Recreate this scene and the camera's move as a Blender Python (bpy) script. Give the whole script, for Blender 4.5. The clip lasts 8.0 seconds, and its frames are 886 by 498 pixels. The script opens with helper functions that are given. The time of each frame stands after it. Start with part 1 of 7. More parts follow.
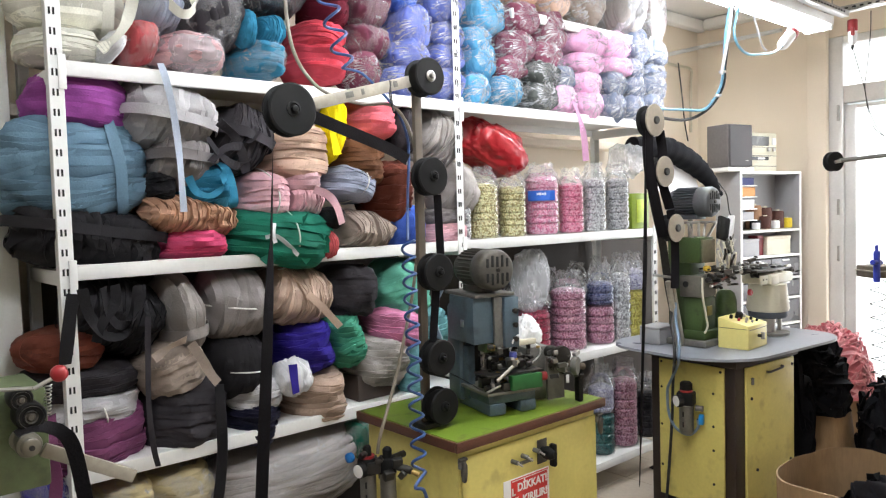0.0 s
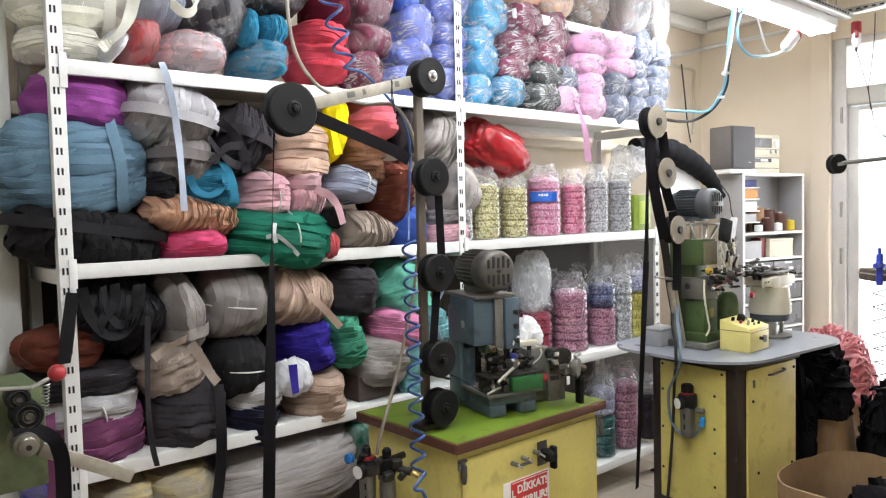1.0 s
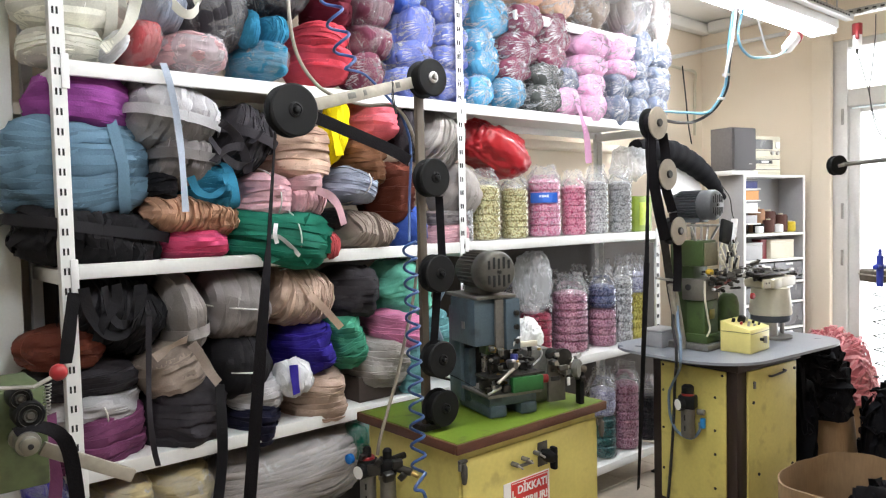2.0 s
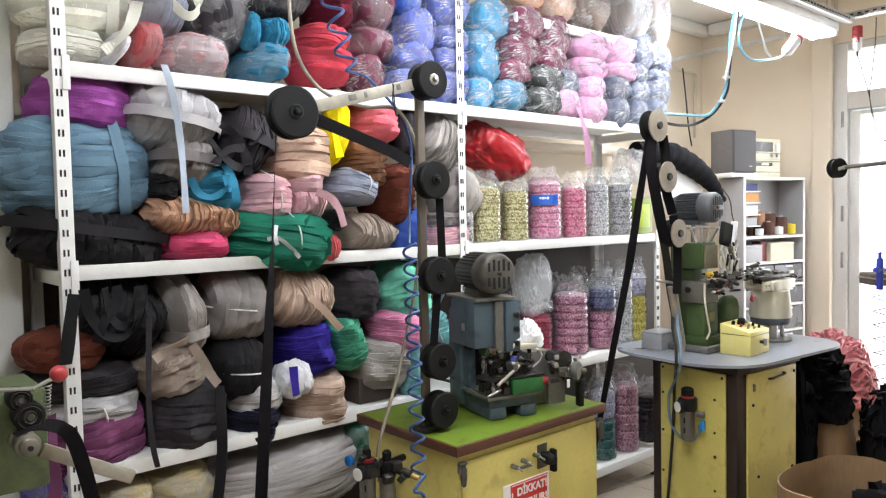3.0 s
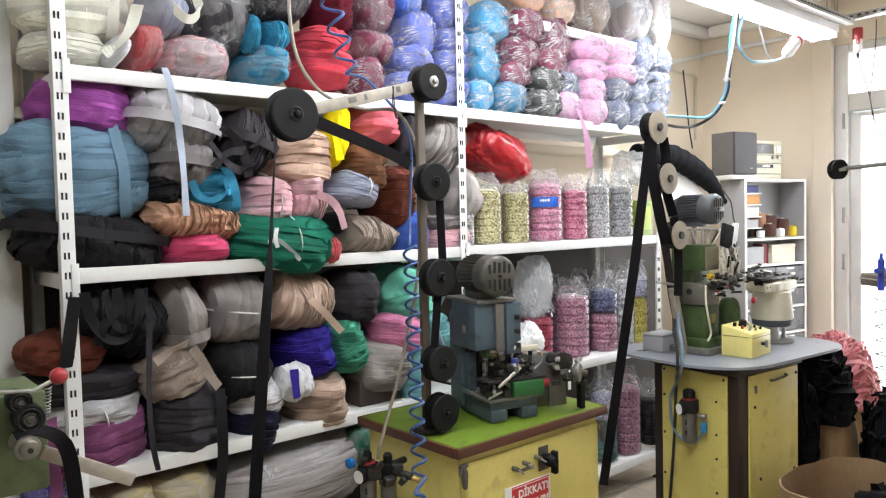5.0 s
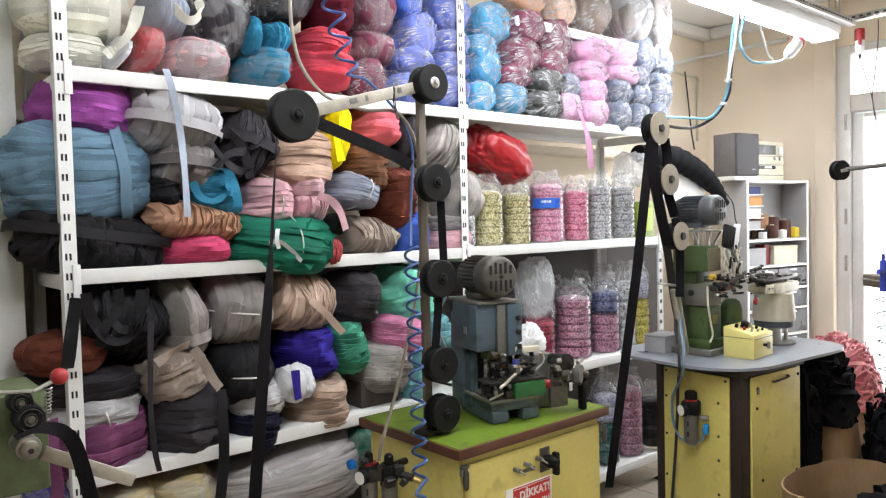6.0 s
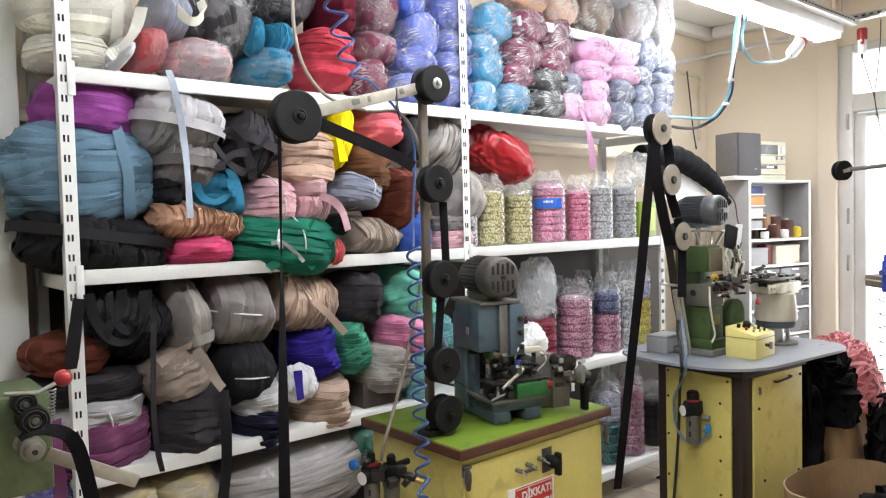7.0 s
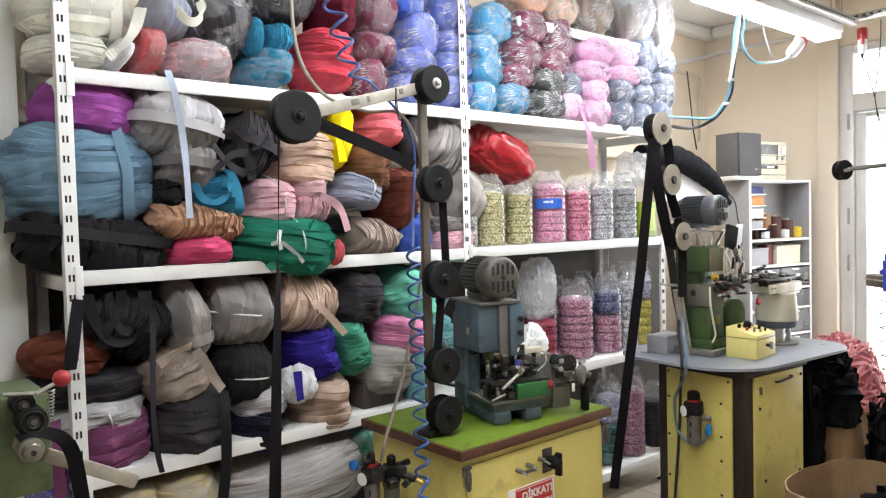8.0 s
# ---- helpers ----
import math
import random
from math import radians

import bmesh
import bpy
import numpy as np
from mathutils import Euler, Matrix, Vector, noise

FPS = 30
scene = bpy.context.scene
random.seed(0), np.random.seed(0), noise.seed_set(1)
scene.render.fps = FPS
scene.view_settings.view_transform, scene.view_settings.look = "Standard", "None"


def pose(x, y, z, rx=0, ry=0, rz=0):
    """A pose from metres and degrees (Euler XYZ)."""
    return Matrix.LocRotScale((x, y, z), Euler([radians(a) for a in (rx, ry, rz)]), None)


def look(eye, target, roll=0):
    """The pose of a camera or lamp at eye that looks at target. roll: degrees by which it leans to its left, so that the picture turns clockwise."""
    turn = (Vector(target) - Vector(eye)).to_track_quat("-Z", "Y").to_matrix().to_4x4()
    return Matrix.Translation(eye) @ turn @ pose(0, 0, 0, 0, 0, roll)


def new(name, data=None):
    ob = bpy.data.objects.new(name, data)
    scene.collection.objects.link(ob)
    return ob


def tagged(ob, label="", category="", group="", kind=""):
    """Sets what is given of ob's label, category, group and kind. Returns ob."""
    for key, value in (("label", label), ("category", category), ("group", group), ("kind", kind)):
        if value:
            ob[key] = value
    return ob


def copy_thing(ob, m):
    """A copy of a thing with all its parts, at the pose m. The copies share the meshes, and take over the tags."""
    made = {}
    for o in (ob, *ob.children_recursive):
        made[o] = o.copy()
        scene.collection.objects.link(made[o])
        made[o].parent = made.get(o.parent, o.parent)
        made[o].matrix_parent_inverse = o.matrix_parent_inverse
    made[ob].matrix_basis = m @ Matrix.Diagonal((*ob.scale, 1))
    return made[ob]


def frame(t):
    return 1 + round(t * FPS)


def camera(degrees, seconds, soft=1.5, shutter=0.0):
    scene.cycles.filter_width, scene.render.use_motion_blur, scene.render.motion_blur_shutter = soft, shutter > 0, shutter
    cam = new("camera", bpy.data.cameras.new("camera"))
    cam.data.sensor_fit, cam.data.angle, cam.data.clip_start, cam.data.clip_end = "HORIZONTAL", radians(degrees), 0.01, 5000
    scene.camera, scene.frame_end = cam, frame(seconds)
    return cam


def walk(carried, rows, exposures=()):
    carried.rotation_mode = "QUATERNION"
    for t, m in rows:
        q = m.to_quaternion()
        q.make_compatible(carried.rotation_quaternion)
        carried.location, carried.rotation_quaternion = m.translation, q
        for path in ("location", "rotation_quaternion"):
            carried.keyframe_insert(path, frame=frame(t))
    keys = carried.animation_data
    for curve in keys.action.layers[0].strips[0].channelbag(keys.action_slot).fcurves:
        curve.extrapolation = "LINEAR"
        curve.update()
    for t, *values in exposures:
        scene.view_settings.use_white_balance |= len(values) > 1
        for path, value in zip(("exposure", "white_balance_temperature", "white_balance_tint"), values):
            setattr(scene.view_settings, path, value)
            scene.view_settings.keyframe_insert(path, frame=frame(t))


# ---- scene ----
cam = camera(62.7, 8.0, soft=1.2)
PATH = [
    (0, (-0.001, -0.002, 1.5), (1.309, 1.506, 1.399), -1.7),
    (0.5, (0.005, -0.002, 1.503), (1.313, 1.508, 1.404), -1.5),
    (1, (0.007, 0.001, 1.501), (1.312, 1.512, 1.401), -1.4),
    (1.5, (0.006, -0.003, 1.498), (1.31, 1.51, 1.4), -1.4),
    (3, (0.004, -0.004, 1.502), (1.308, 1.51, 1.409), -1.2),
    (3.5, (0.003, -0.004, 1.501), (1.307, 1.509, 1.411), -1.2),
    (4, (0.002, -0.005, 1.5), (1.307, 1.508, 1.413), -1.2),
    (4.5, (0.004, -0.005, 1.499), (1.308, 1.509, 1.413), -1.3),
    (6, (0.01, -0.008, 1.494), (1.307, 1.513, 1.416), -1.4),
    (6.5, (0.01, -0.007, 1.499), (1.306, 1.514, 1.418), -1.4),
    (7, (0.007, -0.008, 1.5), (1.301, 1.516, 1.419), -1.4),
    (7.5, (0.009, -0.008, 1.499), (1.301, 1.516, 1.419), -1.4),
    (8, (0.011, -0.007, 1.497), (1.303, 1.517, 1.419), -1.5),
]
walk(cam, [(t, look(eye, target, roll)) for t, eye, target, roll in PATH])

# ---- light: one seen ceiling batten, two added out of view, and a daylit glass door ----
world = bpy.data.worlds.new("daylight")
scene.world = world
world.use_nodes = True
sky = world.node_tree.nodes.new("ShaderNodeTexSky")
sky.sky_type, sky.sun_disc = "NISHITA", False
sky.sun_elevation, sky.sun_rotation = radians(40), radians(100)
world.node_tree.links.new(sky.outputs[0], world.node_tree.nodes["Background"].inputs[0])
world.node_tree.nodes["Background"].inputs[1].default_value = 0.15
scene.view_settings.exposure = 0.0


def area_lamp(name, m, sx, sy, power, colour):
    data = bpy.data.lights.new(name, "AREA")
    data.shape, data.size, data.size_y, data.energy, data.color = "RECTANGLE", sx, sy, power, colour
    ob = new(name, data)
    ob.matrix_world = m
    return ob


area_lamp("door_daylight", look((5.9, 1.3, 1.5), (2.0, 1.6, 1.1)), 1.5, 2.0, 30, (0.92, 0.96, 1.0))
# fill lamps below the seen batten and below two added, unseen ones
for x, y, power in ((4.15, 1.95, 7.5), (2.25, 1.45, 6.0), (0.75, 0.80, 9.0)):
    area_lamp("tube_fill", look((x, y, 2.55), (x, y + 0.001, 0)), 1.4, 0.14, power * 1.03, (0.895, 0.945, 1.0))


# ---- materials ----
def mat(name, colour, rough=0.6, metal=0.0, vary=0.12, grain=60.0, bump=0.15, stain=4.0, stained=0.12, stretch=(1, 1, 1),
        island=0.0, sheen=0.0, alpha=1.0, transmission=0.0, coat=0.0, dirt=None, spec=0.5):
    m = bpy.data.materials.new(name)
    m.use_nodes = True
    nt = m.node_tree
    n, l = nt.nodes, nt.links
    p = n["Principled BSDF"]
    co = n.new("ShaderNodeTexCoord")
    mp = n.new("ShaderNodeMapping")
    mp.inputs["Scale"].default_value = stretch
    l.new(co.outputs["Object"], mp.inputs["Vector"])
    fine, wide = n.new("ShaderNodeTexNoise"), n.new("ShaderNodeTexNoise")
    fine.inputs["Scale"].default_value, fine.inputs["Detail"].default_value = grain, 6
    wide.inputs["Scale"].default_value, wide.inputs["Detail"].default_value = stain, 4
    l.new(mp.outputs[0], fine.inputs["Vector"])
    l.new(co.outputs["Object"], wide.inputs["Vector"])

    def ranged(src, low, high):
        r = n.new("ShaderNodeMapRange")
        r.inputs["From Min"].default_value, r.inputs["From Max"].default_value = 0.25, 0.75
        r.inputs["To Min"].default_value, r.inputs["To Max"].default_value = low, high
        l.new(src, r.inputs["Value"])
        return r.outputs[0]

    def times(a, b):
        t = n.new("ShaderNodeMath")
        t.operation = "MULTIPLY"
        l.new(a, t.inputs[0])
        l.new(b, t.inputs[1])
        return t.outputs[0]

    v = times(ranged(fine.outputs["Fac"], 1 - vary, 1 + vary), ranged(wide.outputs["Fac"], 1 - stained, 1 + stained))
    if island:
        g = n.new("ShaderNodeNewGeometry")
        r = n.new("ShaderNodeMapRange")
        r.inputs["To Min"].default_value, r.inputs["To Max"].default_value = 1 - island, 1 + island
        l.new(g.outputs["Random Per Island"], r.inputs["Value"])
        v = times(v, r.outputs[0])
        o, r = n.new("ShaderNodeObjectInfo"), n.new("ShaderNodeMapRange")
        r.inputs["To Min"].default_value, r.inputs["To Max"].default_value = 1 - island, 1 + island
        l.new(o.outputs["Random"], r.inputs["Value"])
        v = times(v, r.outputs[0])
    rgb = n.new("ShaderNodeVectorMath")
    rgb.operation = "SCALE"
    rgb.inputs[0].default_value = colour
    l.new(v, rgb.inputs["Scale"])
    base = rgb.outputs[0]
    if dirt:
        mix = n.new("ShaderNodeMix")
        mix.data_type = "RGBA"
        ramp = n.new("ShaderNodeMapRange")
        ramp.inputs["From Min"].default_value, ramp.inputs["From Max"].default_value = 0.56, 0.72
        spots = n.new("ShaderNodeTexNoise")
        spots.inputs["Scale"].default_value, spots.inputs["Detail"].default_value = 14, 8
        l.new(co.outputs["Object"], spots.inputs["Vector"])
        l.new(spots.outputs["Fac"], ramp.inputs["Value"])
        l.new(ramp.outputs[0], mix.inputs["Factor"])
        l.new(base, mix.inputs["A"])
        mix.inputs["B"].default_value = (*dirt, 1)
        base = mix.outputs["Result"]
    l.new(base, p.inputs["Base Color"])
    l.new(ranged(wide.outputs["Fac"], max(rough - 0.1, 0.03), min(rough + 0.1, 1)), p.inputs["Roughness"])
    p.inputs["Metallic"].default_value = metal
    p.inputs["Sheen Weight"].default_value = sheen
    p.inputs["Alpha"].default_value = alpha
    p.inputs["Transmission Weight"].default_value = transmission
    p.inputs["Coat Weight"].default_value = coat
    p.inputs["Specular IOR Level"].default_value = spec
    if bump:
        b = n.new("ShaderNodeBump")
        b.inputs["Strength"].default_value, b.inputs["Distance"].default_value = bump, 0.004
        l.new(fine.outputs["Fac"], b.inputs["Height"])
        l.new(b.outputs[0], p.inputs["Normal"])
    return m


def glow(name, colour, strength):
    m = bpy.data.materials.new(name)
    m.use_nodes = True
    p = m.node_tree.nodes["Principled BSDF"]
    p.inputs["Base Color"].default_value = (*colour, 1)
    p.inputs["Emission Color"].default_value = (*colour, 1)
    p.inputs["Emission Strength"].default_value = strength
    return m


def film_mat(name, tint, low, high, pleated=False):
    """Thin polythene: nearly clear, with sharp glints and milky creases that also paint in its white highlights;
    pleated: creases run out from a gathered end.
    """
    m = mat(name, tint, 0.15, 0, 0.03, 26, 0.0, 5, 0.03)
    n, l = m.node_tree.nodes, m.node_tree.links
    p = n["Principled BSDF"]
    co, w, patch, b = n.new("ShaderNodeTexCoord"), n.new("ShaderNodeTexNoise"), n.new("ShaderNodeTexNoise"), n.new("ShaderNodeBump")

    def op(kind, a, v):
        t = n.new("ShaderNodeMath")
        t.operation = kind
        for i, e in enumerate((a, v)):
            if isinstance(e, (int, float)):
                t.inputs[i].default_value = e
            else:
                l.new(e, t.inputs[i])
        return t.outputs[0]

    def span(src, f0, f1, t0, t1):
        r = n.new("ShaderNodeMapRange")
        for key, v in zip(("From Min", "From Max", "To Min", "To Max"), (f0, f1, t0, t1)):
            r.inputs[key].default_value = v
        l.new(src, r.inputs["Value"])
        return r.outputs[0]

    w.inputs["Detail"].default_value = 5
    if pleated:
        sep, com = n.new("ShaderNodeSeparateXYZ"), n.new("ShaderNodeCombineXYZ")
        l.new(co.outputs["Object"], sep.inputs[0])
        l.new(op("MULTIPLY", op("ARCTAN2", sep.outputs[2], sep.outputs[0]), 3.2), com.inputs[0])
        l.new(op("MULTIPLY", sep.outputs[1], 7.0), com.inputs[1])
        l.new(op("MULTIPLY", op("ADD", op("ABSOLUTE", sep.outputs[0], 0), op("ABSOLUTE", sep.outputs[2], 0)), 6.0), com.inputs[2])
        l.new(com.outputs[0], w.inputs["Vector"])
        w.inputs["Scale"].default_value, w.inputs["Distortion"].default_value = 1.5, 0.5
    else:
        mp = n.new("ShaderNodeMapping")
        mp.inputs["Scale"].default_value, mp.inputs["Rotation"].default_value = (1.0, 1.0, 0.35), (0.4, 0.7, 0.3)
        l.new(co.outputs["Object"], mp.inputs["Vector"])
        l.new(mp.outputs[0], w.inputs["Vector"])
        w.inputs["Scale"].default_value, w.inputs["Distortion"].default_value = 24, 0.6
    patch.inputs["Scale"].default_value = 9
    l.new(co.outputs["Object"], patch.inputs["Vector"])
    crease = span(op("ABSOLUTE", op("SUBTRACT", w.outputs["Fac"], 0.5), 0), 0.0, 0.08 if pleated else 0.035, 1.0, 0.0)
    amount = op("MULTIPLY", op("POWER", crease, 2.0), span(patch.outputs["Fac"], 0.35, 0.65, 0.15, 1.0))
    l.new(span(amount, 0.0, 1.0, low, high), p.inputs["Alpha"])
    b.inputs["Strength"].default_value, b.inputs["Distance"].default_value = 0.8, 0.02
    l.new(w.outputs["Fac"], b.inputs["Height"])
    l.new(b.outputs[0], p.inputs["Normal"])
    return m


def clear_mat(name, rough):
    """Clear plastic: see-through, with gloss that grows at grazing angles."""
    m = bpy.data.materials.new(name)
    m.use_nodes = True
    n, l = m.node_tree.nodes, m.node_tree.links
    n.remove(n["Principled BSDF"])
    clear, gloss, mix, lw, add = n.new("ShaderNodeBsdfTransparent"), n.new("ShaderNodeBsdfGlossy"), n.new("ShaderNodeMixShader"), n.new("ShaderNodeLayerWeight"), n.new("ShaderNodeMath")
    clear.inputs[0].default_value = (0.98, 0.985, 0.99, 1)
    gloss.inputs["Roughness"].default_value = rough
    lw.inputs["Blend"].default_value = 0.35
    add.operation = "MULTIPLY_ADD"
    add.inputs[1].default_value, add.inputs[2].default_value = 0.6, 0.05
    l.new(lw.outputs["Fresnel"], add.inputs[0])
    l.new(add.outputs[0], mix.inputs[0])
    l.new(clear.outputs[0], mix.inputs[1])
    l.new(gloss.outputs[0], mix.inputs[2])
    l.new(mix.outputs[0], n["Material Output"].inputs[0])
    return m


def tape_mat(name, colour):
    return mat(name + "_tape", colour, 0.75, 0, 0.08, 200, 0.25, 9, 0.14, (1, 1, 1), island=0.17, spec=0.14)


def grain_mat(name, dark, light):
    """Small metal rivets and eyelets heaped behind clear plastic: each grain its own tone, with shade painted into the
    gaps between.
    """
    m = bpy.data.materials.new(name)
    m.use_nodes = True
    n, l = m.node_tree.nodes, m.node_tree.links
    p = n["Principled BSDF"]
    co, v, ramp, gap_shade, b = n.new("ShaderNodeTexCoord"), n.new("ShaderNodeTexVoronoi"), n.new("ShaderNodeValToRGB"), n.new("ShaderNodeMapRange"), n.new("ShaderNodeBump")
    v.inputs["Scale"].default_value = 150
    l.new(co.outputs["Object"], v.inputs["Vector"])
    sep = n.new("ShaderNodeSeparateColor")
    l.new(v.outputs["Color"], sep.inputs[0])
    l.new(sep.outputs[0], ramp.inputs["Fac"])
    e = ramp.color_ramp.elements
    e[0].position, e[0].color = 0.0, (*[c * 0.7 for c in dark], 1)
    e[1].position, e[1].color = 1.0, (*[min(c * 1.15, 0.93) for c in light], 1)
    e.new(0.20).color = (*dark, 1)
    e.new(0.55).color = (*light, 1)
    gap_shade.inputs["From Min"].default_value, gap_shade.inputs["From Max"].default_value = 0.45, 0.85
    gap_shade.inputs["To Min"].default_value, gap_shade.inputs["To Max"].default_value = 1.0, 0.6
    l.new(v.outputs["Distance"], gap_shade.inputs["Value"])
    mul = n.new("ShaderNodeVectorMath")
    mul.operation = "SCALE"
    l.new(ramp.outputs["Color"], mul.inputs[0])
    l.new(gap_shade.outputs[0], mul.inputs["Scale"])
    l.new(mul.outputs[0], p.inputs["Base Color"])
    b.inputs["Strength"].default_value, b.inputs["Distance"].default_value = 0.4, 0.004
    b.invert = True
    l.new(v.outputs["Distance"], b.inputs["Height"])
    l.new(b.outputs[0], p.inputs["Normal"])
    p.inputs["Metallic"].default_value, p.inputs["Roughness"].default_value = 0.0, 0.35
    return m


WALL = mat("cream_wall_paint", (0.83, 0.735, 0.605), 0.7, 0, 0.03, 120, 0.1, 1.5, 0.05)
WALL_GREY = mat("grey_wall_paint", (0.74, 0.75, 0.71), 0.7, 0, 0.03, 120, 0.1, 1.5, 0.05)
CEILING = mat("white_ceiling_paint", (0.84, 0.83, 0.80), 0.8, 0, 0.03, 90, 0.1, 2, 0.04)
FLOOR = mat("beige_floor_tile", (0.42, 0.36, 0.29), 0.35, 0, 0.08, 40, 0.05, 3, 0.12)
GROUT = mat("floor_grout", (0.20, 0.17, 0.14), 0.9)
SHELF_WHITE = mat("white_powder_coat", (0.80, 0.80, 0.78), 0.42, 0, 0.03, 90, 0.08, 5, 0.06)
SLOT_DARK = mat("slot_shadow_black", (0.015, 0.015, 0.015), 0.9)
YELLOW = mat("yellow_enamel", (0.66, 0.57, 0.17), 0.42, 0, 0.05, 70, 0.08, 3, 0.12, dirt=(0.52, 0.43, 0.13))
YELLOW_BOX = mat("bright_yellow_enamel", (0.78, 0.68, 0.24), 0.4, 0, 0.03, 70, 0.06, 4, 0.06)
GREEN_TOP = mat("green_laminate", (0.13, 0.20, 0.018), 0.38, 0, 0.08, 120, 0.08, 5, 0.12, dirt=(0.09, 0.12, 0.022))
BROWN_WOOD = mat("brown_wood_edge", (0.095, 0.034, 0.018), 0.45, 0, 0.25, 60, 0.2, 8, 0.2, (1, 1, 8))
DARK_BROWN = mat("dark_brown_paint", (0.022, 0.012, 0.010), 0.5, 0, 0.1, 60, 0.1, 5, 0.15)
GREY_TOP = mat("grey_laminate", (0.27, 0.29, 0.33), 0.35, 0, 0.08, 140, 0.06, 5, 0.12, dirt=(0.25, 0.27, 0.3))
BLUE_GREY = mat("blue_grey_hammered_paint", (0.070, 0.105, 0.132), 0.4, 0.1, 0.12, 150, 0.25, 6, 0.15, dirt=(0.04, 0.055, 0.065))
MACHINE_GREEN = mat("machine_green_paint", (0.046, 0.078, 0.022), 0.4, 0.1, 0.14, 120, 0.2, 6, 0.25, dirt=(0.025, 0.035, 0.014))
GREY_METAL = mat("grey_cast_metal", (0.17, 0.165, 0.15), 0.5, 0.4, 0.15, 90, 0.2, 9, 0.2)
DARK_METAL = mat("oily_dark_metal", (0.035, 0.033, 0.03), 0.4, 0.6, 0.3, 60, 0.25, 12, 0.3)
STEEL = mat("worn_steel", (0.45, 0.44, 0.42), 0.35, 0.9, 0.12, 80, 0.1, 12, 0.2)
BRASS = mat("dull_brass", (0.40, 0.28, 0.10), 0.4, 0.8, 0.15, 80, 0.1, 12, 0.2)
BLACK_PLASTIC = mat("black_plastic", (0.008, 0.008, 0.008), 0.6, 0, 0.1, 80, 0.06, 10, 0.1, spec=0.18)
BLACK_TAPE = mat("black_tape", (0.007, 0.006, 0.007), 0.85, 0, 0.2, 200, 0.3, 12, 0.2, spec=0.12)
CREAM_PLASTIC = mat("cream_plastic", (0.62, 0.58, 0.46), 0.4, 0, 0.04, 60, 0.05, 6, 0.1)
BEIGE_DISC = mat("beige_fibre_disc", (0.27, 0.23, 0.175), 0.55, 0, 0.08, 70, 0.1, 9, 0.12)
MOTOR_GREY = mat("grimy_motor_paint", (0.088, 0.082, 0.070), 0.5, 0.3, 0.15, 90, 0.2, 9, 0.22, dirt=(0.045, 0.04, 0.034))
OLD_WOOD = mat("weathered_wood_bar", (0.10, 0.078, 0.056), 0.6, 0, 0.2, 50, 0.25, 8, 0.2, (1, 1, 0.1))
BAR_METAL = mat("scratched_aluminium_bar", (0.38, 0.35, 0.29), 0.45, 0.3, 0.12, 60, 0.1, 14, 0.25)
RED_PLASTIC = mat("red_plastic", (0.30, 0.018, 0.022), 0.3, 0, 0.05, 60, 0.03)
BLUE_HOSE = mat("blue_hose", (0.03, 0.075, 0.21), 0.35, 0, 0.08, 60, 0.03)
PALE_BLUE_HOSE = mat("pale_blue_hose", (0.22, 0.50, 0.68), 0.35, 0, 0.05, 60, 0.03)
GREY_HOSE = mat("grey_beige_hose", (0.22, 0.19, 0.15), 0.45, 0, 0.06, 60, 0.03)
GREY_BLUE_HOSE = mat("grey_blue_hose", (0.17, 0.24, 0.32), 0.4, 0, 0.06, 60, 0.03)
BLACK_CABLE = mat("black_cable", (0.015, 0.015, 0.015), 0.45)
SHADE_BROWN = mat("shade_brown", (0.034, 0.026, 0.021), 0.75, 0, 0.1, 90, 0.15, 4, 0.15)
WHITE_PLASTIC = mat("white_plastic", (0.78, 0.78, 0.78), 0.35, 0, 0.03, 60, 0.03)
SIGN_RED = mat("red_sign_face", (0.55, 0.03, 0.025), 0.4, 0, 0.03, 50, 0.03)
SIGN_WHITE = mat("white_sign_print", (0.8, 0.78, 0.76), 0.45, 0, 0.03, 50, 0.03)
CARDBOARD = mat("brown_cardboard", (0.31, 0.195, 0.10), 0.7, 0, 0.1, 90, 0.25, 5, 0.25, (1, 1, 0.2))
BLACK_CLOTH = mat("black_cloth", (0.008, 0.008, 0.010), 0.9, 0, 0.2, 120, 0.3, 10, 0.2, spec=0.12)
GLASS_GLOW = glow("daylit_glass", (0.95, 0.98, 1.0), 2.2)
TUBE_GLOW = glow("fluorescent_tube", (0.925, 0.955, 1.0), 68.0)
GREY_PAINT = mat("grey_enamel", (0.34, 0.34, 0.35), 0.45, 0, 0.04, 60, 0.05, 4, 0.08)
DOOR_GREY = mat("grey_aluminium_door", (0.76, 0.755, 0.745), 0.45, 0.2, 0.04, 60, 0.05, 4, 0.08)
FILM = film_mat("clear_polythene", (0.90, 0.90, 0.92), 0.13, 0.6)
FILM_PLEATED = film_mat("pleated_polythene", (0.90, 0.90, 0.92), 0.10, 0.9, True)
FILM_WHITE = film_mat("milky_polythene", (0.85, 0.86, 0.9), 0.34, 0.75)
PET = clear_mat("clear_bottle_plastic", 0.13)
STRING = mat("white_string", (0.75, 0.74, 0.70), 0.8, 0, 0.1, 200, 0.1)

# ---- mesh helpers ----
def part(name, bm, material, parent=None, label="", smooth=True, sharp=38):
    me = bpy.data.meshes.new(name)
    bmesh.ops.recalc_face_normals(bm, faces=bm.faces)
    bm.to_mesh(me)
    bm.free()
    me.materials.append(material)
    if smooth:
        me.shade_smooth()
        if sharp < 180:
            me.set_sharp_from_angle(angle=radians(sharp))
    ob = new(name, me)
    ob.parent = parent
    return tagged(ob, label) if label else ob


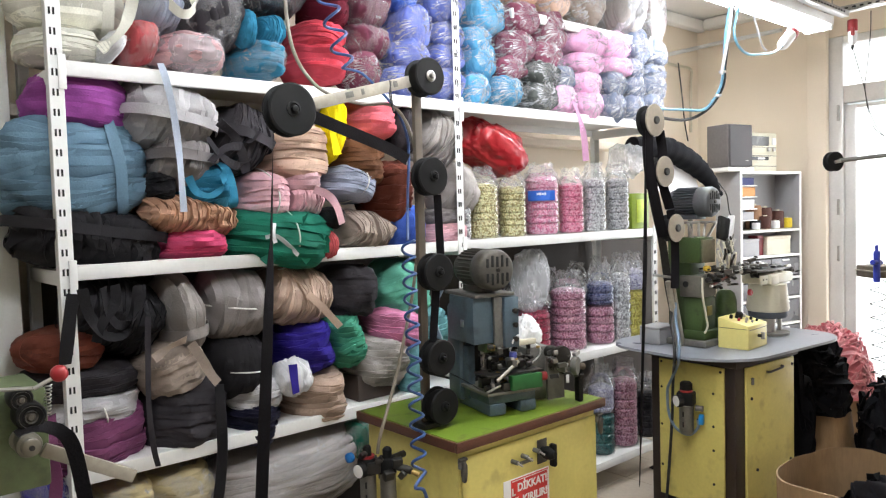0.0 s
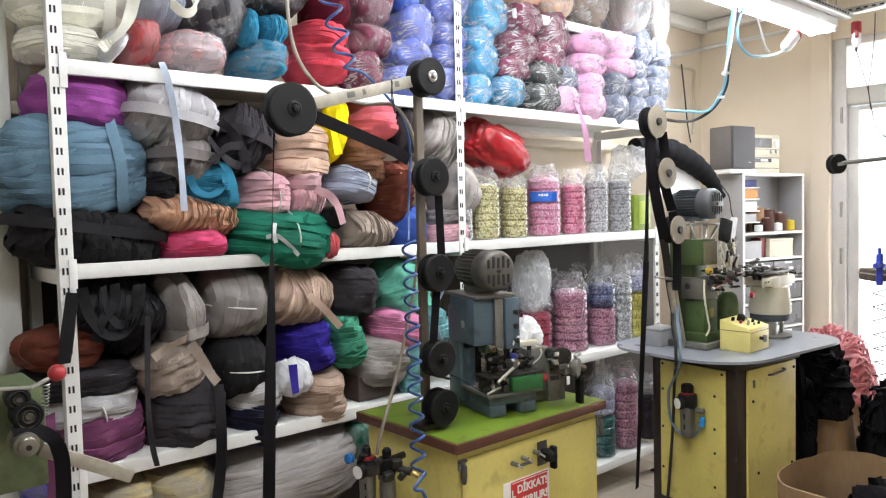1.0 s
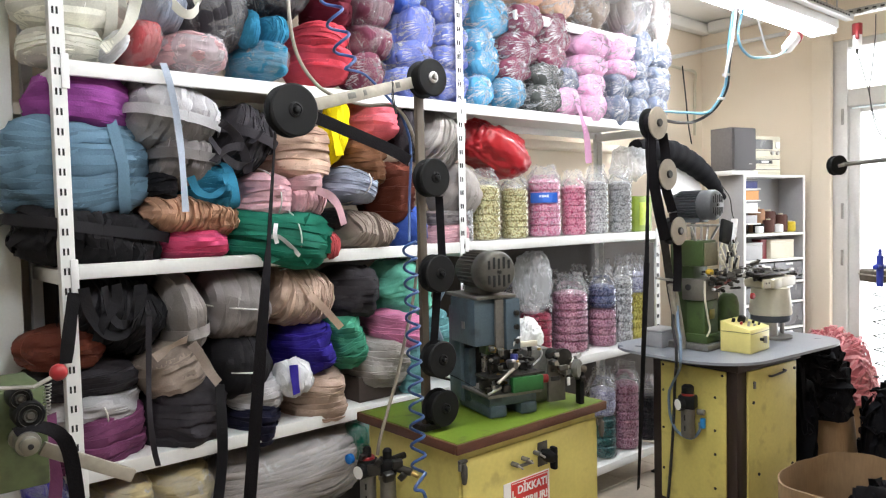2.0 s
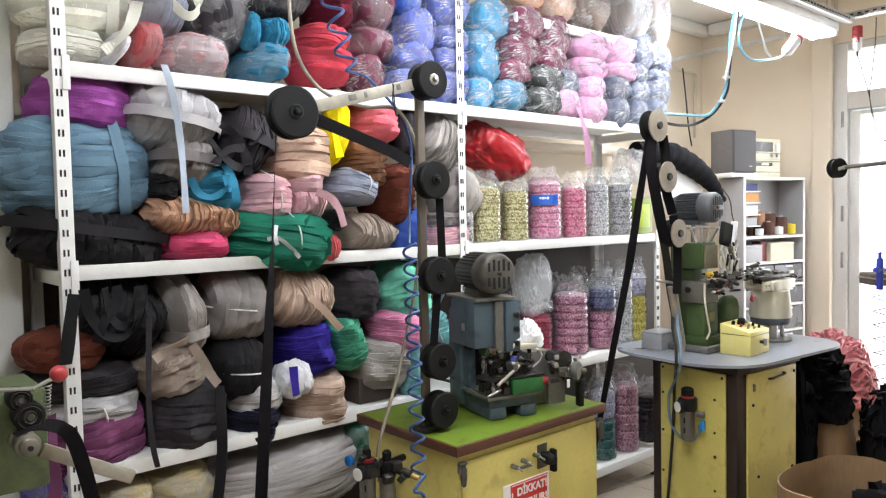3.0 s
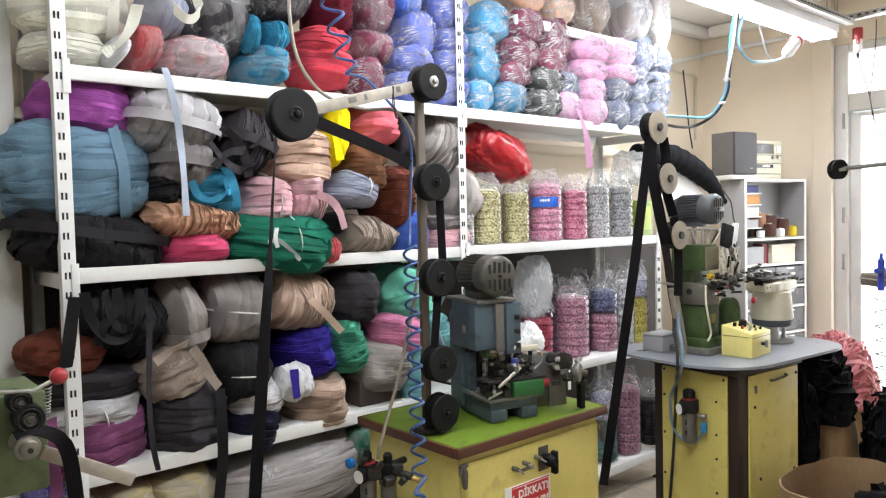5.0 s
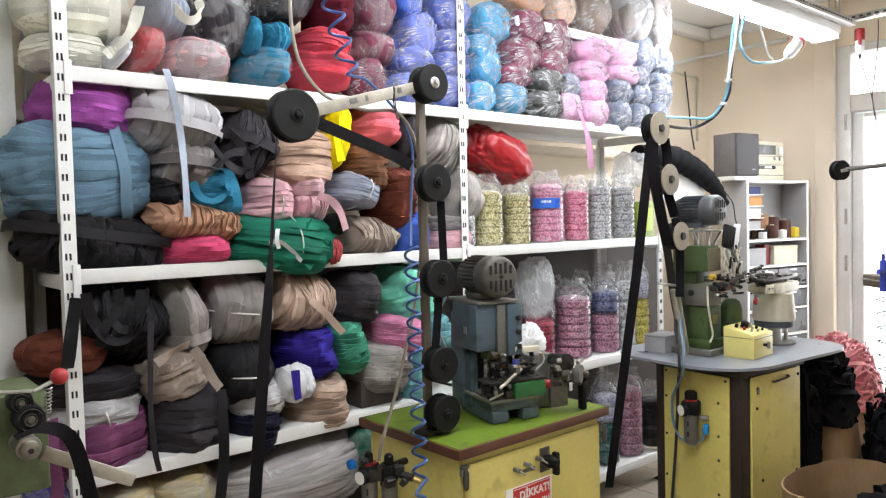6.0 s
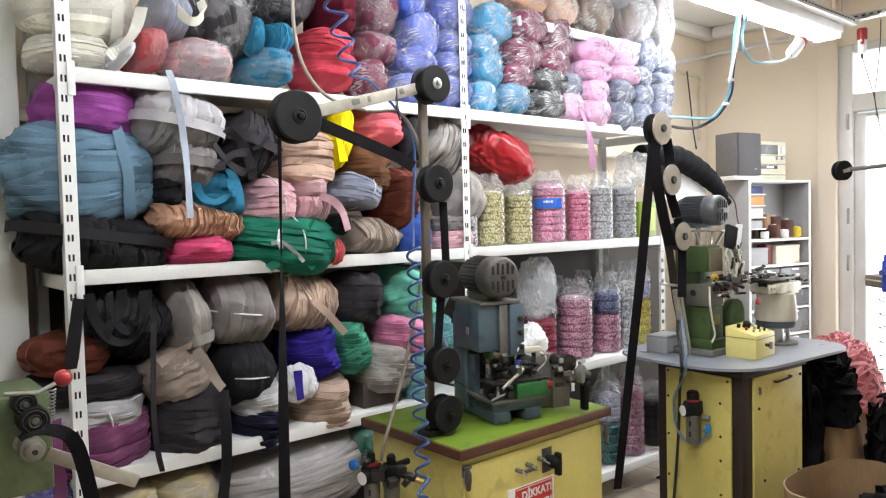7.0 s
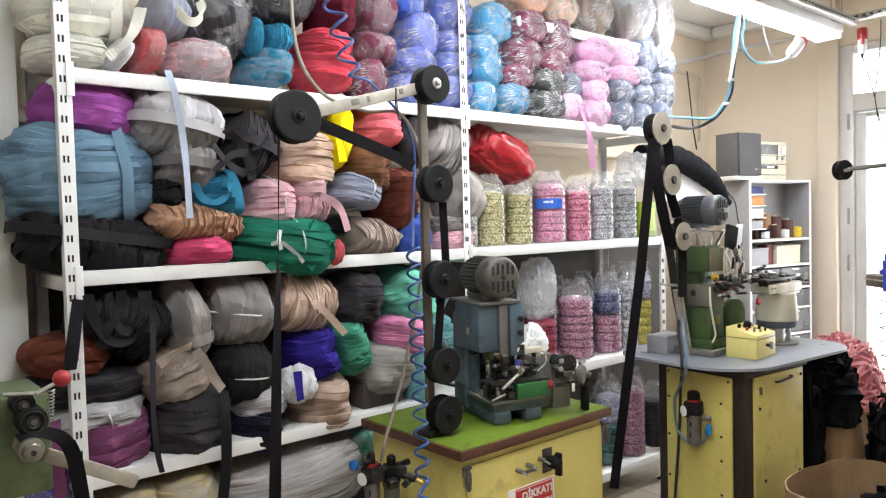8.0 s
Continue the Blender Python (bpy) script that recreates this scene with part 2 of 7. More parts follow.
def thing(name, m, label, category, group="", kind=""):
    ob = new(name)
    ob.empty_display_size = 0.05
    ob.matrix_world = m
    return tagged(ob, label, category, group, kind)


def box(bm, c, s, bevel=0.0, m=None, segs=2):
    made = bmesh.ops.create_cube(bm, size=1)["verts"]
    t = Matrix.Translation(c) @ Matrix.Diagonal((*s, 1))
    bmesh.ops.transform(bm, matrix=(m @ t) if m else t, verts=made)
    if bevel:
        edges = list({e for v in made for e in v.link_edges})
        bmesh.ops.bevel(bm, geom=edges, offset=bevel, segments=segs, profile=0.5, affect="EDGES")
    return bm


def ring(bm, centre, u, v, r, segs):
    return [bm.verts.new(Vector(centre) + u * (r * math.cos(2 * math.pi * k / segs)) + v * (r * math.sin(2 * math.pi * k / segs))) for k in range(segs)]


def bridge(bm, a, b):
    n = len(a)
    for k in range(n):
        bm.faces.new((a[k], a[(k + 1) % n], b[(k + 1) % n], b[k]))


def lathe(bm, profile, m=None, segs=32, caps=True):
    """profile: (radius, height) pairs along local z."""
    m = m or Matrix()
    u, v = m.to_3x3() @ Vector((1, 0, 0)), m.to_3x3() @ Vector((0, 1, 0))
    rings = [ring(bm, m @ Vector((0, 0, h)), u, v, max(r, 0.0004), segs) for r, h in profile]
    for a, b in zip(rings, rings[1:]):
        bridge(bm, a, b)
    if caps:
        bm.faces.new(rings[0])
        bm.faces.new(rings[-1])
    return bm


def between(p, q):
    d = Vector(q) - Vector(p)
    return Matrix.Translation(p) @ d.to_track_quat("Z", "Y").to_matrix().to_4x4(), d.length


def rod(bm, p, q, r, segs=14, r2=None):
    m, length = between(p, q)
    b = min(r * 0.15, length * 0.2)
    r2 = r if r2 is None else r2
    return lathe(bm, [(r - b, 0), (r, b), (r2, length - b), (r2 - b, length)], m, segs)


def smooth_path(points, steps=8):
    """Catmull-Rom through the points."""
    p = [Vector(a) for a in points]
    p = [2 * p[0] - p[1]] + p + [2 * p[-1] - p[-2]]
    out = []
    for i in range(1, len(p) - 2):
        for k in range(steps):
            t = k / steps
            out.append(0.5 * (2 * p[i] + (p[i + 1] - p[i - 1]) * t + (2 * p[i - 1] - 5 * p[i] + 4 * p[i + 1] - p[i + 2]) * t * t
                              + (3 * p[i] - p[i - 1] - 3 * p[i + 1] + p[i + 2]) * t ** 3))
    return out + [p[-2]]


def tube(bm, points, r, segs=8, steps=8):
    pts = smooth_path(points, steps) if steps else [Vector(a) for a in points]
    u = Vector((0, 0, 1)).cross(pts[1] - pts[0])
    u = u.normalized() if u.length > 1e-6 else Vector((1, 0, 0))
    last = None
    for i, p in enumerate(pts):
        d = (pts[min(i + 1, len(pts) - 1)] - pts[max(i - 1, 0)]).normalized()
        u = (u - d * u.dot(d)).normalized()
        now = ring(bm, p, u, d.cross(u), r, segs)
        if last:
            bridge(bm, last, now)
        else:
            bm.faces.new(now)
        last = now
    bm.faces.new(last)
    return bm


def coil(p, q, r, turns, steps=14):
    """Points of a helix from p to q."""
    p, q = Vector(p), Vector(q)
    d = (q - p).normalized()
    u = d.cross(Vector((0.3, 1, 0.1))).normalized()
    v = d.cross(u)
    n = int(turns * steps)
    return [p.lerp(q, k / n) + u * (r * math.cos(2 * math.pi * k / steps)) + v * (r * math.sin(2 * math.pi * k / steps)) for k in range(n + 1)]


def strip(bm, points, sides, width, thick=0.0012, steps=6):
    """A tape along points; sides: the way its width points at each of them."""
    pts = smooth_path(points, steps)
    dirs = smooth_path(sides, steps)
    last = None
    for i, (p, s) in enumerate(zip(pts, dirs)):
        d = (pts[min(i + 1, len(pts) - 1)] - pts[max(i - 1, 0)]).normalized()
        s = (s - d * s.dot(d)).normalized()
        n = d.cross(s) * (thick / 2)
        w = s * (width / 2)
        now = [bm.verts.new(p + w + n), bm.verts.new(p - w + n), bm.verts.new(p - w - n), bm.verts.new(p + w - n)]
        if last:
            bridge(bm, last, now)
        else:
            bm.faces.new(now)
        last = now
    bm.faces.new(last)
    return bm


def slab(bm, outline, z0, z1):
    """A plate from a plan outline."""
    low, high = [bm.verts.new((x, y, z0)) for x, y in outline], [bm.verts.new((x, y, z1)) for x, y in outline]
    bridge(bm, low, high)
    bm.faces.new(low)
    bm.faces.new(high)
    return bm


def fresh():
    return bmesh.new()


# ---- room ----
X0, X1, Y0, Y1, Y2, H = -2.6, 6.0, -2.6, 2.85, 3.40, 3.10
bm = box(fresh(), ((X0 + X1) / 2, (Y0 + Y2) / 2, -0.056), (X1 - X0 + 0.4, Y2 - Y0 + 0.4, 0.1))
ground = tagged(part("floor", bm, GROUT, None, "beige tiled workshop floor with thin joints"), kind="structure")
tagged(part("ceiling", box(fresh(), ((X0 + X1) / 2, (Y0 + Y2) / 2, H + 0.06), (X1 - X0 + 0.4, Y2 - Y0 + 0.4, 0.12)), CEILING, None,
            "white painted plaster ceiling"), kind="structure")
tagged(part("wall_north", box(fresh(), ((X0 + 3.90) / 2, (Y1 + Y2) / 2 + 0.1, H / 2), (3.90 - X0, Y2 - Y1 + 0.2, H), 0.004), WALL, None, "cream painted wall behind the shelving"), kind="structure")
tagged(part("wall_recess", box(fresh(), ((3.90 + X1) / 2, Y2 + 0.1, H / 2), (X1 - 3.90, 0.2, H)), WALL, None, "cream painted back wall of the recess"), kind="structure")
tagged(part("wall_northwest", box(fresh(), ((X0 + 0.49) / 2, (2.6 + Y1) / 2, H / 2), (0.49 - X0, Y1 - 2.6, H), 0.004), WALL_GREY, None, "pale grey painted wall block"), kind="structure")
tagged(part("wall_side", box(fresh(), (X0 - 0.1, (Y0 + Y1) / 2, H / 2), (0.2, Y1 - Y0, H)), WALL, None, "plain cream wall"), kind="structure")
tagged(part("wall_south", box(fresh(), ((X0 + X1) / 2, Y0 - 0.1, H / 2), (X1 - X0 + 0.4, 0.2, H)), WALL, None, "plain cream wall"), kind="structure")
# end wall with the glazed doorway cut out of it
DY0, DY1, DZ = 0.40, 2.32, 2.75
bm = box(fresh(), (X1 + 0.1, (DY1 + Y2) / 2, H / 2), (0.2, Y2 - DY1, H))
box(bm, (X1 + 0.1, (Y0 + DY0) / 2, H / 2), (0.2, DY0 - Y0, H))
box(bm, (X1 + 0.1, (DY0 + DY1) / 2, (DZ + H) / 2), (0.2, DY1 - DY0, H - DZ))
tagged(part("wall_east", bm, WALL, None, "cream painted end wall with a doorway"), kind="structure")
tagged(part("pilaster", box(fresh(), (X1 - 0.03, 2.370, H / 2), (0.06, 0.14, H), 0.006), WALL, None, "cream painted pilaster beside the door"), kind="structure")
bm = box(fresh(), ((3.90 + X1) / 2, Y2 - 0.05, H - 0.05), (X1 - 3.90, 0.10, 0.10), 0.03)
box(bm, (X1 - 0.05, (2.47 + Y2) / 2 - 0.05, H - 0.05), (0.10, Y2 - 2.47 - 0.1, 0.10), 0.03)
box(bm, ((0.49 + 3.90) / 2, Y1 - 0.05, H - 0.05), (3.90 - 0.49, 0.10, 0.10), 0.03)
tagged(part("trim", bm, CEILING, None, "white plaster cornice"), kind="structure")

# glazed door with an upper light
door = thing("door_1", pose(X1 + 0.06, 0, 0), "grey aluminium glazed door with daylight behind it", "door", kind="structure")
MID, LW = (1.25 + 2.125) / 2, 2.125 - 1.25
for name, c, s in (("door_frame", (0, 2.262, DZ / 2), (0.10, 0.114, DZ)), ("door_frame", (0, DY0 + 0.045, DZ / 2), (0.10, 0.088, DZ)),
                   ("door_frame", (0, 1.347, DZ - 0.03), (0.09, 1.714, 0.06)), ("transom", (0, 1.347, 2.31), (0.09, 1.714, 0.13)),
                   ("stile", (0.01, 2.164, 1.12), (0.05, 0.078, 2.22)), ("stile", (0.01, 1.19, 1.12), (0.05, 0.12, 2.22)),
                   ("rail", (0.01, MID, 0.935), (0.05, LW, 0.045)), ("rail", (0.01, MID, 2.215), (0.05, LW, 0.03)), ("rail", (0.01, MID, 0.06), (0.05, LW, 0.12))):
    part(name, box(fresh(), c, s, 0.005), DOOR_GREY, door)
for c, s in (((0.03, MID, 1.58), (0.008, LW, 1.24)), ((0.03, MID, 0.515), (0.008, LW, 0.79)), ((0.03, 0.81, 1.12), (0.008, 0.64, 2.2)), ((0.03, 1.347, 2.53), (0.008, 1.714, 0.31))):
    part("pane", box(fresh(), c, s), GLASS_GLOW, door, "bright daylit glass")
for z in (0.35, 1.09, 1.45, 1.80, 2.17):
    part("hinge", rod(fresh(), (-0.06, 2.235, z - 0.06), (-0.06, 2.235, z + 0.06), 0.010, 10), STEEL, door)

# ---- shelving ----
SX = (0.554, 2.105, 3.578)          # uprights
SY0, SY1 = 2.30, 2.72               # front and back of the shelving
LEVELS = (0.125, 0.725, 1.332, 1.925)   # undersides of the shelf beams
shelving = thing("shelving_rack", pose(0, 0, 0), "white slotted steel shelving rack packed with tape bundles", "shelving")
slot = fresh()
box(slot, (0, -0.0005, 0), (0.0052, 0.002, 0.020))
slot_mesh = part("slot", slot, SLOT_DARK, shelving, smooth=False)
first = True
for i, x in enumerate(SX):
    for y, face in ((SY0, -1), (SY1, 1)):
        tall = 1.372 if i == 2 and face == -1 else 2.66     # the end post at the front stops under the third shelf
        bm = box(fresh(), (x, y - 0.0, tall / 2), (0.040, 0.003, tall), 0.001, segs=1)
        box(bm, (x - 0.0185 if i == 0 else x + 0.0185, y + 0.0185 * -face, tall / 2), (0.003, 0.034, tall), 0.001, segs=1)
        post = part("upright", bm, SHELF_WHITE, shelving)
        part("foot", box(fresh(), (x, y - 0.01 * face, 0.004), (0.06, 0.06, 0.008), 0.002), BLACK_PLASTIC, shelving)
        if face == -1:
            for k in range(44 if tall > 2 else 21):
                for dx in (-0.0055, 0.0055):
                    if first:
                        s, first = slot_mesh, False
                    else:
                        s = new("slot", slot_mesh.data)
                        s.parent = shelving
                    s.location = (x + dx - 0.004, y - 0.0022, 0.15 + k * 0.0575)
    for z in LEVELS:
        part("side_beam", box(fresh(), (x, (SY0 + SY1) / 2, z + 0.005), (0.022, SY1 - SY0 - 0.02, 0.045), 0.003), SHELF_WHITE, shelving)
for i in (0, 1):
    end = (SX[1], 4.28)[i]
    # near-black sheet added behind the lower shelves, standing in for the shade there
    part("back_panel", box(fresh(), ((SX[i] + end) / 2, SY1 + 0.032, 0.73), (end - SX[i] - 0.004, 0.006, 1.20), 0.001), SHADE_BROWN, shelving, "dark brown sheet added as the shade behind the lower shelves")
    a, b = SX[i] + 0.021, SX[i + 1] - 0.021
    for z in LEVELS + ((2.372,) if i else ()):
        aa = 2.45 if z > 2.3 else a
        bm = box(fresh(), ((aa + b) / 2, (SY0 + SY1) / 2, z + 0.038), (b - aa, SY1 - SY0 - 0.01, 0.006), 0.002)
        part("shelf_board", bm, SHELF_WHITE, shelving)
        bm = box(fresh(), ((aa + b) / 2, SY0 + 0.004, z + 0.022), (b - aa, 0.020, 0.045), 0.004)
        part("front_beam", bm, SHELF_WHITE, shelving)
        bm = box(fresh(), ((aa + b) / 2, SY1 - 0.004, z + 0.022), (b - aa, 0.020, 0.045), 0.004)
        part("rear_beam", bm, SHELF_WHITE, shelving)
        for e in (a, b):
            if aa == a or e == b:
                s = 1 if e == a else -1
                part("beam_bracket", box(fresh(), (e - s * 0.006, SY0 - 0.006, z + 0.010), (0.022, 0.006, 0.10), 0.002), SHELF_WHITE, shelving)
tagged(part("wall_ledge", box(fresh(), (2.2, Y1 - 0.06, 1.88), (3.38, 0.11, 0.045), 0.012), WALL, None, "cream moulded wall ledge behind the shelves"), kind="structure")

# ---- tape bundles ----
TAPES = {}


def tape(colour):
    rgb = {"cream": (0.80, 0.79, 0.69), "pale_blue": (0.56, 0.64, 0.76), "blue_grey": (0.34, 0.38, 0.48), "dark_grey": (0.038, 0.034, 0.039), "charcoal": (0.017, 0.016, 0.018),
           "pale_pink": (0.60, 0.40, 0.42), "coral": (0.55, 0.10, 0.11), "red": (0.60, 0.065, 0.095), "teal": (0.03, 0.19, 0.31),
           "burgundy": (0.11, 0.010, 0.022), "mauve": (0.16, 0.045, 0.075), "periwinkle": (0.12, 0.155, 0.42), "royal_blue": (0.05, 0.11, 0.45),
           "purple": (0.29, 0.07, 0.29), "steel_blue": (0.13, 0.22, 0.30), "light_grey": (0.52, 0.51, 0.52), "grey": (0.27, 0.245, 0.24),
           "taupe": (0.31, 0.25, 0.21), "beige": (0.45, 0.33, 0.26), "peach": (0.60, 0.42, 0.32), "brown": (0.13, 0.055, 0.025),
           "rust": (0.125, 0.033, 0.020), "hot_pink": (0.66, 0.085, 0.20), "rose": (0.70, 0.42, 0.46), "yellow": (0.78, 0.62, 0.005),
           "salmon": (0.72, 0.17, 0.21), "green": (0.012, 0.15, 0.095), "mint": (0.15, 0.50, 0.37), "sea_green": (0.06, 0.28, 0.18),
           "bubblegum_pink": (0.68, 0.25, 0.42), "violet_blue": (0.035, 0.022, 0.26), "navy": (0.016, 0.016, 0.036), "plum": (0.19, 0.058, 0.135),
           "sky_blue": (0.075, 0.26, 0.42), "candy_pink": (0.74, 0.40, 0.60), "slate": (0.13, 0.15, 0.21), "khaki": (0.38, 0.31, 0.17),
           "turquoise": (0.18, 0.42, 0.45), "white": (0.74, 0.74, 0.76), "stone_grey": (0.36, 0.33, 0.31), "warm_grey": (0.33, 0.30, 0.285), "olive_grey": (0.07, 0.075, 0.07),
           "tan": (0.50, 0.29, 0.19)}[colour]
    if colour not in TAPES:
        TAPES[colour] = tape_mat(colour, rgb)
    return TAPES[colour]


def swell(h, p=3.3):
    return max(1 - abs(h) ** p, 0.0) ** (1 / p)


def bundle(x, y, z, a, b, c, colour, axis="x", tilt=0, wrap=0, tie=0, n=42, wide=0.135, label="", loose=1.0, belt=()):
    """A skein of tape wound round its axis: half sizes a, b, c along x, y, z; tilt in the plane of the shelf front.
    loose: how far the turns stray; belt: places along its length where a turn of the same tape binds it."""
    rnd = random.Random(int(x * 1000) * 7 + int(z * 1000))
    words = colour.replace("_", " ")
    kind = " wrapped in clear plastic film" if wrap else (" tied with white string" if tie else " of loosely wound flat tape")
    what = label or (words + " tape bundle" + kind + " on a shelf")
    ob = thing("tape_bundle", pose(x, y, z, 0, tilt, 0), what, "tape bundle", "tape bundles on the shelving")
    turn = {"x": Matrix(((0, 0, 1), (1, 0, 0), (0, 1, 0))), "y": Matrix(((1, 0, 0), (0, 0, 1), (0, 1, 0))), "z": Matrix.Identity(3)}[axis]
    size = Vector((a, b, c))
    bm = fresh()

    def put(r, th, h, tip, bm, over=0.0):
        q = tip @ Vector((r * math.cos(th), r * math.sin(th), h))
        if over:
            q.z = max(-0.965, min(0.965, q.z))
            k = (over * swell(q.z) + 0.012) / max(math.hypot(q.x, q.y), 1e-6)
            q = Vector((q.x * k, q.y * k, q.z))
        q = turn @ q
        # squarer section than an ellipse, with a lumpy hand-wound outline
        k = 1 + 0.13 * noise.noise(q * 1.5 + Vector((x * 9, z * 9, 0))) + 0.055 * noise.noise(q * 4.0 + Vector((x * 9, z * 9, 3)))
        return bm.verts.new(Vector((q.x * size.x, q.y * size.y, q.z * size.z)) * k)

    flat = Matrix.Identity(3)
    rows = []
    for i in range(15):
        h = math.sin(-math.pi / 2 + math.pi * i / 14)
        rows.append([put(0.965 * swell(h), 2 * math.pi * k / 28, 0.965 * h, flat, bm) for k in range(28)])
    for p, q in zip(rows, rows[1:]):
        bridge(bm, p, q)
    windings = []
    if not wrap:
        half = {"x": a, "y": b, "z": c}[axis]
        n = max(9, min(40, round(2 * half / 0.0125)))
        wide = min(0.030 / half, 0.95)
        step = (0.0085 if axis == "x" else 0.0062) / max(0.05, (a + b + c - half) / 2)
        way = 1 if rnd.random() < 0.5 else -1
    for i in range(n):
        wb = bm if wrap else fresh()
        h0 = -0.86 + 1.72 * (i + rnd.random() * 0.8) / n
        lean = (0.04 + 0.08 * rnd.random() if wrap or rnd.random() < 0.9 else 0.28) * (1 if wrap else 0.4 + 0.5 * loose)
        tip = Euler((rnd.gauss(0, lean), rnd.gauss(0, lean), rnd.random() * 6)).to_matrix()
        w = wide * (0.7 + 0.6 * rnd.random()) if wrap else wide * (0.85 + 0.3 * rnd.random())
        lift = 0.985 + 0.04 * rnd.random() if wrap else 1.0 + 0.012 * rnd.random()
        proud = 0.0 if wrap else step * way * (0.75 + 0.5 * rnd.random())
        crook = rnd.random() * 9
        ph, amp, fold = rnd.random() * 6, 0.02 + 0.05 * rnd.random(), rnd.random() * 6
        segs = 44 if wrap else 64
        cols = []
        for k in range(segs):
            th = 2 * math.pi * k / segs
            hh = h0 + amp * math.sin(th * 2 + ph) + (0.02 if wrap else 0.012) * math.sin(th * 5 + fold)
            row = []
            bend = 0.008 * math.sin(th * 3 + crook) + 0.004 * math.sin(th * 7 + fold)
            section = (((-0.5, 0.0), (-0.42, 0.012), (0.0, 0.018), (0.42, 0.012), (0.5, 0.0)) if wrap else
                       ((-0.5, -0.03), (-0.47, bend - proud), (0.0, 0.55 * step), (0.47, proud + bend), (0.5, -0.03)))
            for e, up in section:
                h = max(-0.965, min(0.965, hh + e * w))
                row.append(put((lift + up) * swell(h) + 0.012, th, h * lift if wrap else h, tip, wb, lift + up))
            cols.append(row)
        for k in range(segs):
            r0, r1 = cols[k], cols[(k + 1) % segs]
            for j in range(4):
                wb.faces.new((r0[j], r0[j + 1], r1[j + 1], r1[j]))
        if not wrap:
            windings.append(wb)
    core = part("wound_tape" if wrap else "core", bm, tape(colour), ob)
    if wrap:
        tagged(core, kind="stuff")
    for wb in windings:
        part("winding", wb, tape(colour), ob, sharp=32)
    for at in belt:
        # a turn of tape bound round the skein, across the other turns
        pts, ways = [], []
        for k in range(41):
            th = 2 * math.pi * k / 40
            low, high = 0.0, 1.6
            for _ in range(18):
                mid = (low + high) / 2
                inside = abs(mid * math.sin(th)) < 1 and at * at + (mid * math.cos(th)) ** 2 < swell(mid * math.sin(th)) ** 2
                low, high = (mid, high) if inside else (low, mid)
            q = turn @ Vector((at + 0.05 * math.sin(th + at * 9), -low * math.cos(th), low * math.sin(th))) if axis == "z" else turn @ Vector((-low * math.cos(th), at + 0.05 * math.sin(th), low * math.sin(th)))
            k2 = 1.12 + 0.13 * noise.noise(q * 1.5 + Vector((x * 9, z * 9, 0)))
            pts.append(Vector((q.x * a, q.y * b, q.z * c)) * k2)
            ways.append(Vector((1, 0, 0.2 * math.sin(k))) if axis == "z" else Vector((0, 0.2 * math.sin(k), 1)))
        part("binding_tape", strip(fresh(), pts, ways, 0.034, 0.0016, 2), tape(colour), ob)
    if tie:
        bm = fresh()
        for s in range(tie):
            off = (s - (tie - 1) / 2) * 0.5 + rnd.uniform(-0.1, 0.1)
            lean = rnd.uniform(-0.15, 0.15)
            pts = []
            for k in range(33):
                th = 2 * math.pi * k / 32
                if axis == "z":
                    q = Vector((off + lean * math.sin(th), math.cos(th), math.sin(th)))
                else:
                    q = Vector((math.cos(th), math.sin(th), off + lean * math.cos(th)))
                m = math.sqrt(max(1 - off * off, 0.2))
                q = Vector((q.x * (1 if axis == "z" else m), q.y * m, q.z * (m if axis == "z" else 1)))
                pts.append(Vector((q.x * a, q.y * b, q.z * c)) * 1.12)
            tube(bm, pts, 0.0028, 5, 0)
        part("tie_string", bm, STRING, ob, "thin white string")
    if wrap:
        bm = fresh()
        nu, nv = 54, 24
        fold = [rnd.uniform(-1, 1) for _ in range(nu)]
        rows = []
        for i in range(nv + 1):
            h = math.sin(-math.pi / 2 + math.pi * i / nv)
            row = []
            for k in range(nu):
                th = 2 * math.pi * k / nu
                gather = (0.015 + 0.11 * abs(h) ** 2.5) * fold[k]
                r = swell(h, 2.8) * (1.07 + gather)
                hh = h * 1.06 + math.copysign(0.22, h) * max(0.0, abs(h) - 0.93) / 0.07 * (0.5 + 0.5 * fold[k])
                if abs(h) > 0.985:
                    r += 0.09 * (1 + fold[k])
                q = turn @ Vector((r * math.cos(th), r * math.sin(th), hh))
                lump = 1 + 0.05 * noise.noise(q * 3 + Vector((z * 7, x * 7, 1))) + 0.03 * abs(noise.noise(q * 8))
                row.append(bm.verts.new(Vector((q.x * a, q.y * b, q.z * c)) * lump))
            rows.append(row)
        for p, q in zip(rows, rows[1:]):
            bridge(bm, p, q)
        part("plastic_wrap", bm, (FILM_PLEATED if axis == "y" else FILM) if wrap == 1 else FILM_WHITE, ob, "crinkled clear polythene")
    return ob


# upper shelf, first bay
bundle(0.635, 2.492, 2.192, 0.157, 0.162, 0.119, "cream", "z", tie=1, loose=1.4, belt=(0.55,))
bundle(0.605, 2.492, 2.040, 0.113, 0.162, 0.052, "cream", "z")
bundle(0.726, 2.382, 2.038, 0.029, 0.100, 0.043, "white", tilt=30)
bundle(0.818, 2.433, 2.068, 0.049, 0.153, 0.065, "coral", wrap=1)
bundle(0.887, 2.446, 2.187, 0.058, 0.166, 0.087, "blue_grey", wrap=1)
bundle(0.996, 2.455, 2.058, 0.107, 0.175, 0.057, "pale_pink", "z", tilt=5, wrap=2)
bundle(1.061, 2.455, 2.196, 0.101, 0.175, 0.123, "dark_grey", tilt=-20, wrap=1)
